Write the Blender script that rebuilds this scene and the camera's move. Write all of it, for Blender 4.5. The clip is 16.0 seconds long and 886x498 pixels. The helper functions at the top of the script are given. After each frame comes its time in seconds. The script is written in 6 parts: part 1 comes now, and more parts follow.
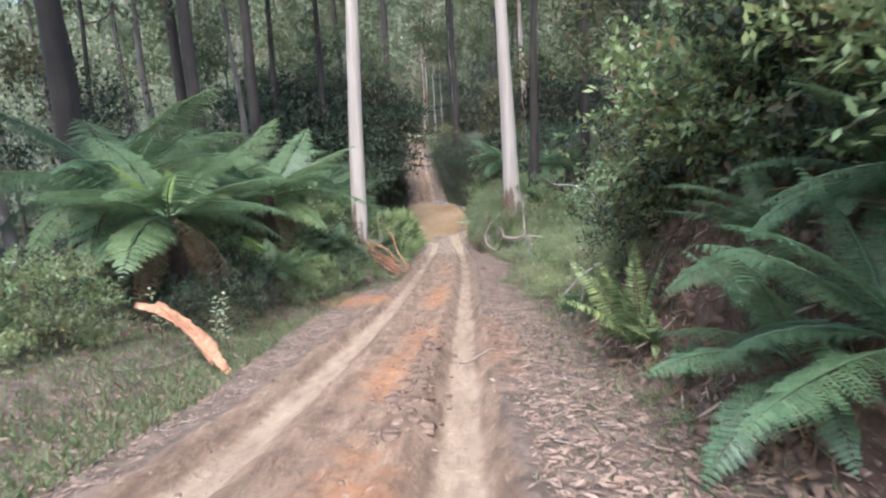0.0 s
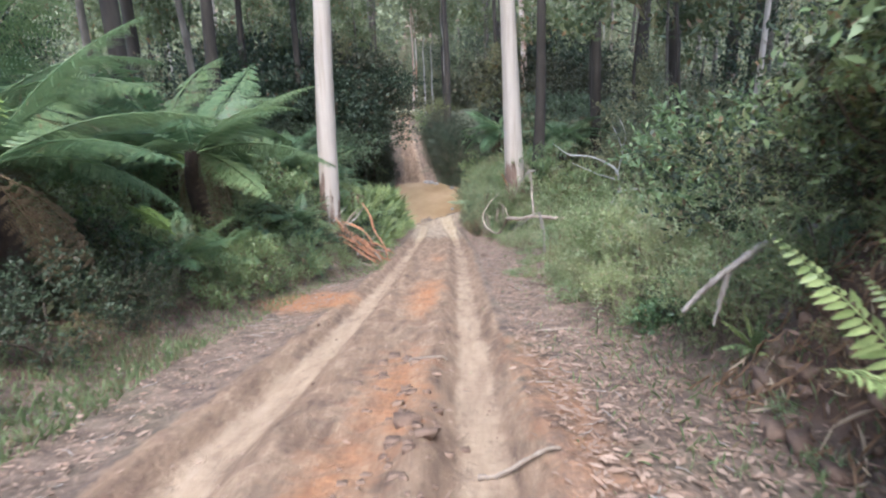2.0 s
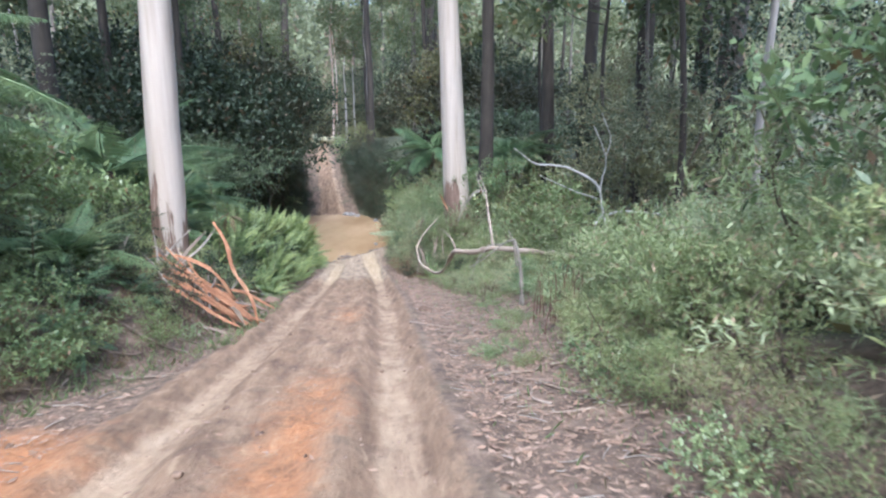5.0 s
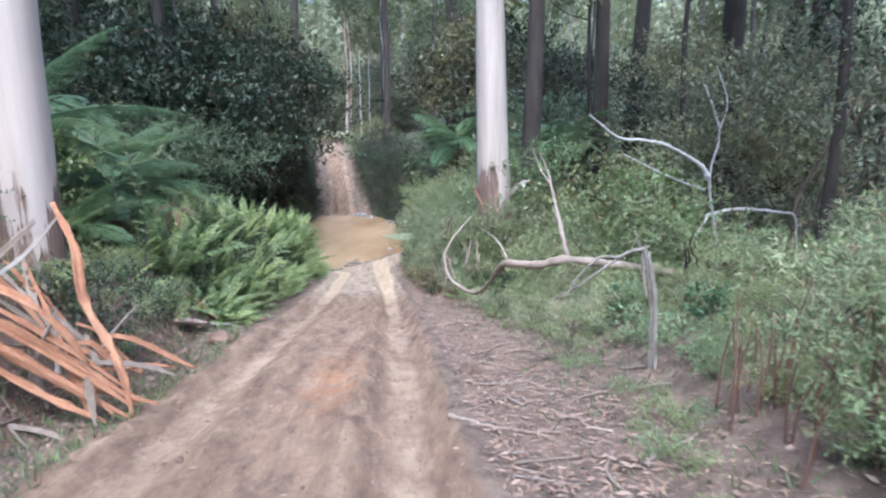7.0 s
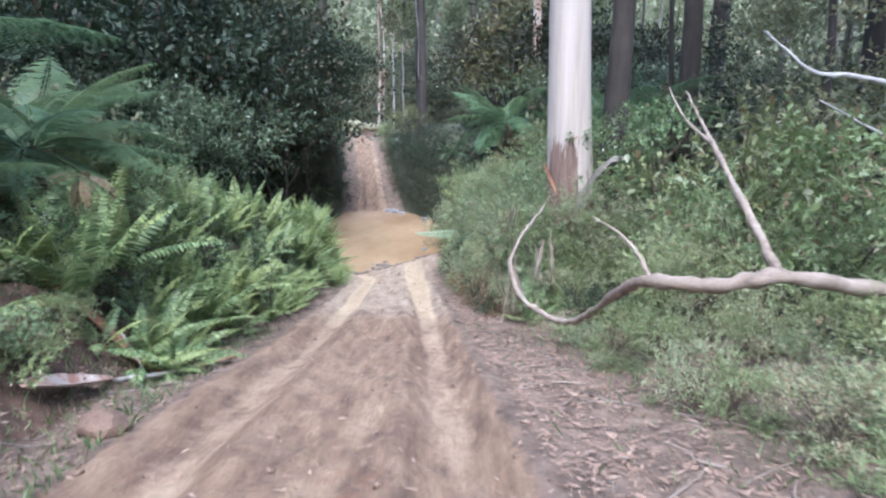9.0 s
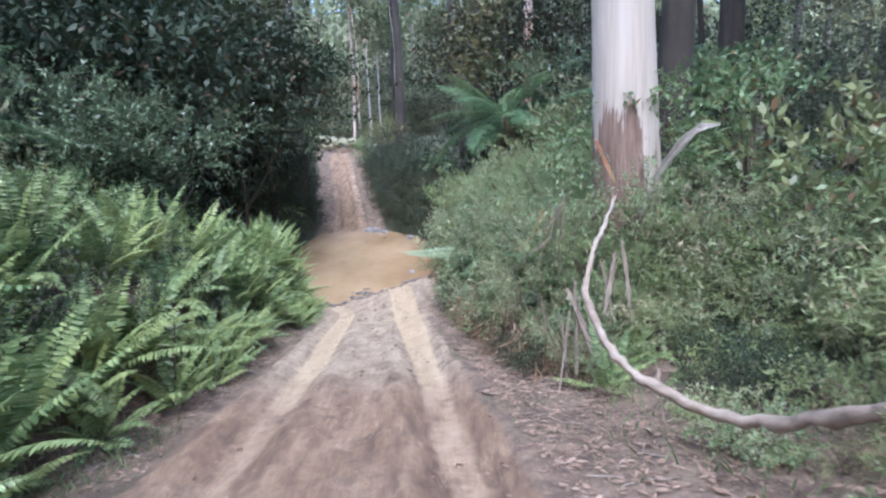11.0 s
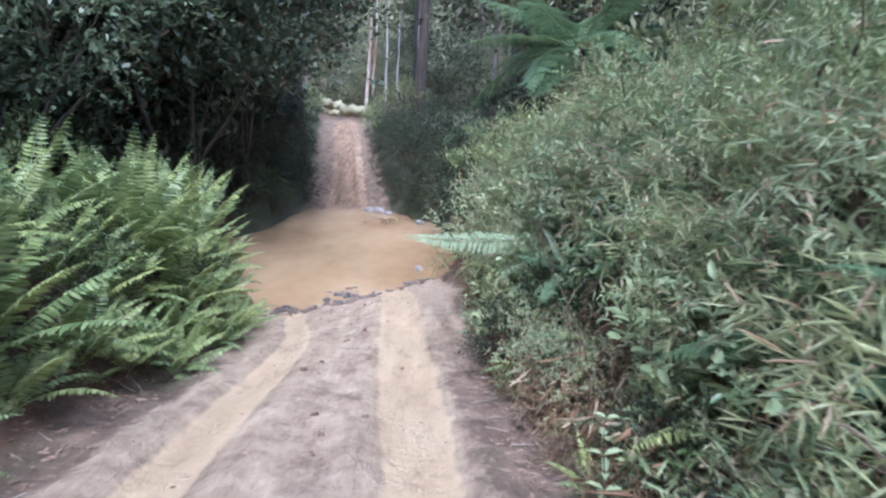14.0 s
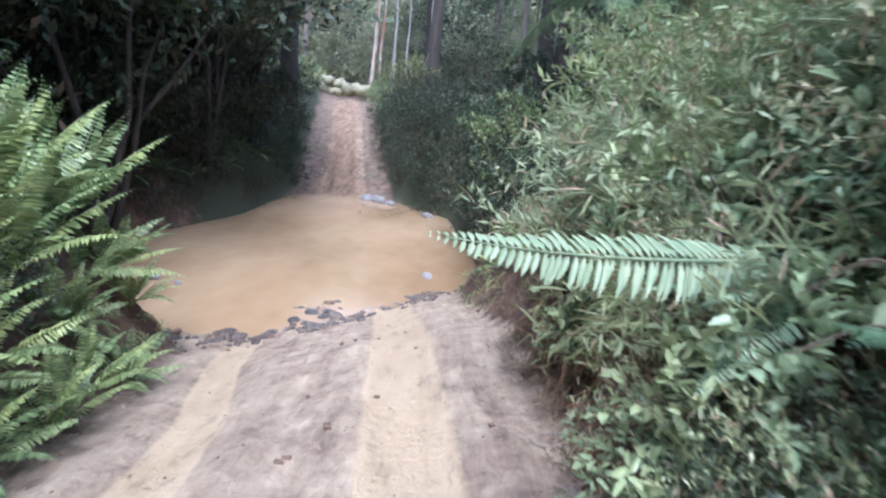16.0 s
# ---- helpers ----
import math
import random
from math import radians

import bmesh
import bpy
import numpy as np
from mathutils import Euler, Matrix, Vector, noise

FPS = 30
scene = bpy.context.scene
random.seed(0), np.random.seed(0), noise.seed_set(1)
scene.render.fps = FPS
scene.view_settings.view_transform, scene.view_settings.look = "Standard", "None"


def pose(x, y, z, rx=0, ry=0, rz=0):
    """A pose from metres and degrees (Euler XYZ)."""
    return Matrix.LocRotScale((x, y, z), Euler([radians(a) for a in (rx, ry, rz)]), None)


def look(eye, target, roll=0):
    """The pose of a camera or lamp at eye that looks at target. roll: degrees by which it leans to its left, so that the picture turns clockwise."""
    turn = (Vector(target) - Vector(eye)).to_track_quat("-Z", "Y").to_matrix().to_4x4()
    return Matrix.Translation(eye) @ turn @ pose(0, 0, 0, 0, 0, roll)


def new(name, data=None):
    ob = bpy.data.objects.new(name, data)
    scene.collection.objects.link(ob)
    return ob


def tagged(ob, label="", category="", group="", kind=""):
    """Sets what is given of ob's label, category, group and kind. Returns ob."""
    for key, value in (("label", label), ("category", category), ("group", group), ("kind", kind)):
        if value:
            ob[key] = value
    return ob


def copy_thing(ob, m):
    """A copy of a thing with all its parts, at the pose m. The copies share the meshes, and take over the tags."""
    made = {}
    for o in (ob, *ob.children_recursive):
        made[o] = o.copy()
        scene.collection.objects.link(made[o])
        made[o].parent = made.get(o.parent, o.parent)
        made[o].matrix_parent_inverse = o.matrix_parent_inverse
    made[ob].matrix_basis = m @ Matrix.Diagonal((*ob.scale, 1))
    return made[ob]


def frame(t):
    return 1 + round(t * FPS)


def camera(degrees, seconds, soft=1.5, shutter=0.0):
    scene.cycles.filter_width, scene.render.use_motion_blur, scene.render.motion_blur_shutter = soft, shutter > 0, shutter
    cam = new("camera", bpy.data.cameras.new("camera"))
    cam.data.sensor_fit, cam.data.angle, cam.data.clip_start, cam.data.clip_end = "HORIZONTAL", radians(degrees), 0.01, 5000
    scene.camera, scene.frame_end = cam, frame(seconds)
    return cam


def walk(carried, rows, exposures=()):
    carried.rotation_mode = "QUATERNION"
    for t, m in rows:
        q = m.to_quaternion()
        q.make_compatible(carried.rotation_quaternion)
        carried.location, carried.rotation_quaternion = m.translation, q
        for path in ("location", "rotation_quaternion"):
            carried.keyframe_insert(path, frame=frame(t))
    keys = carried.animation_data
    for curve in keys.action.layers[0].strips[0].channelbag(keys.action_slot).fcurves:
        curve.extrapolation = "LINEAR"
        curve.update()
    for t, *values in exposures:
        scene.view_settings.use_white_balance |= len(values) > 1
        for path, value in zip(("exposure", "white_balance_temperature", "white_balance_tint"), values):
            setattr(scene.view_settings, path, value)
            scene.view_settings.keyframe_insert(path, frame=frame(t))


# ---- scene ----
cam = camera(73.3, 16.0, soft=2.2, shutter=0.3)
PATH = [
    (0, (1.229, 5.005, 4.070), (1.146, 6.930, 3.533), -3.0),
    (0.5, (1.128, 6.186, 3.699), (1.057, 8.101, 3.128), -2.2),
    (1, (1.134, 7.338, 3.280), (1.086, 9.240, 2.664), -4.8),
    (1.5, (1.014, 8.563, 2.929), (0.981, 10.459, 2.292), -1.9),
    (2, (0.951, 9.720, 2.628), (0.905, 11.631, 2.043), -2.1),
    (2.5, (0.963, 10.953, 2.232), (1.007, 12.871, 1.670), -4.4),
    (3, (1.000, 12.092, 1.957), (1.149, 14.008, 1.403), -2.3),
    (3.5, (0.987, 13.254, 1.686), (1.177, 15.180, 1.181), -1.3),
    (6, (1.025, 19.349, 0.096), (1.215, 21.286, -0.363), 0.7),
    (6.5, (0.974, 20.730, -0.143), (1.127, 22.663, -0.632), 2.1),
    (7, (1.049, 21.950, -0.451), (1.206, 23.893, -0.898), 0.1),
    (7.5, (0.992, 23.135, -0.733), (1.137, 25.071, -1.214), 1.1),
    (8, (0.962, 24.238, -0.975), (1.110, 26.186, -1.404), 3.7),
    (8.5, (0.951, 25.355, -1.269), (1.021, 27.296, -1.746), -1.7),
    (9, (0.880, 26.416, -1.449), (0.931, 28.365, -1.895), 0.2),
    (11.5, (0.651, 31.580, -2.547), (0.769, 33.542, -2.921), -2.3),
    (12, (0.670, 32.775, -2.846), (0.746, 34.741, -3.208), -0.6),
    (12.5, (0.740, 34.053, -3.226), (0.835, 35.997, -3.688), -1.7),
    (13, (0.693, 35.259, -3.362), (0.788, 37.205, -3.814), 0.7),
    (13.5, (0.653, 36.411, -3.537), (0.739, 38.370, -3.933), 1.9),
    (14, (0.592, 37.480, -3.762), (0.682, 39.437, -4.165), 3.1),
    (14.5, (0.656, 38.547, -4.014), (0.780, 40.510, -4.378), 0.2),
    (15, (0.544, 39.672, -4.175), (0.651, 41.634, -4.543), 2.6),
    (15.5, (0.499, 40.805, -4.418), (0.625, 42.759, -4.824), 2.4),
    (16, (0.402, 41.913, -4.574), (0.492, 43.867, -4.989), 5.7),
]
walk(cam, [(t, look(eye, target, roll)) for t, eye, target, roll in PATH], exposures=[(0, 1.86, 5350, 12), (3.5, 1.98, 5300, 10), (6, 2.11, 5050, 11), (7, 2.13, 5000, 12), (9.2, 2.17, 5000, 13), (11.5, 2.03, 4900, 14), (13, 1.96, 4900, 16), (14.5, 2.18, 4900, 16), (15.2, 2.2, 4900, 15), (16, 2.2, 4850, 15)])

# ---- light ----
world = bpy.data.worlds.new("overcast_sky")
scene.world = world
world.use_nodes = True
wn = world.node_tree
sky = wn.nodes.new("ShaderNodeTexSky")
sky.sky_type = "NISHITA"
sky.sun_disc = False
sky.sun_elevation, sky.sun_rotation = radians(61), radians(184)
sky.air_density, sky.dust_density, sky.ozone_density = 1.0, 5.0, 1.0
wn.links.new(sky.outputs[0], wn.nodes["Background"].inputs[0])
wn.nodes["Background"].inputs[1].default_value = 0.125
sun = new("sun", bpy.data.lights.new("sun", "SUN"))
sun.data.energy, sun.data.angle, sun.data.color = 1.5, radians(35), (1.0, 0.96, 0.9)
sun.matrix_world = look((0, 0, 40), (1, 14.5, 13))


# ---- mesh helpers ----
rng = np.random.default_rng(7)


def mesh_of(name, verts, quads, material, smooth=True):
    """One mesh from arrays of corners and of four-cornered faces (a repeated last corner makes a triangle)."""
    me = bpy.data.meshes.new(name)
    verts, quads = np.asarray(verts, np.float32), np.asarray(quads, np.int32)
    me.vertices.add(len(verts))
    me.vertices.foreach_set("co", verts.ravel())
    me.loops.add(4 * len(quads))
    me.loops.foreach_set("vertex_index", quads.ravel())
    me.polygons.add(len(quads))
    me.polygons.foreach_set("loop_start", np.arange(0, 4 * len(quads), 4, dtype=np.int32))
    me.polygons.foreach_set("use_smooth", np.full(len(quads), smooth))
    me.update(calc_edges=True)
    me.validate()
    me.materials.append(material)
    return me


def joined(pieces):
    """Several (verts, quads) as one."""
    vs, qs, n = [], [], 0
    for v, q in pieces:
        vs.append(np.asarray(v))
        qs.append(np.asarray(q) + n)
        n += len(v)
    return np.concatenate(vs), np.concatenate(qs)


def unit(v):
    return v / np.maximum(np.linalg.norm(v, axis=-1, keepdims=True), 1e-9)


def smooth_path(points, n):
    """A rounded line through the points."""
    p = np.asarray(points, float)
    p = np.concatenate([[2 * p[0] - p[1]], p, [2 * p[-1] - p[-2]]])
    out = []
    for s in np.linspace(0, len(p) - 3 - 1e-6, n):
        i, f = int(s), s - int(s)
        a, b, c, d = p[i : i + 4]
        out.append(0.5 * (2 * b + (c - a) * f + (2 * a - 5 * b + 4 * c - d) * f**2 + (3 * b - a - 3 * c + d) * f**3))
    return np.array(out)


def tube(points, radii, sides=8, rough=0.0):
    """A closed round bar along the points."""
    p = np.asarray(points, float)
    r = np.broadcast_to(np.asarray(radii, float), (len(p),))
    t = unit(np.gradient(p, axis=0))
    ref = np.array([0.13, 0.97, 0.2]) if abs(t[:, 2]).mean() > 0.6 else np.array([0.05, 0.1, 1.0])
    a = unit(np.cross(t, ref))
    b = np.cross(t, a)
    ang = np.linspace(0, 2 * np.pi, sides, endpoint=False)
    rr = r[:, None] * (1 + rough * rng.uniform(-1, 1, (len(p), sides)))
    v = p[:, None] + rr[..., None] * (np.cos(ang)[None, :, None] * a[:, None] + np.sin(ang)[None, :, None] * b[:, None])
    i, j = np.meshgrid(np.arange(len(p) - 1), np.arange(sides), indexing="ij")
    k = (j + 1) % sides
    q = np.stack([i * sides + j, i * sides + k, (i + 1) * sides + k, (i + 1) * sides + j], -1).reshape(-1, 4)
    v = np.concatenate([v.reshape(-1, 3), p[:1], p[-1:]])
    c0, c1, last = len(v) - 2, len(v) - 1, (len(p) - 1) * sides
    caps = [(c0, (s + 1) % sides, s, s) for s in range(sides)] + [(c1, last + s, last + (s + 1) % sides, last + (s + 1) % sides) for s in range(sides)]
    return v, np.concatenate([q, np.array(caps)])


def leaves(base, along, face, length, width, fold=0.25, droop=0.15):
    """Pointed oval leaves of two folded halves: each from base, along a way, lying in the plane with the normal face."""
    base, along, face = np.asarray(base), unit(np.asarray(along)), np.asarray(face)
    side = unit(np.cross(along, face))
    up = np.cross(side, along)
    ln = np.broadcast_to(np.asarray(length, float), (len(base),))[:, None]
    wd = np.broadcast_to(np.asarray(width, float), (len(base),))[:, None] / 2
    rows = []
    for f, w, h in ((0, 0, 0), (0.32, 0.85, 0), (0.7, 0.72, -0.4), (1, 0, -1), (0.7, -0.72, -0.4), (0.32, -0.85, 0)):
        rows.append(base + along * ln * f + side * wd * w + up * (abs(w) * wd * fold * 2 + ln * droop * h))
    v = np.stack(rows, 1).reshape(-1, 3)
    n = np.arange(len(base))[:, None] * 6
    return v, np.concatenate([n + [0, 1, 2, 3], n + [0, 3, 4, 5]], 0)


def flakes(base, along, face, length, width):
    """Plain kite-shaped leaves for what stays far off."""
    base, along = np.asarray(base), unit(np.asarray(along))
    side = unit(np.cross(along, np.asarray(face)))
    up = np.cross(side, along)
    ln = np.broadcast_to(np.asarray(length, float), (len(base),))[:, None]
    wd = np.broadcast_to(np.asarray(width, float), (len(base),))[:, None] / 2
    v = np.stack([base, base + along * ln * 0.45 + side * wd + up * wd * 0.3, base + along * ln, base + along * ln * 0.45 - side * wd + up * wd * 0.3], 1).reshape(-1, 3)
    return v, np.arange(len(base))[:, None] * 4 + np.arange(4)[None]


def part(name, mesh, parent, label="", m=None):
    ob = new(name, mesh)
    ob.parent = parent
    if m is not None:
        ob.matrix_basis = m
    return tagged(ob, label)


class Kind:
    """A thing that is built once and then set in several places."""

    def __init__(self, ob):
        self.ob, self.used = ob, False

    def put(self, m):
        if not self.used:
            self.used = True
            self.ob.matrix_basis = m
            return self.ob
        return copy_thing(self.ob, m)


# ---- materials ----
def nodes_of(name):
    m = bpy.data.materials.new(name)
    m.use_nodes = True
    return m, m.node_tree, m.node_tree.nodes["Principled BSDF"]


def noise_of(nt, scale, detail=5, rough=0.6, stretch=None, src="Object"):
    co = nt.nodes.new("ShaderNodeTexCoord")
    out = co.outputs[src]
    if stretch:
        mp = nt.nodes.new("ShaderNodeMapping")
        mp.inputs["Scale"].default_value = stretch
        nt.links.new(out, mp.inputs[0])
        out = mp.outputs[0]
    n = nt.nodes.new("ShaderNodeTexNoise")
    n.inputs["Scale"].default_value, n.inputs["Detail"].default_value, n.inputs["Roughness"].default_value = scale, detail, rough
    nt.links.new(out, n.inputs["Vector"])
    return n.outputs["Fac"]


def ramp_of(nt, fac, stops):
    r = nt.nodes.new("ShaderNodeValToRGB")
    e = r.color_ramp.elements
    while len(e) < len(stops):
        e.new(0.5)
    for el, (p, c) in zip(e, stops):
        el.position, el.color = p, (*c, 1) if len(c) == 3 else c
    nt.links.new(fac, r.inputs[0])
    return r.outputs[0]


def mixed(nt, fac, a, b):
    x = nt.nodes.new("ShaderNodeMix")
    x.data_type = "RGBA"
    for sock, v in ((x.inputs[0], fac), (x.inputs[6], a), (x.inputs[7], b)):
        if isinstance(v, (int, float)):
            sock.default_value = v
        elif isinstance(v, tuple):
            sock.default_value = (*v, 1)
        else:
            nt.links.new(v, sock)
    return x.outputs[2]


def maths(nt, op, a, b=0.0, c=None):
    x = nt.nodes.new("ShaderNodeMath")
    x.operation = op
    for sock, v in zip(x.inputs, (a, b, c)):
        if isinstance(v, (int, float)):
            sock.default_value = v
        elif v is not None:
            nt.links.new(v, sock)
    return x.outputs[0]


def bumped(nt, bsdf, height, strength, distance):
    b = nt.nodes.new("ShaderNodeBump")
    b.inputs["Strength"].default_value, b.inputs["Distance"].default_value = strength, distance
    nt.links.new(height, b.inputs["Height"])
    nt.links.new(b.outputs[0], bsdf.inputs["Normal"])


def leaf_material(name, dark, light, rough=0.45, through_light=0.3, dead=(0.2, 0.13, 0.06), dead_share=0.04):
    m, nt, bsdf = nodes_of(name)
    geo, info = nt.nodes.new("ShaderNodeNewGeometry"), nt.nodes.new("ShaderNodeObjectInfo")
    one = mixed(nt, geo.outputs["Random Per Island"], dark, light)
    two = mixed(nt, maths(nt, "MULTIPLY", info.outputs["Random"], 0.55), one, mixed(nt, 0.5, light, (light[0] * 1.5, light[1] * 1.12, light[2] * 0.6)))
    two = mixed(nt, maths(nt, "MULTIPLY", maths(nt, "FRACT", maths(nt, "MULTIPLY", info.outputs["Random"], 7.3)), 0.4), two, dark)
    if dead_share > 0.03:
        dry = maths(nt, "GREATER_THAN", maths(nt, "FRACT", maths(nt, "MULTIPLY", info.outputs["Random"], 13.1)), 0.84)
        two = mixed(nt, maths(nt, "MULTIPLY", dry, 0.4), two, dead)
    blotch = mixed(nt, ramp_of(nt, noise_of(nt, 9, 3), [(0.35, (0, 0, 0)), (0.75, (0.6, 0.6, 0.6))]), two, dark)
    col = mixed(nt, maths(nt, "GREATER_THAN", maths(nt, "FRACT", maths(nt, "MULTIPLY", geo.outputs["Random Per Island"], 17.3)), 1 - dead_share), blotch, dead)
    nt.links.new(col, bsdf.inputs["Base Color"])
    bsdf.inputs["Roughness"].default_value = rough
    bsdf.inputs["Specular IOR Level"].default_value = 0.46 if rough < 0.5 else 0.26
    tr, mx = nt.nodes.new("ShaderNodeBsdfTranslucent"), nt.nodes.new("ShaderNodeMixShader")
    nt.links.new(col, tr.inputs[0])
    mx.inputs[0].default_value = through_light
    nt.links.new(bsdf.outputs[0], mx.inputs[1])
    nt.links.new(tr.outputs[0], mx.inputs[2])
    nt.links.new(mx.outputs[0], nt.nodes["Material Output"].inputs[0])
    return m


def bark_material(name, stops, scale=6, stretch=(1, 1, 0.12), bump=0.5, rough=0.85, depth=0.03):
    m, nt, bsdf = nodes_of(name)
    n = noise_of(nt, scale, 7, 0.65, stretch)
    fine = noise_of(nt, scale * 7, 4, 0.6, stretch)
    big = noise_of(nt, 0.9, 3)
    col = ramp_of(nt, n, stops)
    col = mixed(nt, maths(nt, "MULTIPLY", fine, 0.35), col, stops[0][1])
    col = mixed(nt, ramp_of(nt, big, [(0.45, (0, 0, 0)), (0.7, (0.5, 0.5, 0.5))]), col, stops[-1][1])
    tone = nt.nodes.new("ShaderNodeObjectInfo")
    col = mixed(nt, maths(nt, "MULTIPLY", tone.outputs["Random"], 0.5), col, tuple(0.5 * c for c in stops[len(stops) // 2][1]))
    nt.links.new(col, bsdf.inputs["Base Color"])
    bsdf.inputs["Roughness"].default_value = rough
    bumped(nt, bsdf, maths(nt, "ADD", n, maths(nt, "MULTIPLY", fine, 0.4)), bump, depth)
    return m


# very dark leaf colour that stands in for shade in thickets and bank gaps
LEAF_SHADED = leaf_material("leaf_shaded", (0.022, 0.035, 0.02), (0.07, 0.095, 0.053), 0.5, 0.2, dead=(0.1, 0.07, 0.04))
LEAF_MID = leaf_material("leaf_mid", (0.115, 0.18, 0.08), (0.335, 0.415, 0.185), 0.36, 0.34, dead_share=0.05)
LEAF_FINE = leaf_material("leaf_fine", (0.14, 0.2, 0.09), (0.4, 0.47, 0.23), 0.42, 0.36, dead=(0.33, 0.25, 0.15), dead_share=0.08)
LEAF_WEED = leaf_material("leaf_weed", (0.14, 0.21, 0.1), (0.4, 0.47, 0.24), 0.34, 0.34)
LEAF_FAR = leaf_material("leaf_far", (0.115, 0.133, 0.08), (0.3, 0.315, 0.185), 0.5, 0.36, dead=(0.2, 0.15, 0.09), dead_share=0.07)
LEAF_OLIVE = leaf_material("leaf_olive", (0.21, 0.275, 0.15), (0.54, 0.6, 0.37), 0.4, 0.38, dead=(0.44, 0.33, 0.21), dead_share=0.12)
LEAF_GLOSSY = leaf_material("leaf_glossy", (0.06, 0.12, 0.052), (0.2, 0.3, 0.155), 0.28, 0.25, dead_share=0.02)
LEAF_CREEK = leaf_material("leaf_creek", (0.04, 0.075, 0.04), (0.25, 0.33, 0.21), 0.3, 0.26, dead=(0.1, 0.07, 0.04))
LEAF_CROWN = leaf_material("leaf_crown", (0.075, 0.1, 0.05), (0.18, 0.21, 0.1), 0.5, 0.28)
FERN_SWORD = leaf_material("fern_sword", (0.07, 0.135, 0.05), (0.5, 0.6, 0.27), 0.28, 0.38, dead_share=0.0)
FERN_TREE = leaf_material("fern_tree", (0.065, 0.135, 0.064), (0.26, 0.355, 0.175), 0.36, 0.34, dead_share=0.01)
FERN_DEAD = leaf_material("fern_dead", (0.12, 0.09, 0.055), (0.28, 0.22, 0.14), 0.8, 0.2)
THATCH = leaf_material("dry_thatch", (0.13, 0.08, 0.05), (0.4, 0.28, 0.18), 0.75, 0.2, dead=(0.5, 0.4, 0.28), dead_share=0.15)
FERN_BANK = leaf_material("fern_bank", (0.058, 0.118, 0.06), (0.22, 0.33, 0.18), 0.34, 0.32, dead_share=0.0)
FERN_YOUNG = leaf_material("fern_young", (0.16, 0.25, 0.06), (0.36, 0.46, 0.14), 0.38, 0.4, dead_share=0.0)
FERN_PALE = leaf_material("fern_pale", (0.2, 0.31, 0.19), (0.42, 0.52, 0.36), 0.32, 0.36, dead_share=0.0)
# pale greyed leaf colour that puts haze into the far woods
LEAF_HAZY = leaf_material("leaf_hazy", (0.115, 0.142, 0.08), (0.3, 0.33, 0.2), 0.5, 0.36, dead=(0.22, 0.165, 0.11), dead_share=0.07)
LEAF_PALE = leaf_material("leaf_pale", (0.22, 0.31, 0.17), (0.46, 0.54, 0.33), 0.32, 0.34, dead_share=0.0)
GRASS = leaf_material("grass", (0.14, 0.22, 0.1), (0.34, 0.42, 0.22), 0.6, 0.35, dead=(0.3, 0.25, 0.14), dead_share=0.15)
LITTER = leaf_material("dry_leaf", (0.17, 0.115, 0.085), (0.52, 0.4, 0.315), 0.7, 0.1, dead=(0.3, 0.2, 0.14), dead_share=0.25)
TWIG = bark_material("twig_bark", [(0.3, (0.09, 0.065, 0.045)), (0.7, (0.22, 0.17, 0.12))], 14)
BLEACHED = bark_material("bleached_wood", [(0.25, (0.36, 0.33, 0.29)), (0.55, (0.6, 0.57, 0.52)), (0.8, (0.74, 0.71, 0.66))], 16, (1, 1, 0.4), 0.6)
PALE_WOOD = bark_material("weathered_wood", [(0.25, (0.2, 0.165, 0.13)), (0.55, (0.41, 0.36, 0.3)), (0.8, (0.58, 0.54, 0.48))], 16, (1, 1, 0.4), 0.7)
LOG_BARK = bark_material("log_bark", [(0.25, (0.12, 0.085, 0.06)), (0.5, (0.36, 0.28, 0.21)), (0.8, (0.55, 0.47, 0.38))], 10, (0.25, 1, 1), 0.8)
DARK_BARK = bark_material("dark_bark", [(0.25, (0.02, 0.016, 0.012)), (0.55, (0.055, 0.043, 0.032)), (0.8, (0.11, 0.088, 0.066))], 7)
GREY_BARK = bark_material("grey_bark", [(0.25, (0.07, 0.058, 0.045)), (0.55, (0.16, 0.135, 0.108)), (0.8, (0.27, 0.235, 0.19))], 6)
PALE_BARK = bark_material("pale_bark", [(0.2, (0.3, 0.25, 0.21)), (0.5, (0.45, 0.4, 0.35)), (0.8, (0.58, 0.54, 0.49))], 3, bump=0.15)
PEELING = bark_material("peeling_gum_bark", [(0.3, (0.2, 0.08, 0.045)), (0.44, (0.45, 0.2, 0.11)), (0.52, (0.62, 0.52, 0.43)), (0.75, (0.74, 0.68, 0.6))], 5, (1, 1, 0.05), 0.4)
FERN_TRUNK = bark_material("fern_trunk", [(0.3, (0.02, 0.014, 0.01)), (0.7, (0.09, 0.06, 0.04))], 18, (1, 1, 0.6), 0.9)
RUST_BARK = bark_material("peeled_bark", [(0.25, (0.14, 0.06, 0.032)), (0.5, (0.41, 0.19, 0.092)), (0.8, (0.62, 0.39, 0.23))], 9, (1, 1, 0.3), 0.6)
ROCK = bark_material("wet_rock", [(0.25, (0.035, 0.032, 0.03)), (0.55, (0.1, 0.09, 0.08)), (0.8, (0.22, 0.19, 0.16))], 9, (1, 1, 1), 0.6, 0.45)
PALE_ROCK = bark_material("pale_rock", [(0.25, (0.16, 0.155, 0.15)), (0.7, (0.38, 0.365, 0.35))], 7, (1, 1, 1), 0.4, 0.6)
MUD_ROCK = bark_material("muddy_rock", [(0.25, (0.08, 0.06, 0.05)), (0.55, (0.17, 0.13, 0.105)), (0.8, (0.3, 0.24, 0.19))], 9, (1, 1, 1), 0.6, 0.6)
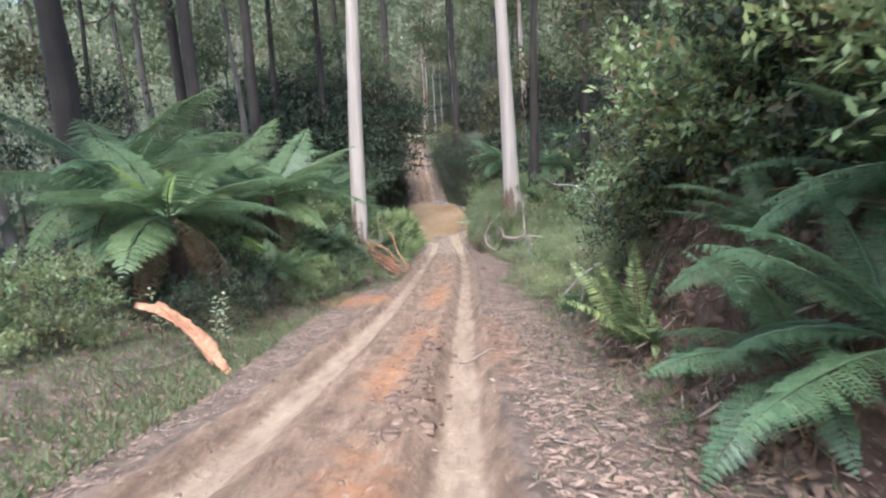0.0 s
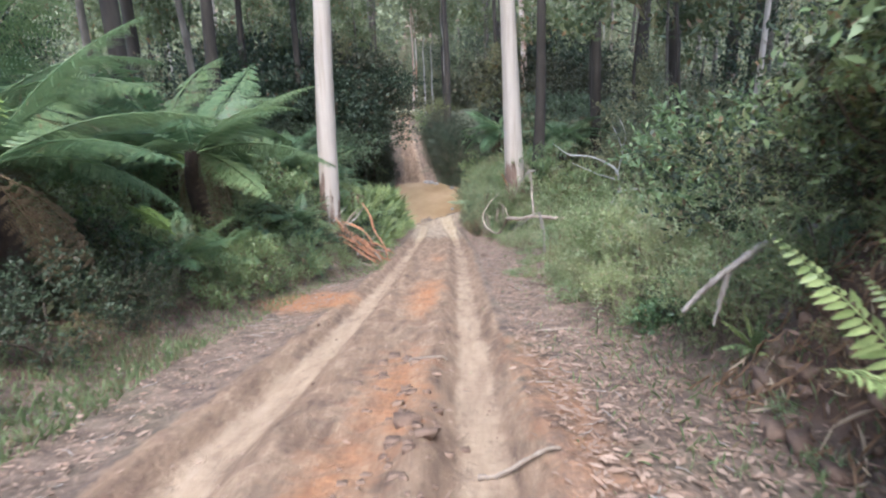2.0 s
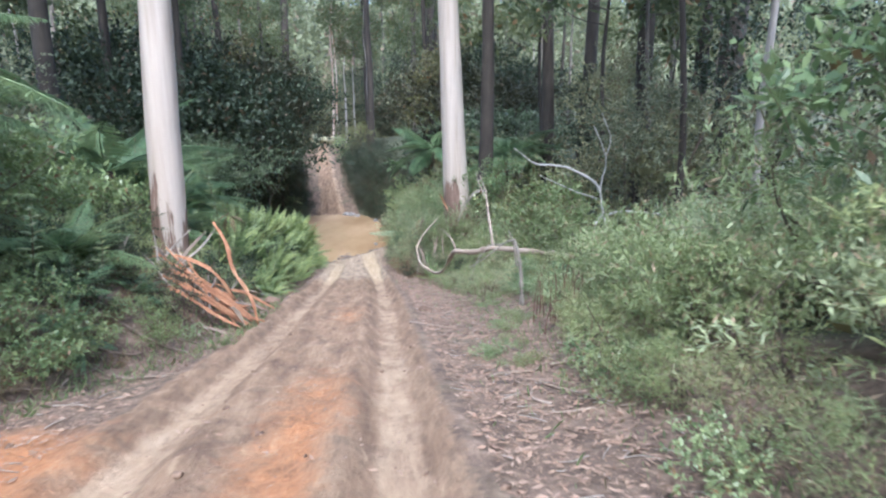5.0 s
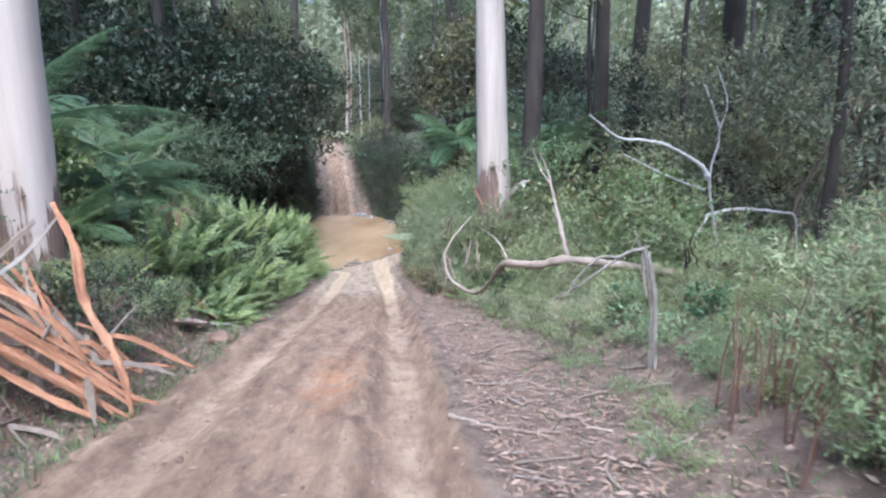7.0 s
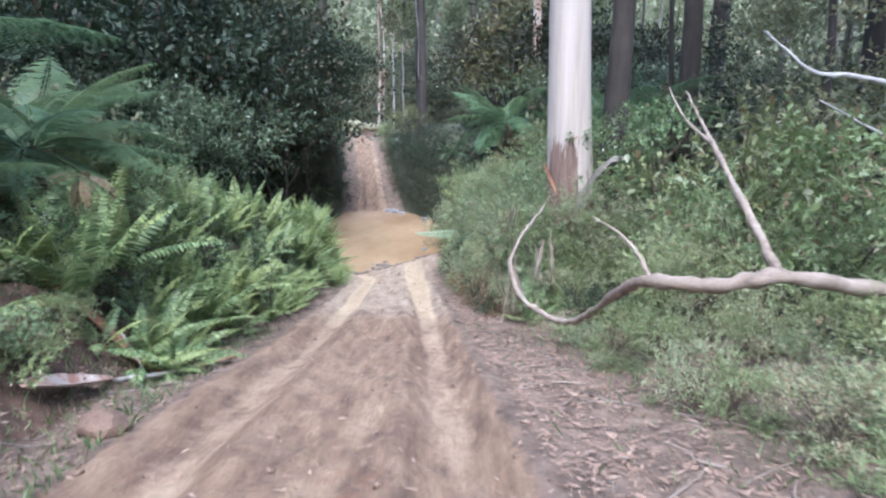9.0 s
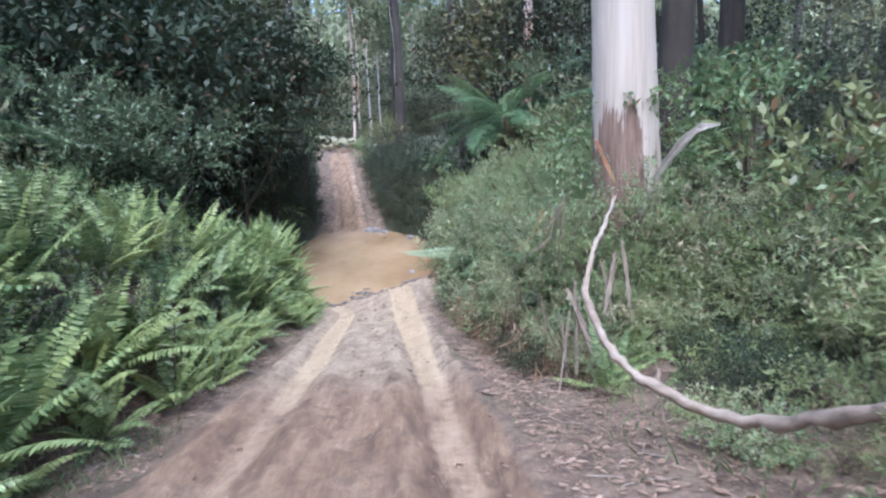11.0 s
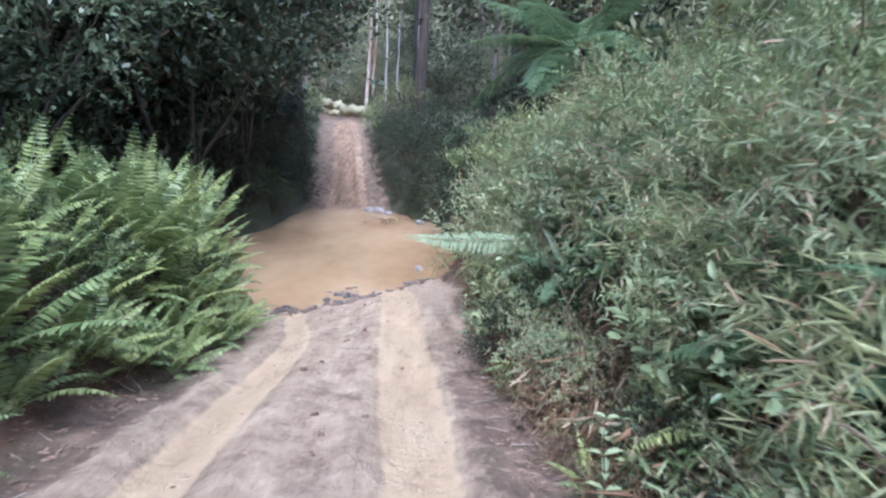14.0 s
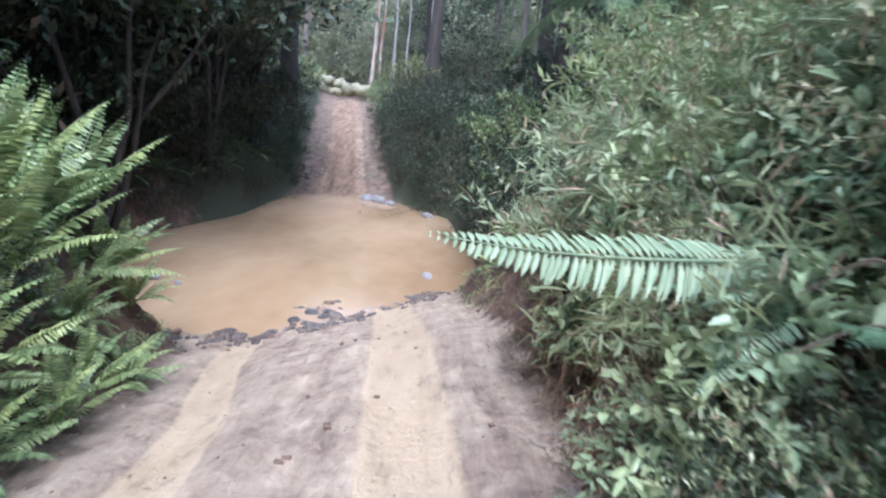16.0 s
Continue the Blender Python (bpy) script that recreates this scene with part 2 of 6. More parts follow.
CLOD = bark_material("clay_clod", [(0.25, (0.1, 0.06, 0.04)), (0.55, (0.2, 0.13, 0.088)), (0.8, (0.32, 0.22, 0.15))], 9, (1, 1, 1), 0.6, 0.9)
SLAB_BARK = bark_material("slab_bark", [(0.25, (0.12, 0.085, 0.06)), (0.55, (0.3, 0.235, 0.175)), (0.8, (0.46, 0.39, 0.32))], 14, (1, 1, 0.25))
MOSS_LOG = bark_material("mossy_bark", [(0.25, (0.15, 0.13, 0.075)), (0.5, (0.36, 0.34, 0.2)), (0.8, (0.55, 0.5, 0.38))], 3, (1, 1, 1), 0.8, depth=0.1)


def gum_bark(level):
    """Smooth cream bark with streaks, and a brown fibrous stocking near the foot with a ragged upper edge."""
    m, nt, bsdf = nodes_of("gum_bark")
    warm = (0.43, 0.365, 0.3)
    streak = noise_of(nt, 5, 6, 0.6, (1, 1, 0.06))
    patch = noise_of(nt, 1.3, 5, 0.6, (1, 1, 0.3))
    fibre = noise_of(nt, 26, 5, 0.7, (1, 1, 0.05))
    smooth_col = ramp_of(nt, streak, [(0.25, (0.33, 0.265, 0.205)), (0.48, (0.48, 0.405, 0.325)), (0.75, (0.58, 0.51, 0.43))])
    smooth_col = mixed(nt, ramp_of(nt, patch, [(0.5, (0, 0, 0)), (0.72, (0.6, 0.6, 0.6))]), smooth_col, warm)
    rough_col = ramp_of(nt, fibre, [(0.3, (0.1, 0.062, 0.044)), (0.6, (0.25, 0.165, 0.12)), (0.8, (0.38, 0.285, 0.225))])
    co, sep = nt.nodes.new("ShaderNodeTexCoord"), nt.nodes.new("ShaderNodeSeparateXYZ")
    nt.links.new(co.outputs["Object"], sep.inputs[0])
    edge = maths(nt, "ADD", sep.outputs[2], maths(nt, "MULTIPLY_ADD", patch, 5.0, maths(nt, "MULTIPLY_ADD", streak, 2.2, maths(nt, "MULTIPLY_ADD", fibre, 1.6, -3.5 - level))))
    mask = ramp_of(nt, maths(nt, "MULTIPLY_ADD", edge, -0.6, 1.2), [(0.42, (0, 0, 0)), (0.55, (1, 1, 1))])
    nt.links.new(mixed(nt, mask, smooth_col, rough_col), bsdf.inputs["Base Color"])
    bsdf.inputs["Roughness"].default_value = 0.75
    bumped(nt, bsdf, mixed(nt, mask, mixed(nt, 0.85, streak, (0.5, 0.5, 0.5)), fibre), 0.5, 0.03)
    return m


def ground_material():
    m, nt, bsdf = nodes_of("forest_ground")
    at = nt.nodes.new("ShaderNodeAttribute")
    at.attribute_name = "soil"
    sep = nt.nodes.new("ShaderNodeSeparateColor")
    nt.links.new(at.outputs["Color"], sep.inputs[0])
    track, wheel, clay, wet = sep.outputs[0], sep.outputs[1], sep.outputs[2], at.outputs["Alpha"]
    n1, n2, n3, n4 = noise_of(nt, 0.7, 6), noise_of(nt, 3.5, 7, 0.68), noise_of(nt, 18, 6, 0.7), noise_of(nt, 60, 4, 0.7)
    drag = noise_of(nt, 3.0, 6, 0.65, (1.6, 0.22, 1))

    def cut(mask, jitter, amount, lo, hi):
        return ramp_of(nt, maths(nt, "ADD", mask, maths(nt, "MULTIPLY_ADD", jitter, amount, -amount / 2)), [(lo, (0, 0, 0)), (hi, (1, 1, 1))])

    humus = ramp_of(nt, n2, [(0.3, (0.075, 0.05, 0.034)), (0.5, (0.175, 0.122, 0.085)), (0.7, (0.32, 0.235, 0.17))])
    humus = mixed(nt, ramp_of(nt, n1, [(0.5, (0, 0, 0)), (0.68, (0.45, 0.45, 0.45))]), humus, (0.1, 0.105, 0.05))
    humus = mixed(nt, ramp_of(nt, n3, [(0.56, (0, 0, 0)), (0.7, (0.7, 0.7, 0.7))]), humus, (0.36, 0.26, 0.2))
    cover = nt.nodes.new("ShaderNodeAttribute")
    cover.attribute_name = "moss"
    moss = ramp_of(nt, n3, [(0.3, (0.03, 0.035, 0.018)), (0.55, (0.07, 0.08, 0.04)), (0.75, (0.13, 0.11, 0.065))])
    humus = mixed(nt, cut(cover.outputs["Fac"], n2, 0.6, 0.35, 0.65), humus, moss)
    # mask of bare cut banks, plus soil darkened as shade under tree ferns
    bank_and_fern_shade = nt.nodes.new("ShaderNodeAttribute")
    bank_and_fern_shade.attribute_name = "earth"
    earth = ramp_of(nt, n2, [(0.3, (0.04, 0.024, 0.015)), (0.5, (0.13, 0.078, 0.049)), (0.72, (0.25, 0.155, 0.098))])
    humus = mixed(nt, cut(bank_and_fern_shade.outputs["Fac"], n2, 0.7, 0.35, 0.65), humus, earth)
    dirt = ramp_of(nt, drag, [(0.28, (0.115, 0.07, 0.043)), (0.48, (0.24, 0.155, 0.094)), (0.7, (0.38, 0.268, 0.17))])
    dirt = mixed(nt, ramp_of(nt, n2, [(0.52, (0, 0, 0)), (0.66, (0.7, 0.7, 0.7))]), dirt, (0.19, 0.115, 0.075))
    orange = ramp_of(nt, n3, [(0.3, (0.3, 0.12, 0.048)), (0.55, (0.46, 0.21, 0.083)), (0.75, (0.56, 0.32, 0.155))])
    worn = ramp_of(nt, drag, [(0.3, (0.32, 0.22, 0.14)), (0.55, (0.45, 0.33, 0.215)), (0.8, (0.53, 0.41, 0.29))])
    mud = ramp_of(nt, maths(nt, "MULTIPLY_ADD", n2, 0.5, maths(nt, "MULTIPLY", drag, 0.5)), [(0.34, (0.16, 0.11, 0.075)), (0.5, (0.36, 0.275, 0.19)), (0.66, (0.54, 0.435, 0.305))])
    slick = ramp_of(nt, drag, [(0.3, (0.46, 0.34, 0.2)), (0.7, (0.6, 0.47, 0.3))])
    dirt = mixed(nt, cut(wet, n2, 0.3, 0.35, 0.65), dirt, mud)
    worn = mixed(nt, cut(wet, n2, 0.3, 0.35, 0.65), worn, slick)
    rag = maths(nt, "MULTIPLY_ADD", n2, 0.55, maths(nt, "MULTIPLY", n3, 0.45))
    col = mixed(nt, cut(track, rag, 1.3, 0.38, 0.6), humus, dirt)
    col = mixed(nt, maths(nt, "MULTIPLY", cut(clay, n2, 1.0, 0.3, 0.75), 0.85), col, orange)
    n5 = noise_of(nt, 1.1, 9, 0.72)
    tread = nt.nodes.new("ShaderNodeTexWave")
    tread.bands_direction = "Y"
    tread.inputs["Scale"].default_value, tread.inputs["Distortion"].default_value, tread.inputs["Detail"].default_value = 2.6, 3.5, 3
    nt.links.new(nt.nodes.new("ShaderNodeTexCoord").outputs["Object"], tread.inputs["Vector"])
    grip = maths(nt, "MULTIPLY", tread.outputs["Fac"], cut(wheel, n2, 0.8, 0.4, 0.8))
    ragged = maths(nt, "MULTIPLY_ADD", n2, 0.55, maths(nt, "MULTIPLY", n5, 0.45))
    pits = noise_of(nt, 2.2, 8, 0.75, (1, 0.7, 1))
    lumps = maths(nt, "MULTIPLY", ramp_of(nt, pits, [(0.52, (0, 0, 0)), (0.62, (1, 1, 1))]), cut(track, n2, 0.5, 0.4, 0.6))
    col = mixed(nt, maths(nt, "MULTIPLY", lumps, 0.6), col, mixed(nt, 0.6, col, (0.07, 0.045, 0.032)))
    rut = mixed(nt, wet, cut(wheel, ragged, 1.9, 0.36, 0.72), cut(wheel, ragged, 0.7, 0.42, 0.6))
    col = mixed(nt, maths(nt, "MULTIPLY", rut, 0.88), col, worn)
    col = mixed(nt, maths(nt, "MULTIPLY", grip, 0.1), col, dirt)
    smear = noise_of(nt, 4.5, 9, 0.72, (1.5, 0.4, 1))
    on = cut(track, rag, 0.8, 0.4, 0.6)
    col = mixed(nt, maths(nt, "MULTIPLY", maths(nt, "MULTIPLY", ramp_of(nt, smear, [(0.55, (0, 0, 0)), (0.66, (1, 1, 1))]), on), 0.55), col, mixed(nt, 0.5, col, (0.62, 0.47, 0.3)))
    col = mixed(nt, maths(nt, "MULTIPLY", maths(nt, "MULTIPLY", ramp_of(nt, smear, [(0.36, (1, 1, 1)), (0.45, (0, 0, 0))]), on), 0.6), col, mixed(nt, 0.55, col, (0.08, 0.05, 0.035)))
    col = mixed(nt, maths(nt, "MULTIPLY", n4, 0.35), col, mixed(nt, 0.6, col, (0.05, 0.035, 0.025)))
    nt.links.new(col, bsdf.inputs["Base Color"])
    shine = maths(nt, "MULTIPLY", cut(wet, n2, 0.4, 0.5, 0.8), cut(wheel, n2, 0.5, 0.4, 0.7))
    nt.links.new(maths(nt, "MULTIPLY_ADD", shine, -0.4, 0.92), bsdf.inputs["Roughness"])
    bumped(nt, bsdf, maths(nt, "ADD", maths(nt, "MULTIPLY_ADD", grip, 0.06, maths(nt, "MULTIPLY", n2, 0.8)), maths(nt, "MULTIPLY_ADD", n3, 0.5, maths(nt, "MULTIPLY_ADD", n4, 0.2, maths(nt, "MULTIPLY", pits, 0.9)))), 0.9, 0.055)
    return m


def water_material():
    m, nt, bsdf = nodes_of("muddy_water")
    n1, n2 = noise_of(nt, 0.35, 4, 0.6, (1, 0.5, 1)), noise_of(nt, 3, 3, 0.5, (1, 0.6, 1))
    nt.links.new(ramp_of(nt, n1, [(0.3, (0.27, 0.175, 0.09)), (0.55, (0.39, 0.27, 0.155)), (0.75, (0.49, 0.365, 0.22))]), bsdf.inputs["Base Color"])
    bsdf.inputs["Roughness"].default_value = 0.06
    bsdf.inputs["IOR"].default_value = 1.33
    bumped(nt, bsdf, n2, 0.12, 0.02)
    return m


GUM_SMOOTH, GUM, GROUND, WATER = gum_bark(0.8), gum_bark(1.2), ground_material(), water_material()

# ---- ground ----
LEVEL_Y = [-60, 5, 7.3, 9.7, 12.1, 15.3, 19.35, 22, 24.2, 26.4, 31.6, 34, 36.4, 38.5, 41.9, 49.5, 51, 54, 63, 66.3, 84, 93, 120, 200, 400]
LEVEL_Z = [20, 2.57, 1.85, 1.13, 0.46, -0.38, -1.38, -1.97, -2.47, -2.95, -4.05, -4.64, -5.08, -5.5, -6.1, -7.8, -8.05, -8.4, -8.4, -7.94, -3.9, -3.2, 0, 28, 60]
WATER_Z = -7.94
_ys = np.arange(-60, 400, 0.1)
_zs = np.convolve(np.pad(np.interp(_ys, LEVEL_Y, LEVEL_Z), 12, mode="edge"), np.hanning(27)[1:-1] / np.hanning(27).sum(), "valid")


def middle(y):
    return np.interp(y, [50, 54, 66, 84, 95], [0.2, -0.5, -2.8, -5.1, -6.0])


def left_wheel(y):
    return np.interp(y, [0, 26, 34, 40, 45, 46, 48.2, 50, 54, 66, 84], [-0.75, -0.75, -0.88, -0.86, -1.0, -1.1, -1.62, -1.85, -1.9, -3.5, -5.9])


def right_wheel(y):
    return np.interp(y, [0, 30, 34, 38, 46, 49.5, 51, 54, 66, 84], [1.1, 1.1, 1.0, 0.85, 0.42, 0.24, 0.12, 0.1, -2.0, -4.4])


def left_edge(y):
    return np.interp(y, [0, 10, 16, 22, 25, 29, 34, 40, 46, 49, 50, 51, 55, 57.2, 60.5, 66, 84, 95], [-2.2, -2.2, -2.8, -2.6, -1.6, -1.7, -2.2, -1.7, -1.9, -2.3, -4.5, -6.0, -6.3, -5.5, -4.6, -4.6, -6.9, -9])


def right_edge(y):
    return np.interp(y, [0, 12, 16, 30, 34, 38, 44, 50, 53, 56, 63, 66, 84, 95], [3.0, 3.1, 3.1, 3.2, 3.0, 2.1, 1.5, 1.2, 1.1, 1.5, 1.0, -0.8, -3.4, -2])


def step(v):
    v = np.clip(v, 0, 1)
    return v * v * (3 - 2 * v)


def wave(x, y, s, p):
    return np.sin(x * s + p) * np.sin(y * s * 0.83 + 1.7 * p) + 0.5 * np.sin(x * s * 2.3 + y * s * 1.1 + 3 * p) + 0.3 * np.sin(x * s * 4.1 - y * s * 3.7 + p)


def height(x, y):
    """The ground's height."""
    x, y = np.asarray(x, float), np.asarray(y, float)
    aslant = np.interp(x, [-4, -2.6, -1.3, 0.1, 1.1], [-0.7, -0.1, 0.4, 2.2, 3.3]) * np.interp(y, [43.5, 48, 55, 60], [0, 1, 1, 0])
    z = np.interp(y - aslant, _ys, _zs)
    lb = np.interp(y, [0, 20, 25, 29, 34, 38, 46, 50, 54, 60, 70, 84, 95], [0.2, 0.3, 0.9, 1.1, 1.0, 1.25, 1.3, 1.4, 1.6, 2.2, 2.6, 1.2, 0.4])
    rb = np.interp(y, [0, 7, 12, 13.8, 15.5, 20, 28, 34, 37.6, 39.5, 46, 52, 60, 66, 80, 90], [1.4, 2.1, 2.1, 1.5, 0.6, 0.3, 0.3, 0.2, 0.15, 1.9, 2.1, 1.8, 2.0, 2.4, 1.2, 0.3])
    dl, dr = left_edge(y) - x, x - right_edge(y)
    z = z + lb * step(dl / 1.4) + rb * step(dr / np.interp(y, [5, 7, 13, 16], [1.5, 1.0, 1.0, 1.5]))
    out = np.maximum(np.maximum(dl, dr), 0)
    z = z + 0.05 * np.minimum(out, 25) + np.minimum(out / 3, 1) * 0.22 * wave(x, y, 0.55, 0.4)
    rutted = np.clip((np.minimum(y, 86) - y + 3) / 3, 0, 1) * np.interp(y, [0, 38, 45, 66, 68], [1, 1, 0.4, 0.3, 1])
    wl, wr = x - left_wheel(y), x - right_wheel(y)
    z = z - rutted * (0.10 * np.exp(-((wl / 0.24) ** 4)) + 0.12 * np.exp(-((wr / 0.27) ** 4)))
    z = z + rutted * 0.06 * (np.exp(-(((wl + 0.42) / 0.16) ** 2)) + np.exp(-(((wl - 0.42) / 0.16) ** 2)) + np.exp(-(((wr - 0.46) / 0.16) ** 2)) + np.exp(-(((wr + 0.46) / 0.14) ** 2)))
    rough = 1 - 0.75 * np.maximum(np.exp(-((wl / 0.3) ** 4)), np.exp(-((wr / 0.3) ** 4)))
    z = z + rough * (0.024 * wave(x, y, 3.1, 0.9) + 0.014 * wave(x, y, 9.7, 2.1) + 0.008 * wave(x, y, 23.0, 0.3))
    return z


def gz(x, y):
    return float(height(x, y))


def build_ground():
    xs = np.concatenate([[-300, -180, -110, -75], np.arange(-55, -10, 2.5), np.arange(-10, -4, 0.5), np.arange(-4, 4.4, 0.07), np.arange(4.5, 10, 0.5), np.arange(10, 56, 2.5), [75, 110, 180, 300]])
    ys = np.concatenate([[-55, -40, -25, -12, -4], np.arange(0, 5, 0.5), np.arange(5, 54, 0.1), np.arange(54, 66, 0.5), np.arange(66, 90, 0.25), np.arange(90, 130, 2), np.arange(130, 400, 15)])
    gx, gy = np.meshgrid(xs, ys)
    g = height(gx, gy)
    v = np.stack([gx, gy, g], -1).reshape(-1, 3)
    i, j = np.meshgrid(np.arange(len(ys) - 1), np.arange(len(xs) - 1), indexing="ij")
    w = len(xs)
    q = np.stack([i * w + j, i * w + j + 1, (i + 1) * w + j + 1, (i + 1) * w + j], -1).reshape(-1, 4)
    me = mesh_of("ground", v, q, GROUND)
    x, y = v[:, 0], v[:, 1]
    wl, wr = left_wheel(y), right_wheel(y)
    slim = 0.45 * step((y - 66) / 4)
    track = step((x - (wl - 0.75 + slim)) / 0.5) * step((wr + 0.65 - slim - x) / 0.5) * step((92 - y) / 6)
    track = np.maximum(track, step((y - 42) / 4) * step((x - left_edge(y) + 0.3) / 0.5) * step((right_edge(y) + 0.4 - x) / 0.5) * step((66 - y) / 2))
    wheel = np.maximum(np.exp(-(((x - wl) / 0.22) ** 4)), np.exp(-(((x - wr) / (0.22 + 0.13 * step((y - 38) / 6))) ** 4))) * np.where(y > 60, 0.5, (0.8 + 0.2 * step((y - 38) / 5)) * np.interp(y, [18, 25, 35, 39], [1, 0.68, 0.68, 1])) * step((90 - y) / 6)
    clay = 0.62 * np.exp(-(((x - 0.35) / 0.5) ** 2)) * step((34 - y) / 8) * (0.6 + 0.4 * np.sin(y * 0.9 + 1))
    clay = np.maximum(clay, 1.2 * np.exp(-(((x + 1.9) / 0.95) ** 2 + ((y - 20.3) / 1.2) ** 2)))
    clay = np.maximum(clay, 0.52 * np.exp(-(((x - 1.75) / 0.5) ** 2 + ((y - 14) / 4.5) ** 2)))
    clay = np.maximum(clay, 0.72 * np.exp(-(((x - 0.3) / 0.45) ** 2 + ((y - 20.5) / 2.6) ** 2)))
    clay = np.maximum(clay, 0.66 * np.exp(-(((x - 0.15) / 0.4) ** 2 + ((y - 12) / 2.2) ** 2)))
    wet = step((y - 33) / 9) * step((62 - y) / 3)
    col = me.color_attributes.new("soil", "FLOAT_COLOR", "POINT")
    col.data.foreach_set("color", np.stack([track, wheel, clay, wet], -1).astype(np.float32).ravel())
    away = np.maximum(left_edge(y) - x, x - right_edge(y))
    floor = np.maximum(step((away - 0.8) / 2.2), step((y - 48) / 3) * step((away + 0.1) / 0.5))
    me.attributes.new("moss", "FLOAT", "POINT").data.foreach_set("value", floor.astype(np.float32))
    dr, dl = x - right_edge(y), left_edge(y) - x
    earth = step(dr / 0.3) * step((1.9 - dr) / 0.5) * np.maximum(step((14.8 - y) / 1.5), step((y - 38) / 1.5) * step((60 - y) / 3))
    earth = np.maximum(earth, 0.8 * step(dl / 0.3) * step((2.0 - dl) / 0.6) * step((y - 24) / 2) * step((60 - y) / 3))
    # dark soil patch painted as the shade under the left tree ferns
    earth = np.maximum(earth, 0.9 * step((-3.1 - x) / 0.4) * step((x + 7.2) / 2.5) * step((y - 14) / 1) * step((20 - y) / 1.5))
    me.attributes.new("earth", "FLOAT", "POINT").data.foreach_set("value", earth.astype(np.float32))
    return tagged(new("ground", me), "rutted clay track between litter-covered forest banks", "ground", kind="structure")


build_ground()


def build_water():
    ys = np.arange(48.0, 67.5, 0.25)
    us = np.linspace(0, 1, 40)
    lo, hi = left_edge(ys) - 1.2, right_edge(ys) + 1.2
    gx = lo[:, None] + (hi - lo)[:, None] * us[None]
    gy = np.repeat(ys[:, None], 40, 1)
    v = np.stack([gx, gy, np.full_like(gx, WATER_Z)], -1).reshape(-1, 3)
    i, j = np.meshgrid(np.arange(len(ys) - 1), np.arange(39), indexing="ij")
    q = np.stack([i * 40 + j, i * 40 + j + 1, (i + 1) * 40 + j + 1, (i + 1) * 40 + j], -1).reshape(-1, 4)
    tagged(new("water", mesh_of("water", v, q, WATER)), "shallow muddy brown creek pool across the track", "water", kind="structure")


build_water()


# ---- plants: builders ----
def frond_mesh(name, length, pairs, pinna, arch, material, compound=0, dead=False, rich=False):
    """One fern frond along +y: a midrib that rises and bends over, with leaflets on both sides."""
    s = np.linspace(0, 1, 18)
    y = length * (np.sin(s * arch) / arch)
    z = length * (np.cos(s * arch) - 1) / arch
    x = 0.03 * length * np.sin(s * 3 + pairs)
    rib = np.stack([x, y, z], -1)
    pieces = [tube(rib[::2], np.linspace(0.009, 0.002, 9) * (length / 1.2), 4)]
    at = np.linspace(0.14, 0.985, pairs)
    p = np.stack([np.interp(at, s, rib[:, k]) for k in range(3)], -1)
    t = unit(np.stack([np.interp(at, s, np.gradient(rib[:, k])) for k in range(3)], -1))
    up = unit(np.cross(np.tile([1.0, 0, 0], (pairs, 1)), t))
    shape = np.minimum(1, (at - 0.08) / 0.25) ** 0.7 * (1 - np.clip((at - 0.35) / 0.66, 0, 1) ** 1.7) + 0.03
    for side in (-1, 1):
        out = np.tile([side * 1.0, 0, 0], (pairs, 1)) + t * 0.32 - up * (0.16 + 0.14 * rng.random((pairs, 1))) + 0.08 * rng.normal(size=(pairs, 3))
        out = unit(out)
        ln = pinna * shape * rng.uniform(0.88, 1.1, pairs)
        if not compound:
            pieces.append((leaves if rich else flakes)(p, out, up, ln, np.minimum(length / pairs * (0.9 if rich else 1.05), ln * 0.5)))
            continue
        f = np.linspace(0.1, 0.98, compound)
        droop = -up[:, None] * (f[None, :, None] ** 2) * ln[:, None, None] * 0.22
        q = p[:, None] + out[:, None] * (ln[:, None] * f[None])[..., None] + droop
        taper = (1 - np.clip((f - 0.3) / 0.72, 0, 1) ** 1.5) * 0.24 + 0.03
        pl = (ln[:, None] * taper[None]).ravel()
        fwd = np.repeat(unit(np.cross(out, up) * side), compound, 0)
        o2 = np.repeat(out, compound, 0)
        u2 = np.repeat(up, compound, 0)
        for way in (-1, 1):
            pieces.append(flakes(q.reshape(-1, 3), fwd * way + 0.35 * o2 - 0.12 * u2, u2, pl, np.minimum(pl * 0.5 + 0.006, pinna / compound * (0.6 if dead else 0.66))))
        pieces.append(flakes(p, out - up * 0.11, up, ln, 0.012 * np.ones(pairs)))
    return mesh_of(name, *joined(pieces), material)


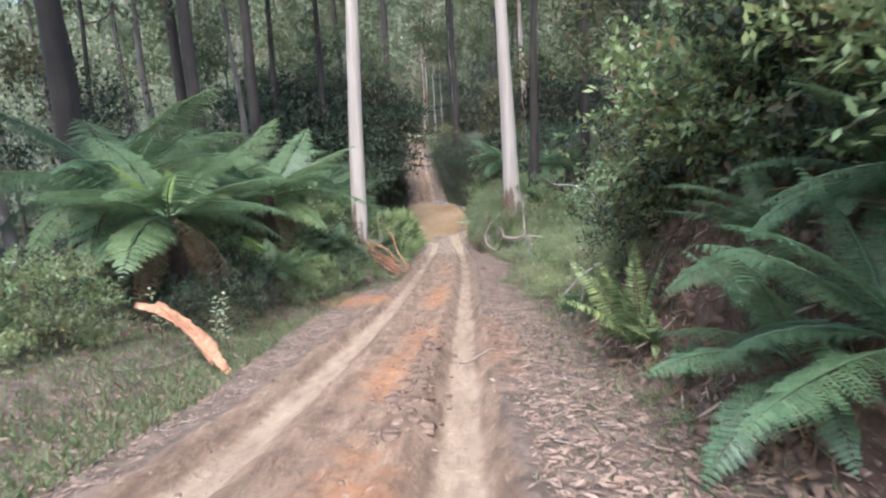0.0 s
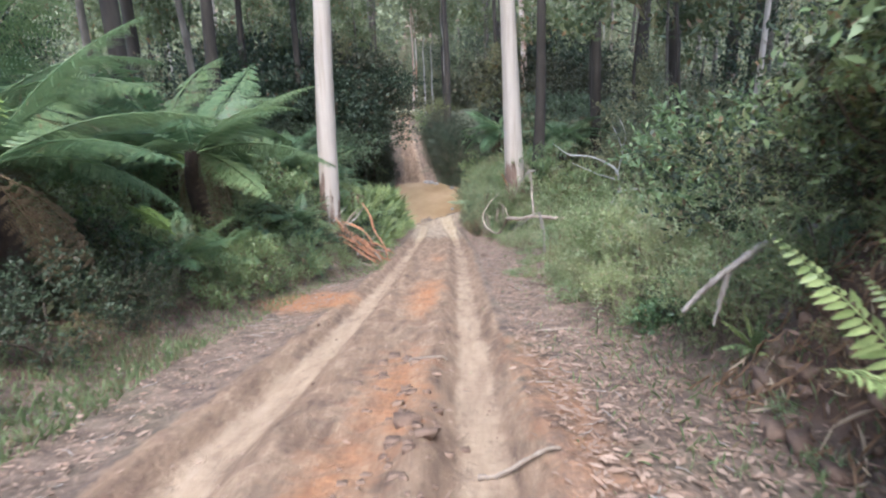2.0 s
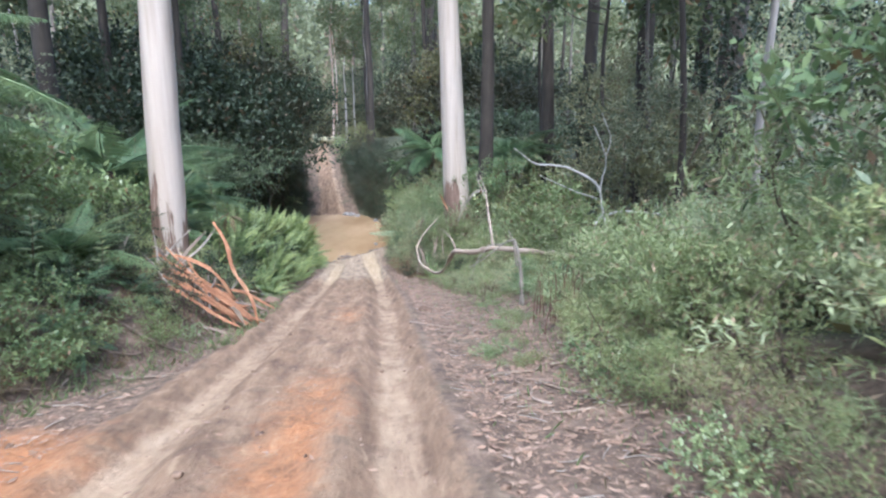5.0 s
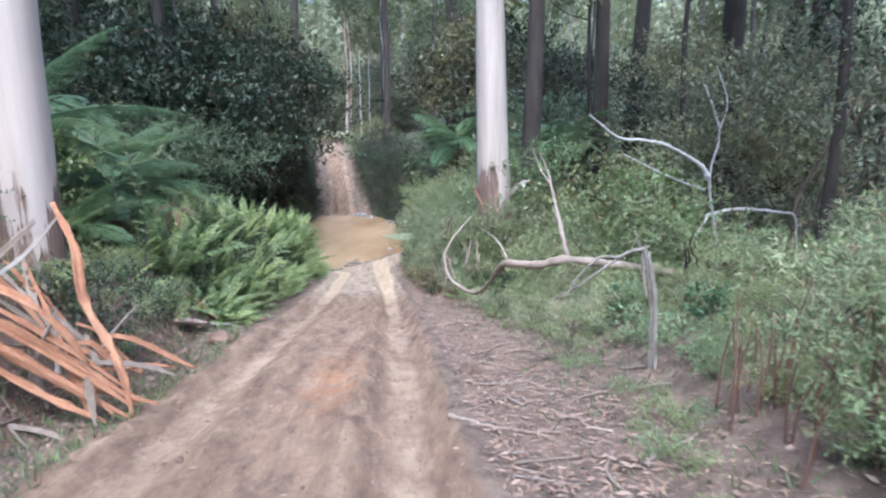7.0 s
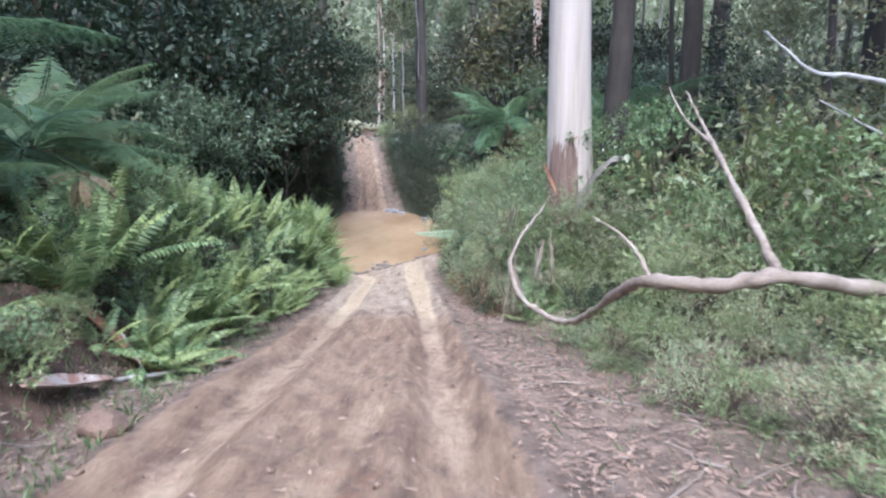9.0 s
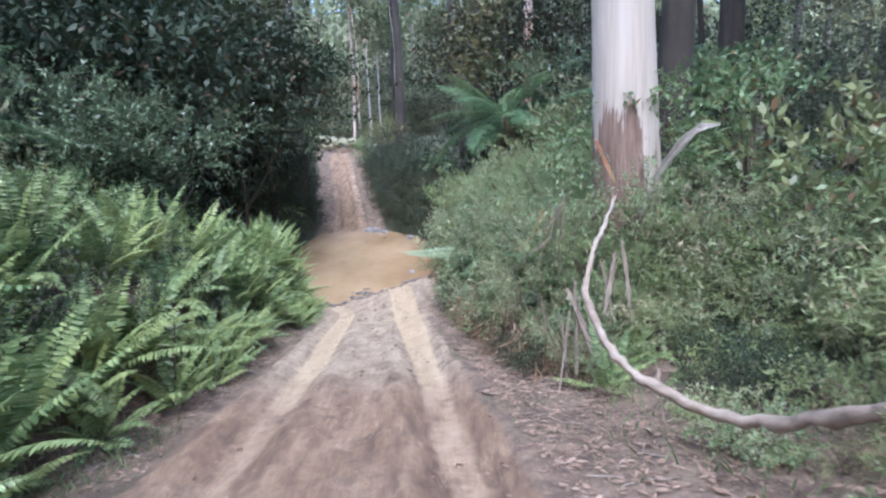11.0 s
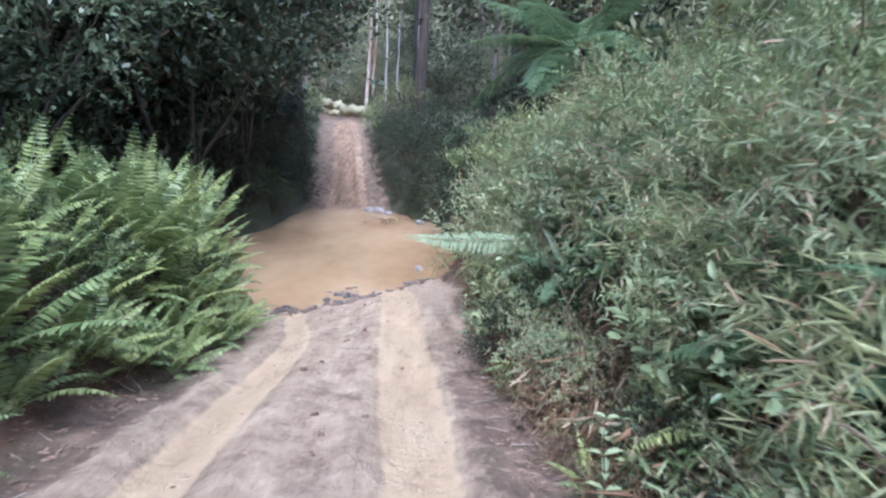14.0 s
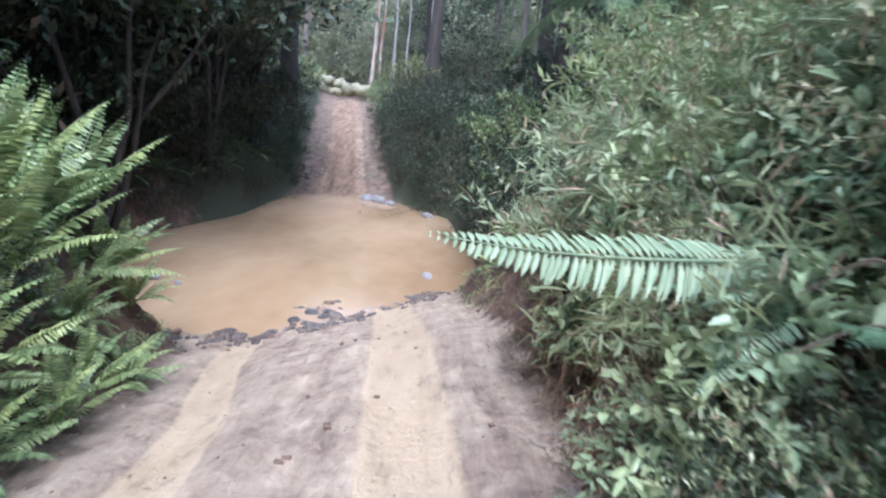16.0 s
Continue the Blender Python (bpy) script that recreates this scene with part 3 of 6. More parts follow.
def fern_thing(name, meshes, count, tilt, label, spread=(0.8, 1.1), height0=0.0, radius=0.05, dead=None, trunk=None, category="fern"):
    """Fronds that rise from one crown. tilt: the range of degrees by which they start above the level."""
    ob = tagged(new(name), label, category, "ferns beside the track")
    if trunk:
        pts = smooth_path([(0, 0, -0.25), (0.04, 0.02, height0 * 0.4), (-0.02, 0.05, height0 * 0.75), (0, 0, height0 + 0.04)], 9)
        part("trunk", mesh_of("fern_trunk", *tube(pts, np.linspace(trunk * 1.25, trunk * 0.85, 9), 10, 0.12), FERN_TRUNK), ob, "dark fibrous trunk")
    turn0 = rng.uniform(0, 360)
    for k in range(count):
        a = turn0 + k * 137.5 + rng.uniform(-12, 12)
        el = tilt[0] + (tilt[1] - tilt[0]) * (k / max(count - 1, 1)) + rng.uniform(-6, 6)
        sc = rng.uniform(*spread)
        m = pose(0, 0, height0, 0, 0, a) @ pose(0, radius, 0, el, rng.uniform(-14, 14), 0) @ Matrix.Diagonal((sc, sc, sc, 1))
        part("frond", meshes[k % len(meshes)], ob, "", m)
    for k in range(dead[1] if dead else 0):
        a = rng.uniform(0, 360)
        m = pose(0, 0, height0 - 0.05, 0, 0, a) @ pose(0, radius, 0, rng.uniform(-48, -15), rng.uniform(-25, 25), 0)
        part("dead_frond", dead[0], ob, "withered brown frond", m)
    return Kind(ob)


def shrub_thing(name, label, radius, tall, clusters, per, leaf, width, material, stems=6, spike=0.3, plain=False, category="shrub", group="undergrowth", lean=(0, 0), low=0.0, wood=None, fill=1.0, small=False, boughs=0):
    """Stems that fork from one foot, and sprays of leaves in an uneven crown with gaps, gathered into boughs."""
    ob = tagged(new(name), label, category, group)
    c = []
    while len(c) < clusters:
        p = rng.uniform(-1, 1, 3)
        d = np.linalg.norm(p)
        if d > 1 or d < 0.25 * rng.random():
            continue
        lump = 0.72 + 0.28 * wave(p[0] * 3, p[1] * 3 + p[2] * 2, 1.1, radius + clusters * 0.01)
        if d > lump * 1.05:
            continue
        c.append(p)
    c = np.array(c)
    if boughs:
        own = np.random.default_rng(clusters + boughs + int(100 * radius) + int(1e4 * rng.bit_generator.state["state"]["state"] % 997))
        hub = own.normal(size=(boughs, 3))
        hub = unit(hub) * own.uniform(0.45, 0.95, (boughs, 1))
        c = hub[own.integers(0, boughs, clusters)] + own.normal(size=(clusters, 3)) * [0.17, 0.17, 0.07]
        c = np.clip(c, -1.1, 1.05)
    z01 = (c[:, 2] + 1) / 2
    pos = np.stack([c[:, 0] * radius + lean[0] * z01, c[:, 1] * radius + lean[1] * z01, tall * (low + (1 - low) * z01)], -1)
    pos[:, :2] *= (0.8 + 0.35 * np.sin(np.clip(z01 * 1.1, 0, 1) * np.pi * 0.9))[:, None] * fill
    way = unit(np.stack([c[:, 0], c[:, 1], 0.35 + 0.7 * c[:, 2]], -1) + 0.45 * rng.normal(size=c.shape) + [0, 0, spike])
    reach = (radius + tall) / 2 * rng.uniform(0.16, 0.34, clusters)
    f = np.tile(np.linspace(0.05, 1, per), (clusters, 1)) + rng.uniform(-0.04, 0.04, (clusters, per))
    sag = np.array([0, 0, -0.35])
    base = pos[:, None] + way[:, None] * (reach[:, None] * f)[..., None] + sag * (reach[:, None] * f**2)[..., None] * 0.5
    out = unit(rng.normal(size=(clusters, per, 3)))
    along = way[:, None] * 0.75 + out
    face = np.array([0, 0, 1.0]) + 0.55 * rng.normal(size=(clusters, per, 3))
    n = clusters * per
    ln, wd = leaf * rng.uniform(0.6, 1.2, n), width * rng.uniform(0.7, 1.15, n)
    make = flakes if plain or small else leaves
    fol = make(base.reshape(-1, 3), along.reshape(-1, 3), face.reshape(-1, 3), ln, wd)
    tagged(part("foliage", mesh_of("foliage", *fol, material), ob), kind="stuff")
    pieces = []
    for k in range(stems):
        tip = pos[(k * 7919) % clusters]
        bend = rng.uniform(-0.12, 0.12, 3) * radius
        pts = smooth_path([(rng.uniform(-0.05, 0.05) * radius, rng.uniform(-0.05, 0.05) * radius, -0.08 * tall), tip * [0.3, 0.3, 0.45] + bend, tip * [0.7, 0.7, 0.75] - bend * 0.6, tip], 8)
        pieces.append(tube(pts[::2] if plain else pts, np.linspace(0.012, 0.003, 4 if plain else 8) * tall, 4))
    if not plain:
        for k in range(0, clusters, 8):
            e = pos[k] + way[k] * reach[k]
            pieces.append(tube([pos[k] - way[k] * reach[k] * 0.6, pos[k], e + sag * reach[k] * 0.5], [0.004, 0.003, 0.0015], 3))
    tagged(part("stem", mesh_of("stem", *joined(pieces), wood or TWIG), ob), kind="stuff")
    return Kind(ob)


def tree_thing(name, label, tall, girth, bark, limbs, clusters, crown_from, seed, lean=0.4, crown_r=2.6, category="tree", group="forest trees", leaf=0.34, foot=1.5, slope=None):
    """A tapered trunk with limbs and a ragged crown."""
    r = np.random.default_rng(seed)
    ob = tagged(new(name), label, category, group)
    bend = r.uniform(-1, 1, (5, 2)) * (0.04 if slope else lean * 0.25)
    sx, sy = slope or (lean * 0.05, 0)
    axis = smooth_path([(-0.6 * sx, -0.6 * sy, -0.6)] + [(bend[k, 0] + sx * tall * (k + 1) / 5, bend[k, 1] + sy * tall * (k + 1) / 5, tall * (k + 1) / 5) for k in range(5)], 26)
    rad = girth * (1 - 0.72 * np.linspace(0, 1, 26)) * (1 + (foot - 1) * np.exp(-np.linspace(0, 26, 26) / 1.6))
    part("trunk", mesh_of("trunk", *tube(axis, rad, 12, 0.035), bark), ob)
    tips = []
    for k in range(limbs):
        h = r.uniform(crown_from, 0.97)
        i = int(h * 25)
        a = r.uniform(0, 2 * np.pi)
        ln = crown_r * r.uniform(0.5, 1.0) * (1.25 - 0.6 * h)
        start = axis[i]
        end = start + np.array([np.cos(a) * ln, np.sin(a) * ln, ln * r.uniform(0.35, 0.9)])
        pts = smooth_path([start, start + (end - start) * 0.45 - [0, 0, 0.12 * ln], end], 7)
        part("limb", mesh_of("limb", *tube(pts, np.linspace(rad[i] * 0.45, 0.012, 7), 6), bark), ob)
        tips += [end, pts[4], start + (end - start) * 0.85 + r.normal(size=3) * 0.3]
    if clusters:
        tips = np.array(tips)
        n = clusters * 34
        mid = np.repeat(tips[r.integers(0, len(tips), clusters)] + r.normal(size=(clusters, 3)) * crown_r * 0.2, 34, 0)
        pos = mid + r.normal(size=(n, 3)) * [0.55, 0.55, 0.35]
        along = r.normal(size=(n, 3)) - [0, 0, 0.5]
        part("crown", mesh_of("crown", *flakes(pos, along, r.normal(size=(n, 3)), leaf * r.uniform(0.6, 1.3, n), leaf * 0.38 * r.uniform(0.7, 1.2, n)), LEAF_CROWN), ob)
    return Kind(ob)


def at(x, y, scale=1.0, turn=None, dz=0.0, tilt=0.0):
    turn = rng.uniform(0, 360) if turn is None else turn
    return pose(x, y, gz(x, y) + dz, tilt * math.cos(turn), tilt * math.sin(turn), turn) @ Matrix.Diagonal((scale, scale, scale, 1))


SWORD = [frond_mesh("sword_frond", 1.25, 27, 0.17, a, FERN_SWORD, rich=True) for a in (0.5, 0.9, 1.3)]
LONG_FROND = frond_mesh("long_frond", 1.7, 46, 0.18, -0.22, FERN_PALE, rich=True)
BANK_FROND = [frond_mesh("bank_frond", 1.25, 24, 0.22, a, FERN_BANK, 9) for a in (0.6, 1.0, 1.3)]
PALE_FROND = frond_mesh("pale_frond", 1.1, 36, 0.13, 0.5, FERN_PALE, rich=True)
SWORD_DEAD = frond_mesh("dead_sword_frond", 1.1, 22, 0.13, 1.4, FERN_DEAD)
TREEF = [frond_mesh("tree_fern_frond", 2.2, 25, 0.46, a, FERN_TREE, 14) for a in (0.6, 0.9, 1.2)]
TREEF_DEAD = frond_mesh("dead_tree_fern_frond", 1.6, 16, 0.22, 1.2, FERN_DEAD, 8, dead=True)

# ---- tree ferns ----
big_fern = fern_thing("tree_fern", TREEF, 18, (4, 58), "spreading green tree fern with drooping brown skirt", height0=1.5, trunk=0.13, dead=(TREEF_DEAD, 5), category="tree fern")
tall_fern = fern_thing("tree_fern", TREEF, 18, (4, 56), "tall tree fern leaning fronds over the track", height0=2.7, trunk=0.11, dead=(TREEF_DEAD, 3), category="tree fern")
for x, y, s, t in ((9.6, 50.0, 1.2, 40), (7.5, 46.0, 1.1, 10), (6.9, 56.5, 1.4, 200)):
    tall_fern.put(at(x, y, s, t, -0.95))
kept = rng.bit_generator.state
slender_fern = fern_thing("tree_fern", TREEF, 20, (-8, 60), "tree fern on a tall slender trunk above the ford", height0=3.25, trunk=0.08, dead=(TREEF_DEAD, 3), category="tree fern")
slender_fern.put(at(4.3, 52.3, 1.5, 40, -0.9))
rng.bit_generator.state = kept
low_fern = fern_thing("tree_fern", TREEF, 14, (8, 66), "young green tree fern with arching feathery fronds", spread=(0.7, 0.95), height0=0.8, trunk=0.11, dead=(TREEF_DEAD, 3), category="tree fern")
for x, y, s, t in ((-5.15, 17.3, 1.4, 20), (-4.7, 22.6, 1.05, 95), (-7.4, 19.8, 1.4, 210), (-6.8, 25.5, 1.2, 300), (-6.2, 33.5, 1.1, 10), (-5.1, 35.6, 0.78, 250), (-7.0, 38.6, 1.0, 130)):
    big_fern.put(at(x, y, s, t, 0.2 if s == 1.4 and y < 18 else 0.0))
for x, y, s, t in ((-4.6, 32.6, 0.85, 150), (5.9, 12.2, 0.7, 40), (5.6, 47.5, 1.0, 20), (-3.4, 25.4, 0.75, 15), (2.6, 68.5, 1.0, 120), (-3.9, 19.6, 0.85, 40), (-3.7, 21.2, 0.7, 140), (-5.7, 20.6, 1.0, 70), (-4.5, 24.3, 0.85, 200)):
    low_fern.put(at(x, y, s, t))

YOUNG = frond_mesh("young_frond", 1.5, 24, 0.3, 0.5, FERN_YOUNG, 12)
crown_of_young = [(-5.15, 17.3, 2.45, ((100, 62, 1.0), (20, 50, 0.85))), (-4.7, 22.6, 1.75, ((80, 58, 0.9),)), (-3.9, 19.6, 1.0, ((60, 40, 0.7), (160, 55, 0.8)))]
for x, y, up, fronds in crown_of_young:
    ob = tagged(new("fern_shoot"), "yellow-green young fronds rising from the tree fern crown", "fern", "ferns")
    ob.matrix_basis = pose(x, y, gz(x, y) + up)
    for a, el, sc in fronds:
        part("frond", YOUNG, ob, "", pose(0, 0, 0, 0, 0, a) @ pose(0, 0.05, 0, el, 0, 0) @ Matrix.Diagonal((sc, sc, sc, 1)))

# ---- sword ferns ----
sword = fern_thing("sword_fern", SWORD, 15, (34, 84), "clump of arching green sword fern fronds", dead=(SWORD_DEAD, 2))
sword_b = fern_thing("sword_fern", SWORD[1:], 13, (8, 74), "arching green sword fern on the bank", spread=(0.65, 1.0), dead=(SWORD_DEAD, 2))
bank_fern = fern_thing("sword_fern", BANK_FROND, 17, (2, 76), "dark green fern spreading from the earth bank", dead=(SWORD_DEAD, 2))
for x, y, s, t in ((3.45, 8.75, 1.0, 100), (3.55, 8.0, 1.0, 10), (3.75, 9.6, 0.85, 200), (3.95, 8.9, 0.8, 60), (3.9, 8.1, 0.9, 140), (4.0, 10.2, 0.6, 90)):
    bank_fern.put(at(x, y, s, t))
for x, y, s, t in ((2.5, 45.6, 0.75, 15), (3.3, 37.2, 0.7, 70), (2.0, 47.0, 0.85, 50), (1.9, 49.0, 0.8, 10), (3.35, 11.4, 0.5, 80), (3.5, 14.4, 0.4, 10)):
    sword.put(at(x, y, s, t))
upright = fern_thing("sword_fern", SWORD[:2], 15, (50, 88), "tall upright clump of green sword fern", dead=(SWORD_DEAD, 2))
upright.put(at(3.3, 11.95, 1.05, 30, 0.05))
rows = np.random.default_rng(12)
for gap, count, lo, hi in ((0.1, 18, 0.68, 0.85), (0.4, 22, 0.9, 1.05), (0.8, 20, 1.05, 1.25), (1.4, 12, 1.1, 1.3)):
    for k in range(count):
        y = 32.4 + 16.4 * (k + 0.5 + 0.5 * rows.uniform(-1, 1)) / count
        x = float(left_edge(y)) - gap - 0.28 * min(max((y - 38) / 3, 0), 1) - 0.3 * min(max((y - 44.5) / 1.5, 0), 1) + rows.uniform(-0.16, 0.16)
        kind = sword_b if rows.random() < 0.16 else upright if gap > 0.2 and rows.random() < 0.45 else sword
        kind.put(at(x, y, rows.uniform(lo, hi), 360 * rows.random(), tilt=10))
UNDER = [(gap, 32.6 + 16.0 * (k + rows.random()) / 16, rows.uniform(0.3, 0.42), 360 * rows.random()) for gap in (0.7, 1.4) for k in range(14)]
for x, y, s in ((-3.0, 30.9, 0.8), (-2.6, 32.4, 0.8), (-7.3, 57.5, 0.9), (-6.4, 60.5, 0.9), (-5.6, 63.5, 0.9), (-8.0, 54.2, 0.9), (2.0, 62.0, 0.8), (1.6, 59.5, 0.8), (2.3, 56.5, 0.8), (1.9, 43.0, 0.75), (1.7, 40.6, 0.5), (1.75, 51.2, 0.7)):
    sword_b.put(at(x, y, s))

# ---- shrubs ----
fine = [shrub_thing("heath_shrub", "dense fine-leaved green shrub beside the track", 1.0, 2.0, 250, 12, 0.12, 0.024, LEAF_FINE, 7, small=True, boughs=24) for _ in range(3)]
mid = [shrub_thing("leafy_shrub", "leafy mid-green forest shrub", 0.95, 1.7, 230, 10, 0.1, 0.042, LEAF_MID, 7, small=True, boughs=22) for _ in range(3)]
low = [shrub_thing("low_shrub", "low leafy green weeds on the bank", 0.75, 0.7, 130, 9, 0.085, 0.04, LEAF_WEED, 7, category="weeds", small=True) for _ in range(2)]
broad = [shrub_thing("broadleaf_shrub", "shrub with broad glossy green leaves", 0.5, 0.9, 52, 7, 0.13, 0.065, LEAF_GLOSSY, 7) for _ in range(2)]
dark = [shrub_thing("small_tree", "dark glossy small tree over the creek", 2.6, 5.2, 400, 15, 0.17, 0.08, LEAF_CREEK, 6, category="small tree", low=0.5, small=True, wood=DARK_BARK, boughs=30) for _ in range(2)]
thick = [shrub_thing("thicket", "dense dark green forest thicket", 2.2, 3.6, 260, 8, 0.29, 0.13, LEAF_FAR, 6, plain=True, category="shrub", group="forest understorey", boughs=16) for _ in range(3)]


# leaves near black, so the gully reads as shaded depth
umbra = [shrub_thing("thicket", "creek gully thicket with leaf colour darkened as shade", 2.0, 3.4, 300, 9, 0.24, 0.1, LEAF_SHADED, 5, plain=True, group="forest understorey", wood=DARK_BARK, boughs=18) for _ in range(2)]
# added crowns overhead that keep sky light out of the gully
shade_canopy = shrub_thing("creek_tree", "dark tree added to roof the creek gully and keep sky light out", 4.2, 9.5, 520, 11, 0.32, 0.15, LEAF_SHADED, 6, plain=True, category="small tree", group="forest understorey", low=0.5, wood=DARK_BARK, boughs=30)
tangle = [shrub_thing("tangled_shrub", "tangled olive shrub with narrow leaves and dead tips", 0.9, 1.5, n, 10, ln, wd, m, 12, spike=0.15, small=True, boughs=b) for n, ln, wd, m, b in ((150, 0.13, 0.03, LEAF_OLIVE, 18), (120, 0.16, 0.034, LEAF_FINE, 15), (170, 0.1, 0.024, LEAF_OLIVE, 20))]
brush = [shrub_thing("dead_brush", "brown dead fern and twig tangle at the bank", 0.55, 0.6, 60, 8, 0.13, 0.018, FERN_DEAD, 10, spike=0.0, small=True, category="dead brush") for _ in range(2)]
lance = [shrub_thing("narrowleaf_shrub", "shrub with long narrow pale green leaves", 0.75, 1.3, 120, 9, 0.17, 0.026, LEAF_WEED, 9, spike=0.1) for _ in range(2)]
wiry = [shrub_thing("wiry_shrub", "wiry drooping growth with long pale narrow leaves", 0.7, 1.2, 120, 12, ln, 0.011, m, 12, spike=-0.15, category="shrub") for ln, m in ((0.15, LEAF_OLIVE), (0.12, LEAF_WEED))]
# leaf colour darkened to stand in for shade under and between other plants
shade = [shrub_thing("dark_shrub", "bank shrub with leaf colour darkened as shade", 1.0, 1.7, 240, 10, 0.085, 0.036, LEAF_SHADED, 7, spike=0.0, small=True) for _ in range(2)]
bushy = [shrub_thing("understorey_tree", "tall leafy understorey tree, foliage to the ground", 2.3, 7.5, 420, 13, 0.19, 0.085, m, 6, plain=True, category="small tree", group="forest understorey", boughs=26) for m in (LEAF_FAR, LEAF_SHADED, LEAF_FAR)]


def front(y):
    """Where the undergrowth begins beside the track on the right."""
    return np.interp(y, [8, 12, 15, 17, 20, 24, 26, 30, 32.5, 34, 36, 40, 44, 50], [4.2, 4.0, 3.3, 2.9, 2.9, 3.1, 3.9, 4.1, 3.6, 2.7, 2.3, 1.8, 1.6, 1.65])


for k in range(46):
    y = 13.5 + 37.0 * k / 46
    f = float(front(y))
    a, c, e = rng.uniform(-0.3, 0.3, 3)
    clear = 26.0 < y < 33.4
    if 34.3 < y < 36.9:
        fine[k % 3].put(at(5.0 + 0.6 * a, y + e, rng.uniform(0.5, 0.65)))
        (tangle if k % 2 else fine)[k % 3].put(at(5.4 + e, y + c, rng.uniform(1.0, 1.3)))
        (fine if k % 2 else mid)[k % 3].put(at(6.9 + c, y + a, rng.uniform(1.2, 1.5)))
        low[k % 2].put(at(3.3 + a, y, rng.uniform(0.35, 0.6)))
        low[(k + 1) % 2].put(at(4.2 + c, y + 0.3, rng.uniform(0.4, 0.55)))
        continue
    big = 0.85 if 36.8 < y < 39.4 else 0.9 if y > 42.5 else 0.8 if y > 39.4 else 1.1 if y > 35.5 else 1.0
    first = tangle if y > 39 else lance + fine[:1] if y > 36.5 else fine
    first[k % 3].put(at(f + 0.4 + 0.2 * a, y + a, rng.uniform(0.42, 0.62) * (0.6 if clear else big)))
    (fine if k % 4 else tangle)[(k + 1) % 3].put(at(f + 1.25 + 0.3 * c, y + c, rng.uniform(0.72, 1.0) * (0.55 if clear else big)))
    if y > 35.5:
        tangle[(k + 1) % 3].put(at(f + 0.25 + 0.2 * c, y + 0.5, rng.uniform(0.45, 0.65)))
        tangle[k % 3].put(at(f + 1.0 + 0.3 * a, y - 0.2, rng.uniform(0.8, 1.1) * min(big, 1)))
        brush[k % 2].put(at(f - 0.1 + 0.25 * e, y + 0.2, rng.uniform(0.5, 0.9)))
        brush[k % 2].put(at(f + 0.55 + 0.3 * c, y + 0.6, rng.uniform(0.8, 1.3)))
        (lance[k % 2] if k % 3 and not 42.4 < y < 45 else broad[k % 2]).put(at(f + 0.8 + 0.3 * e, y + 0.4 * e, rng.uniform(0.7, 1.0)))
        (fine[k % 3] if k % 2 else lance[k % 2]).put(at(f + 1.9 + 0.3 * a, y + 0.4, rng.uniform(0.8, 1.1) * min(big, 1) * (1 if k % 2 else 1.3)))
    if k % 2:
        (fine if k % 3 or y < 36 else mid)[k % 3].put(at(f + 2.7 + 0.6 * e, y + e, rng.uniform(1.05, 1.4) * (0.85 if clear else 0.85 * min(big, 1) if y > 36.8 else 1)))
    else:
        (tangle if 22 < y < 34 else mid)[k % 3].put(at(f + 3.9 + e, y + e, rng.uniform(1.1, 1.5) * (0.9 if clear else 0.8 * min(big, 1) if y > 36.8 else 1)))
# dark leaf colour carries the shade above the right earth bank
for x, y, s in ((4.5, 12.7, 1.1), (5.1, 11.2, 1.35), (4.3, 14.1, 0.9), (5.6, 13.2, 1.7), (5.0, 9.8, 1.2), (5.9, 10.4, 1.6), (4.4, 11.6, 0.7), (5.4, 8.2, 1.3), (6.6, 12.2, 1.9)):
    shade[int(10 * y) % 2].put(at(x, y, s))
# darkened shrubs along the creek edge colour its hollow as shade
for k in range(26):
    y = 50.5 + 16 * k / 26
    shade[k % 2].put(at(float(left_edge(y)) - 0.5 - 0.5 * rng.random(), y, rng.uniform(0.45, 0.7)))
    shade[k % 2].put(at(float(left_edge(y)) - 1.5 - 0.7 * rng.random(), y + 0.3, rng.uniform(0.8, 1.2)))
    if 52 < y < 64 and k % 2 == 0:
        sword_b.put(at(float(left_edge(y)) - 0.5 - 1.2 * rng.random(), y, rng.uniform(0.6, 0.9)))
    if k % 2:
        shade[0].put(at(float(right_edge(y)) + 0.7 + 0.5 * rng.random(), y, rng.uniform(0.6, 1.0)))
for k in range(64):
    if k < 30:
        y = 6 + 60 * (k // 2) / 15 + rng.uniform(-1, 1)
        x = rng.uniform(9.5, 19) * (1 if k % 2 else -1)
    else:
        x, y = -34 + 64 * (k - 30) / 34 + rng.uniform(-1, 1), rng.uniform(90, 126)
        if y < 98 and -10 < x < -2:
            y += 14
    bushy[k % 3].put(at(x, y, rng.uniform(0.8, 1.25)))
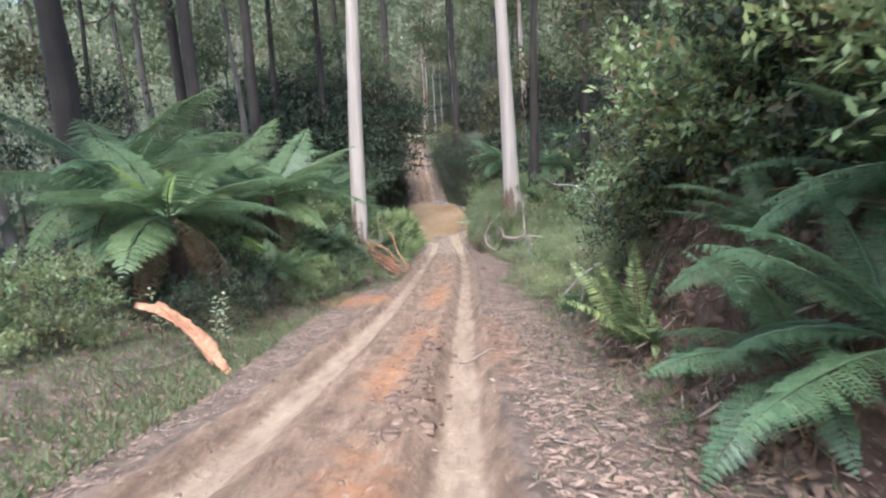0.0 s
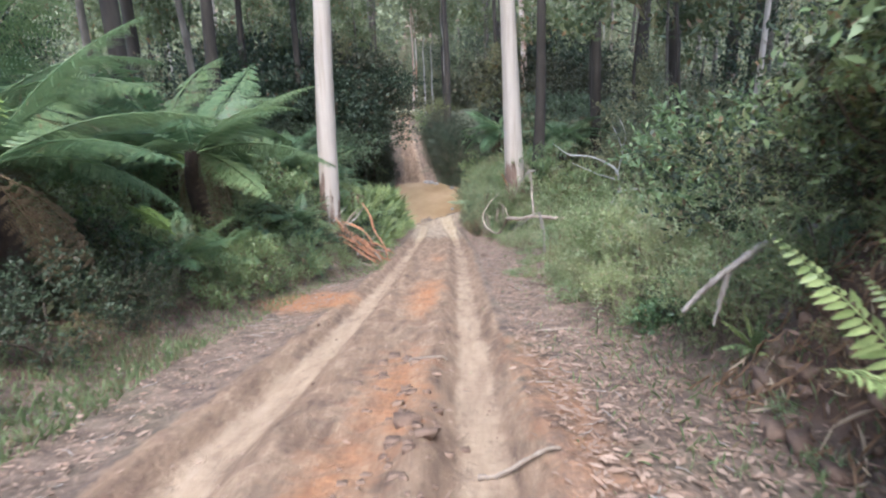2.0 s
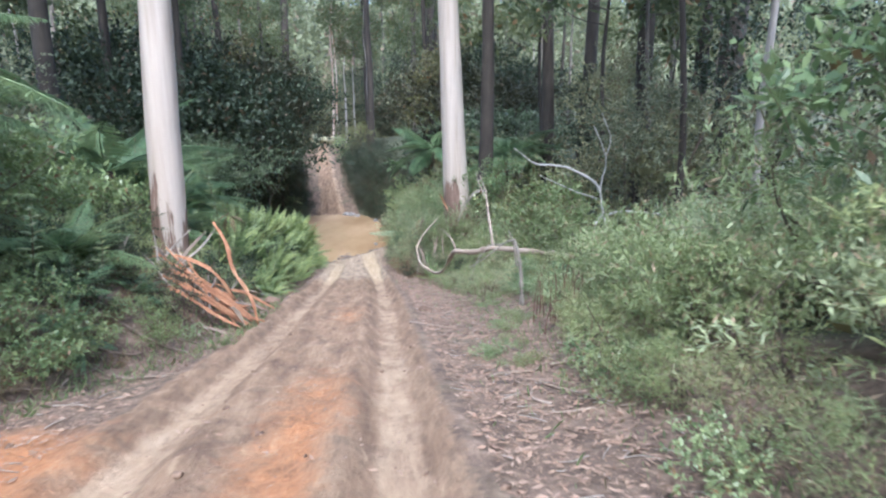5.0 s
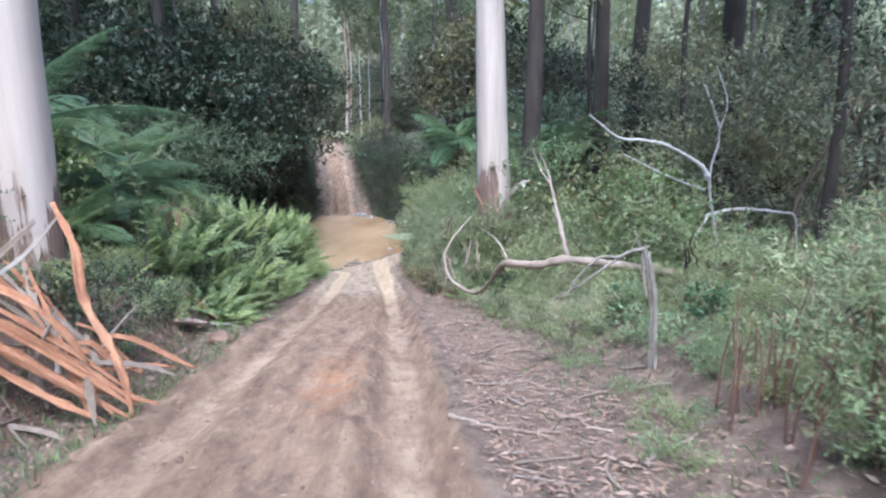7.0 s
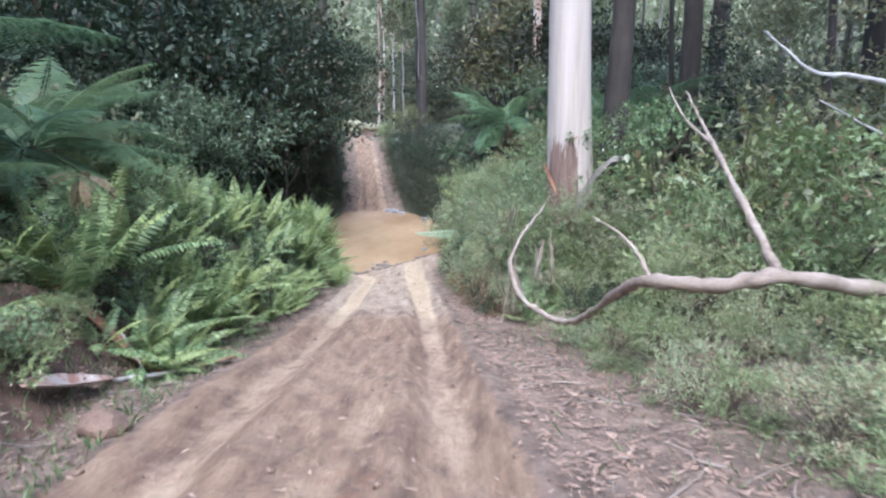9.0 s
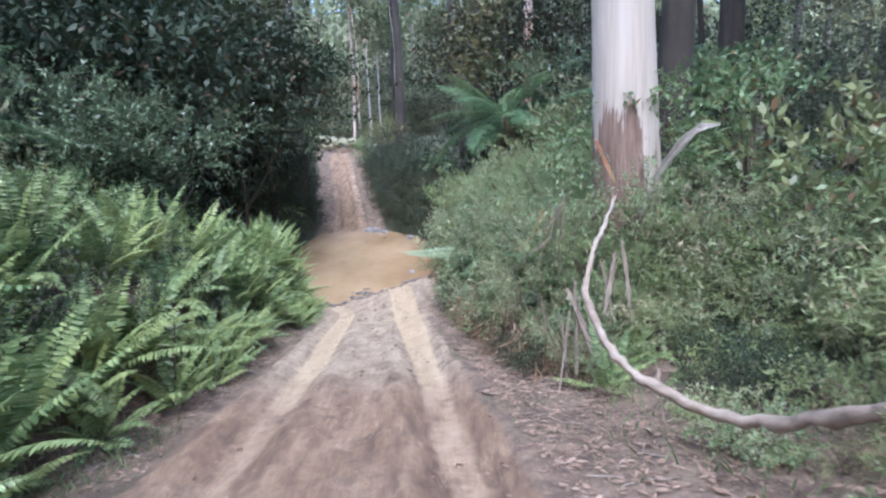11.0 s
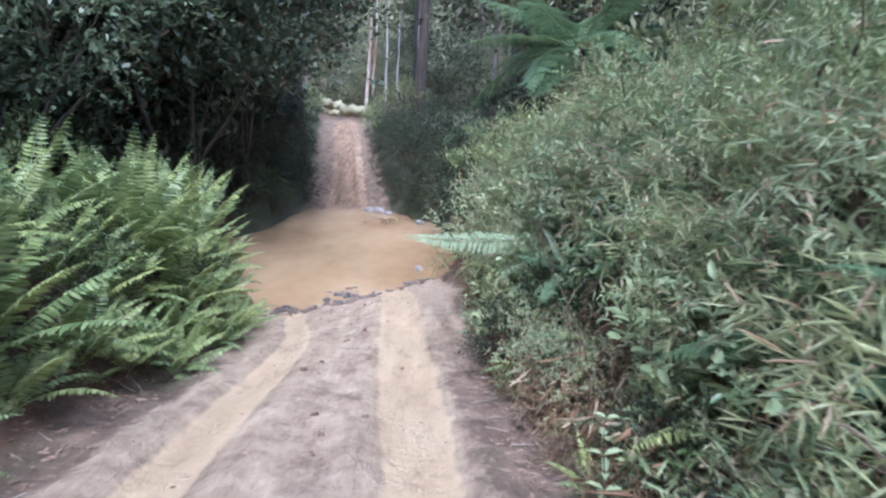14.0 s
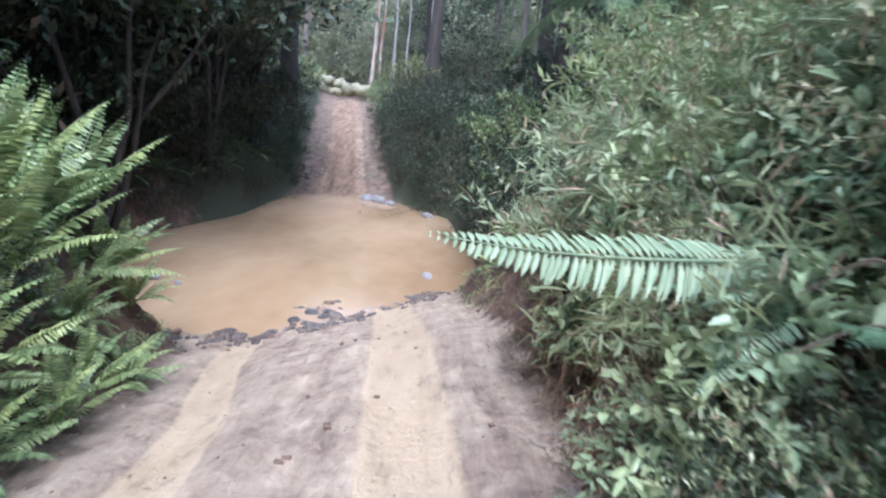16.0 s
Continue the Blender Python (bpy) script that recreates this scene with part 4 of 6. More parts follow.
for x, y, s in ((0.3, 67.5, 0.9), (0.0, 69.5, 0.9), (-0.3, 71.5, 0.9), (-0.7, 73.5, 0.9), (-1.1, 75.5, 0.9), (-1.5, 78, 0.9), (1.5, 66, 1.0), (1.6, 69, 1.1), (1.0, 73.5, 1.1), (-0.5, 66.7, 0.5), (-0.8, 68.3, 0.5), (-1.2, 70.0, 0.5), (-1.6, 72.0, 0.5), (-1.9, 74.0, 0.5), (-2.2, 76.0, 0.5), (-2.5, 78.5, 0.5), (0.4, 65.0, 0.7), (1.0, 63.6, 0.7), (0.2, 66.4, 0.7), (-4.9, 66.4, 0.5), (-5.4, 68.4, 0.5), (-5.8, 70.4, 0.5), (-6.1, 72.6, 0.5), (2.2, 58.5, 1.0), (2.2, 64.0, 0.9), (0.7, 66.6, 0.7), (0.1, 68.4, 0.75), (-0.4, 70.6, 0.8), (-1.0, 72.8, 0.8), (-1.6, 75.2, 0.8), (-2.1, 77.6, 0.75), (-2.5, 80.0, 0.75), (-2.8, 82.4, 0.7), (-3.0, 84.8, 0.6), (-5.2, 67.0, 0.7), (-5.7, 69.2, 0.8), (-6.2, 71.5, 0.85), (-6.6, 74.0, 0.85), (-7.0, 76.5, 0.85), (-7.3, 79.0, 0.8), (-7.6, 81.5, 0.8), (-7.8, 84.0, 0.6), (2.7, 53.6, 0.9), (2.9, 55.8, 1.0), (1.2, 71.5, 1.2), (0.2, 76, 1.2), (-0.8, 80.5, 1.2), (-7.8, 71.5, 1.2), (-8.6, 76, 1.2), (-9.2, 80.5, 1.2)):
    (shade[int(y) % 2] if 58 < y < 79 else mid[int(abs(x) * 10 + y) % 3]).put(at(x, y, s * rng.uniform(0.95, 1.08)))
for k in range(34):
    y = 19.0 + 30.0 * k / 34
    x = float(left_edge(y)) - (3.0 if 33 < y < 49 else 1.5) - 0.6 * rng.random()
    (fine if y < 31 else mid)[k % 3].put(at(x - 1.0, y, rng.uniform(0.6, 0.9)))
    (mid if k % 3 else fine)[k % 3].put(at(x - 2.6 - rng.random(), y + 0.4, rng.uniform(0.9, 1.3)))
for k in range(90):
    y = 9 + 27 * k / 90
    if k % 3 < 2:
        x = float(left_edge(y)) - 0.4 - rng.uniform(0, 1) ** 1.2 * 4.2
        if y < 17.5 and x > -3.9:
            x -= 1.7
        if 25.6 < y < 28.4 and x > -3.6:
            x -= 2.0
    else:
        x = float(front(y)) - 0.05 + rng.uniform(0, 1) * 2.2
    low[k % 2].put(at(x, y, rng.uniform(0.7, 1.15) * (0.5 if x < 0 and 13.5 < y < 20 else 1)))
for k in range(44):
    y = 17.6 + 8.6 * k / 44
    x = float(left_edge(y)) - 0.25 - 1.9 * rng.random() - (0.5 if y < 19 else 0)
    (low[k % 2] if k % 3 else mid[k % 3]).put(at(x, y, rng.uniform(0.9, 1.35) * (1 if k % 3 else 0.45) * (0.4 if y > 23.2 else 0.45 if y < 19.2 else 0.8)))
for k in range(34):
    y = 35 + 14.5 * k / 34
    low[k % 2].put(at(float(left_edge(y)) - 0.25 - 0.35 * rng.random(), y, rng.uniform(0.3, 0.5)))
for x, y, s in ((-3.1, 15.8, 0.6), (-3.4, 34.2, 0.8), (-2.6, 34.0, 0.6)):
    brush[int(y * 10) % 2].put(at(x, y, s))
for k in range(30):
    y = rng.uniform(21, 33)
    low[k % 2].put(at(float(front(y)) - 0.2 - 0.9 * rng.random(), y, rng.uniform(0.2, 0.42)))
for k in range(18):
    x, y = rng.uniform(3.7, 6.0), rng.uniform(22.8, 26.6)
    (low + lance)[k % 4].put(at(x, y, rng.uniform(0.5, 0.9)))
for k in range(26):
    y = 36 + 15 * k / 26
    (low if k % 3 == 0 else brush)[k % 2].put(at(float(front(y)) + rng.uniform(-0.05, 0.5), y, rng.uniform(0.4, 0.7)))
for k in range(30):
    y = 36.7 + 3.1 * k / 30
    x = rng.uniform(2.9 if y > 37.2 else 3.9, 5.8)
    (tangle[k % 3] if k % 3 == 0 else lance[k % 2] if k % 3 == 1 else low[k % 2]).put(at(x, y, rng.uniform(0.6, 0.9)))
    if k % 4 == 0:
        sword_b.put(at(rng.uniform(3.2, 4.8), y - 0.4, rng.uniform(0.5, 0.75)))
for k in range(22):
    y = 28.4 + 5.4 * k / 22
    x = float(left_edge(y)) - 0.45 - 1.9 * rng.random()
    (low[k % 2] if k % 3 else fine[k % 3]).put(at(x, y, rng.uniform(0.6, 1.0) * (1 if k % 3 else 0.55)))
for k in range(16):
    x, y = rng.uniform(3.1, 4.4), rng.uniform(28.2, 32.0)
    (low[k % 2] if k % 2 else tangle[k % 3]).put(at(x, y, rng.uniform(0.35, 0.6)))
# most of these have leaf colour darkened for the shaded bank
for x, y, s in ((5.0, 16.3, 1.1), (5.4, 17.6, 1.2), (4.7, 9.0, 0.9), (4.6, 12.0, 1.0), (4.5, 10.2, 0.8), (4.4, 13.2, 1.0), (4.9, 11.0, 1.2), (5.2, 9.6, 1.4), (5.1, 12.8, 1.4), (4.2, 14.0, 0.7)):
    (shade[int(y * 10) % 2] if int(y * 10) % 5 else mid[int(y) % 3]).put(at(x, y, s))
for k in range(12):
    x, y = rng.uniform(3.3, 4.3), rng.uniform(8.6, 14)
    brush[k % 2].put(at(x, y, rng.uniform(0.4, 0.9)))
for k in range(20):
    y = 34 + 14 * k / 20
    brush[k % 2].put(at(float(left_edge(y)) - 0.2 - 0.7 * rng.random(), y, rng.uniform(0.4, 0.8)))
for x, y, s in ((3.2, 38.3, 1.05), (3.75, 38.1, 1.1), (4.35, 38.3, 1.15), (4.9, 38.0, 1.0), (3.5, 38.6, 1.2), (4.1, 38.5, 1.25)):
    (tangle[int(x * 10) % 3] if int(x * 100) % 2 else fine[int(x * 10) % 3]).put(at(x, y, s * (0.8 if int(x * 100) % 2 == 0 else 1.0)))
for k in range(18):
    x, y = rng.uniform(3.0, 4.6), rng.uniform(30.6, 34.6)
    (low[k % 2] if k % 3 == 0 else tangle[k % 3]).put(at(x, y, rng.uniform(0.35, 0.6)))
for k in range(26):
    y = 21.5 + 8.5 * k / 26
    x = float(left_edge(y)) - 0.15 - 1.3 * rng.random()
    (brush[k % 2] if k % 2 else low[k % 2]).put(at(x, y, rng.uniform(0.35, 0.7)))
for k in range(9):
    fine[k % 3].put(at(6.2 + 2.6 * rng.random(), 30.5 + 0.7 * k, rng.uniform(0.45, 0.6)))
for k in range(30):
    y = 40.2 + 6.0 * k / 30
    x = float(front(y)) + 0.25 + 1.6 * rng.random()
    (brush[k % 2] if k % 4 == 0 else (broad if 42.4 < y < 45 else lance)[k % 2] if k % 4 == 1 else tangle[k % 3]).put(at(x, y, rng.uniform(0.5, 0.8)))
for x, y, s in ((4.3, 11.4, 0.45), (4.3, 10.4, 0.5)):
    sword_b.put(at(x, y, s))
for k in range(10):
    low[k % 2].put(at(3.2 + 1.0 * rng.random(), 9.4 + 0.5 * k, rng.uniform(0.3, 0.5)))
for x, y, s in ((2.7, 41.8, 0.75), (3.2, 42.4, 0.85), (3.8, 42.0, 1.0), (2.6, 43.0, 0.8), (3.4, 43.4, 1.0), (2.9, 44.2, 0.9), (3.9, 44.2, 1.1), (4.5, 43.0, 1.2), (3.1, 45.2, 0.9), (4.0, 45.6, 1.1), (5.0, 44.5, 1.2), (5.5, 43.5, 1.2), (4.8, 46.0, 1.1), (4.6, 42.2, 0.9), (3.6, 41.2, 0.75), (4.2, 41.3, 0.9), (5.2, 42.0, 1.1)):
    (fine if int(y * 10) % 2 else tangle)[int(x * 10) % 3].put(at(x, y, s))
for x, y, s in ((2.35, 42.0, 0.9), (2.5, 42.6, 1.0), (2.2, 42.9, 0.8)):
    broad[int(y * 10) % 2].put(at(x, y, s))
# cover on the steep bank face above the ford
for x, y, s, kind in ((2.5, 41.1, 0.85, broad[0]), (2.45, 40.7, 0.6, lance[1]), (2.35, 41.35, 0.7, broad[1]), (2.65, 40.5, 0.7, tangle[0]), (2.75, 41.0, 0.75, tangle[2]), (2.7, 40.1, 0.65, lance[0]), (2.55, 39.8, 0.75, brush[0]), (2.4, 40.9, 0.8, brush[1]), (2.6, 41.4, 0.7, tangle[1])):
    kind.put(at(x, y, s))
for k in range(16):
    y = 39.5 + 8.5 * k / 16
    brush[k % 2].put(at(float(front(y)) + 0.3 + 0.9 * rng.random(), y, rng.uniform(0.6, 0.9)))
    if k % 4 == 1:
        sword_b.put(at(float(front(y)) + 0.35 + 0.7 * rng.random(), y + 0.2, rng.uniform(0.55, 0.85)))
for k in range(6):
    y = 43.4 + 0.75 * k
    sword.put(at(float(left_edge(y)) - 0.05 - 0.2 * rng.random(), y, rng.uniform(0.62, 0.8), tilt=8))
for k in range(14):
    x, y = 4.9 + 3.2 * rng.random(), 26.6 + 5.0 * k / 14
    (tangle if k % 2 else fine)[k % 3].put(at(x, y, rng.uniform(0.4, 0.55)))
for x, y, s in ((3.3, 16.5, 0.5), (3.7, 15.9, 0.6), (3.9, 17.0, 0.65), (4.3, 15.5, 0.8), (1.95, 44.3, 0.8), (1.75, 46.0, 0.7), (2.2, 46.2, 0.9), (2.6, 38.9, 1.0), (4.3, 29.8, 0.75), (4.2, 11.2, 0.8), (3.3, 10.2, 0.5), (4.9, 28.6, 0.8), (1.9, 42.4, 0.7)):
    broad[int(abs(x) * 10 + y) % 2].put(at(x, y, s))
for x, y, s, dz in ((-6.6, 48.2, 0.95, 0), (-7.6, 45.8, 0.9, 0), (-10.5, 56.0, 1.3, 0), (-7.4, 63.0, 1.1, 0), (-11, 48.5, 1.2, 0), (-8.4, 67.5, 1.0, 0), (-13, 53, 1.4, 0), (-11.5, 62, 1.3, 0), (9.6, 66.0, 1.0, 0), (8.2, 62.5, 1.1, 0), (8.0, 72.5, 0.9, 0), (-10.2, 71, 1.2, 0), (8, 52, 1.2, 0)):
    dark[int(y) % 2].put(at(x, y, s, dz=dz))
# darkened thickets put the gully's shade into leaf colour
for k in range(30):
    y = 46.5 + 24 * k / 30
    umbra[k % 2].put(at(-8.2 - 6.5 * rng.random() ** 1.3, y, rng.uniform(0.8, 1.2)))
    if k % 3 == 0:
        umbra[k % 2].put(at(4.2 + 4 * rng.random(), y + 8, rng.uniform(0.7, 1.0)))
# added roof of crowns to shade the gully and far creek bank
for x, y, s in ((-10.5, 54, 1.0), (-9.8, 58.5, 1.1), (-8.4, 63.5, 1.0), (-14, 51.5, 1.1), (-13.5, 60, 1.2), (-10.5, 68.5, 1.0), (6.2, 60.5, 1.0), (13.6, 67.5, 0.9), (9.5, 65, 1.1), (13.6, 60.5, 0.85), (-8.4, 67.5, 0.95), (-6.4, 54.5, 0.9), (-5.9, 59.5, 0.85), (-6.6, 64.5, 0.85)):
    shade_canopy.put(at(x, y, s))
for k in range(94):
    if k < 44:
        y = 4 + 62 * (k // 2) / 22
        x = rng.uniform(8.2, 20) * (1 if k % 2 else -1)
    elif k < 74:
        x, y = -16 + 22 * (k - 44) / 30 + rng.uniform(-0.7, 0.7), rng.uniform(90.5, 104)
    else:
        y = rng.uniform(70, 130)
        x = rng.uniform(-46, 46)
        if abs(x - float(middle(min(y, 95)))) < 4.6 and y < 92:
            x += 9 if x > float(middle(min(y, 95))) else -9
    thick[k % 3].put(at(x, y, rng.uniform(0.75, 1.3) * (1.3 if y > 104 else 1.0)))


def sapling_thing(name, label, tall, leaf, pairs, material):
    """A thin upright stem with leaves in pairs."""
    ob = tagged(new(name), label, "sapling", "saplings")
    f = np.linspace(0, 1, 9)
    axis = np.stack([0.05 * tall * np.sin(3 * f), 0.03 * tall * np.sin(5 * f), tall * f - 0.05], -1)
    part("stem", mesh_of("stem", *tube(axis, np.linspace(0.012, 0.004, 9), 6), TWIG), ob)
    for k in range(pairs):
        h = 0.3 + 0.7 * k / (pairs - 1)
        p = np.array([np.interp(h, f, axis[:, c]) for c in range(3)])
        a = k * 1.57 + rng.uniform(-0.4, 0.4)
        for s in (0, np.pi):
            way = np.array([[np.cos(a + s), np.sin(a + s), 0.45]])
            part("leaf", mesh_of("leaf", *leaves([p], way, [[0, 0, 1]], leaf * rng.uniform(0.7, 1.1) * (1.15 - 0.5 * h), leaf * 0.36), material), ob)
    return Kind(ob)


small_sapling = sapling_thing("sapling", "thin sapling with paired pale leaves", 1.05, 0.17, 9, LEAF_OLIVE)
tall_sapling = sapling_thing("sapling", "tall thin sapling with sparse pale leaves", 3.4, 0.24, 15, LEAF_WEED)
for x, y, s in ((-2.65, 13.7, 1.0), (-2.9, 13.9, 0.9), (-3.7, 13.6, 0.95), (-4.6, 13.0, 1.0), (-3.2, 24.3, 1.1), (-2.7, 24.9, 0.9), (5.2, 31.3, 1.1), (2.7, 16.7, 0.6), (-1.95, 36.8, 1.2)):
    small_sapling.put(at(x, y, s))
tall_sapling.put(at(-3.05, 31.6, 0.9))
tall_sapling.put(at(-3.9, 38.5, 0.75))
big_leaved = sapling_thing("sapling", "sapling with large pale drooping leaves", 1.35, 0.27, 6, LEAF_PALE)
for x, y, s in ((1.95, 40.65, 1.0), (2.15, 40.35, 0.8), (1.75, 44.3, 0.62), (1.6, 40.2, 0.5)):
    big_leaved.put(at(x, y, s, 60 * y))

reach = tagged(new("sword_fern"), "sword fern with one long frond over the mud", "fern", "ferns beside the track")
reach.matrix_basis = pose(2.1, 44.25, -5.05)
part("frond", LONG_FROND, reach, "", pose(0, 0, 0, 0, 0, 95) @ pose(0, 0, 0.03, -2, -42, 0))
for a, el, sc in ((70, 2, 0.7), (120, -14, 0.75), (85, -30, 0.65), (40, 14, 0.7), (112, 10, 0.6), (-30, 30, 0.6), (215, 20, 0.6)):
    part("frond", PALE_FROND, reach, "", pose(0, 0, 0, 0, 0, a) @ pose(0, 0.03, -0.05, el, 0, 0) @ Matrix.Diagonal((sc, sc, sc, 1)))
tuft = tagged(new("sword_fern"), "upright sword fern beside splintered bark slabs", "fern", "ferns beside the track")
tuft.matrix_basis = at(2.66, 36.25, 1.0, 0)
for a, el, sc in ((10, 84, 0.72), (150, 60, 0.5), (60, 20, 0.5), (240, 55, 0.55), (300, 30, 0.5), (-60, 75, 0.6)):
    part("frond", SWORD[0], tuft, "", pose(0, 0, 0, 0, 0, a) @ pose(0, 0.02, 0, el, 0, 0) @ Matrix.Diagonal((sc, sc, sc, 1)))


def stalks(x, y, n, tall, spread):
    """A stand of bare brown dead stalks."""
    ob = tagged(new("dead_stalks"), "stand of bare reddish-brown dead stalks", "dead stalks", "undergrowth")
    ob.matrix_basis = pose(x, y, gz(x, y))
    for k in range(n):
        px, py = rng.normal(size=2) * spread
        h = tall * rng.uniform(0.5, 1.1)
        z0 = gz(x + px, y + py) - gz(x, y)
        pts = smooth_path([(px, py, z0 - 0.05), (px + rng.uniform(-0.05, 0.05), py, z0 + h * 0.5), (px + rng.uniform(-0.15, 0.15), py + rng.uniform(-0.1, 0.1), z0 + h)], 6)
        part("stalk", mesh_of("stalk", *tube(pts, np.linspace(0.012, 0.004, 6), 5), RED_STALK), ob)


RED_STALK = bark_material("dead_stalk", [(0.3, (0.1, 0.05, 0.035)), (0.7, (0.26, 0.15, 0.1))], 14)
stalks(3.9, 26.0, 17, 1.0, 0.28)
stalks(4.5, 25.4, 11, 0.9, 0.3)
stalks(3.75, 25.1, 12, 0.8, 0.22)
stalks(2.1, 38.6, 12, 0.9, 0.25)

# ---- fuller growth on both sides ----
own = np.random.default_rng(77)
kept = rng.bit_generator.state
pale_broad = [shrub_thing("broadleaf_shrub", "scrambling shrub with pale broad leaves", 0.6, 0.95, 60, 7, 0.12, 0.06, LEAF_PALE, 8, spike=0.1) for _ in range(2)]
pale_fern = fern_thing("sword_fern", [PALE_FROND, BANK_FROND[0], BANK_FROND[1]], 12, (0, 70), "pale green fern scrambling on the bank", dead=(SWORD_DEAD, 2))
rng.bit_generator.state = kept
# darkened under-layer that colours the gaps between fern fronds as shade
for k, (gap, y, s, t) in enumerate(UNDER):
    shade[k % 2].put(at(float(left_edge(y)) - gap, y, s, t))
for k in range(26):
    y = 39.6 + 8.2 * k / 26
    f = float(front(y))
    brush[k % 2].put(at(f + 0.05 + 0.5 * own.random(), y, 0.8 + 0.4 * own.random(), 360 * own.random()))
    if k % 3 == 0:
        pale_broad[k % 2].put(at(f + 0.45 + 0.4 * own.random(), y, 0.8 + 0.4 * own.random(), 360 * own.random(), 0.4 if 42.8 < y < 45.5 else 0.0))
    elif k % 3 == 1:
        pale_fern.put(at(f + 0.5 + 0.5 * own.random(), y, 0.6 + 0.3 * own.random(), 360 * own.random()))
    else:
        wiry[k % 2].put(at(f + 0.6 + 0.5 * own.random(), y, 0.8 + 0.3 * own.random(), 360 * own.random()))
for k in range(14):
    x, y = 3.7 + 1.9 * own.random(), 24.4 + 2.8 * own.random()
    (low[k % 2] if k % 2 else lance[k % 2]).put(at(x, y, 0.5 + 0.35 * own.random(), 360 * own.random()))
for k in range(26):
    x, y = -4.3 - 2.6 * own.random(), 10.0 + 4.6 * own.random()
    (tangle[k % 3] if k % 3 == 0 else low[k % 2] if k % 3 == 1 else lance[k % 2]).put(at(x, y, 0.34 + 0.22 * own.random(), 360 * own.random()))
for k in range(30):
    x, y = 3.95 + 0.9 * own.random(), 6.0 + 8.4 * k / 30
    (mid[k % 3] if k % 4 else shade[k % 2]).put(at(x, y, 0.5 + 0.45 * own.random(), 360 * own.random(), -0.15))
for x, y, s, kind in ((-4.6, 12.6, 0.55, mid[0]), (-5.0, 13.4, 0.6, mid[2]), (-5.3, 12.4, 0.65, mid[1]), (-5.9, 13.8, 0.7, shade[1]), (-2.95, 16.4, 0.55, brush[0]), (-2.75, 15.8, 0.45, brush[1]), (-3.2, 17.0, 0.7, brush[0]), (-3.5, 16.2, 0.8, brush[1]), (-2.7, 17.0, 0.4, brush[1]), (-3.9, 16.6, 0.8, brush[0])):
    kind.put(at(x, y, s, 70 * x))
# darkened shrubs deepen the void under the tree ferns as shade
for k in range(8):
    x, y = -3.3 - 2.2 * own.random(), 15.0 + 3.6 * own.random()
    shade[k % 2].put(at(x, y, 0.42 + 0.25 * own.random(), 360 * own.random()))
for k in range(10):
    x, y = 3.35 + 0.5 * own.random(), 7.6 + 6.2 * k / 10
    brush[k % 2].put(at(x, y, 0.4 + 0.3 * own.random(), 360 * own.random()))
for k in range(30):
    y = 21.5 + 6.6 * k / 30
    x = (5.0 if y < 25.5 else 6.0) + 2.6 * own.random()
    (lance[k % 2] if k % 3 == 0 else fine[k % 3] if k % 3 == 1 else tangle[k % 3]).put(at(x, y, (1.25 if k % 3 else 1.5) * (1 if x > 6.8 else 0.72) + 0.25 * own.random(), 360 * own.random()))
for k in range(22):
    y = 36.9 + 10.5 * k / 22
    x = float(front(y)) + 0.15 + 1.5 * own.random()
    wiry[k % 2].put(at(x, y, 0.6 + 0.55 * own.random(), 360 * own.random()))
droop = fern_thing("dead_fern", [SWORD_DEAD], 9, (-50, 30), "withered brown fern hanging on the bank", category="dead fern")
for k in range(16):
    y = 37.5 + 9.5 * k / 16
    droop.put(at(float(front(y)) + 0.3 + 0.9 * own.random(), y, 0.45 + 0.4 * own.random(), 360 * own.random(), 0.25))
for x, y, s, kind in ((1.95, 45.5, 1.15, lance[0]), (2.0, 46.5, 1.25, tangle[0]), (1.85, 47.4, 1.2, lance[1]), (2.3, 45.9, 1.3, tangle[1]), (2.4, 47.0, 1.3, fine[0]), (2.2, 44.8, 1.05, tangle[2]), (2.35, 43.9, 1.1, lance[0]), (2.6, 44.9, 1.3, lance[1]), (1.8, 46.1, 0.9, pale_broad[0]), (2.1, 45.2, 1.0, pale_broad[1]), (2.5, 44.3, 1.1, pale_broad[0])):
    kind.put(at(x, y, s, 80 * y))
for k in range(40):
    y = 22.2 + 4.8 * k / 40
    x = float(front(y)) + 0.5 + 2.2 * own.random()
    (lance[k % 2] if k % 3 else tangle[k % 3] if k % 2 else fine[k % 3]).put(at(x, y, (0.62 + 0.4 * own.random()) * (1.05 if x > 4.2 else 0.8), 360 * own.random()))
for k in range(34):
    y = 23.6 + 5.6 * own.random()
    x = -2.1 - 2.6 * own.random()
    if x > -2.7 and 26.0 < y < 27.4:
        x -= 0.7
    if k % 3:
        (low if x < -3.4 or y > 27.5 else shade)[k % 2].put(at(x, y, (0.5 if x < -3.4 or y > 27.5 else 0.24) + 0.16 * own.random(), 360 * own.random()))
    elif y > 27.6 or x < -3.6:
        shade[k % 2].put(at(x, y, 0.4 + 0.2 * own.random(), 360 * own.random()))
for x, y, s in ((-3.0, 24.5, 0.55), (-3.5, 25.2, 0.7), (-2.7, 23.7, 0.5), (-2.55, 25.5, 0.4), (4.15, 14.6, 0.45)):
    bank_fern.put(at(x, y, s, 90 * y))
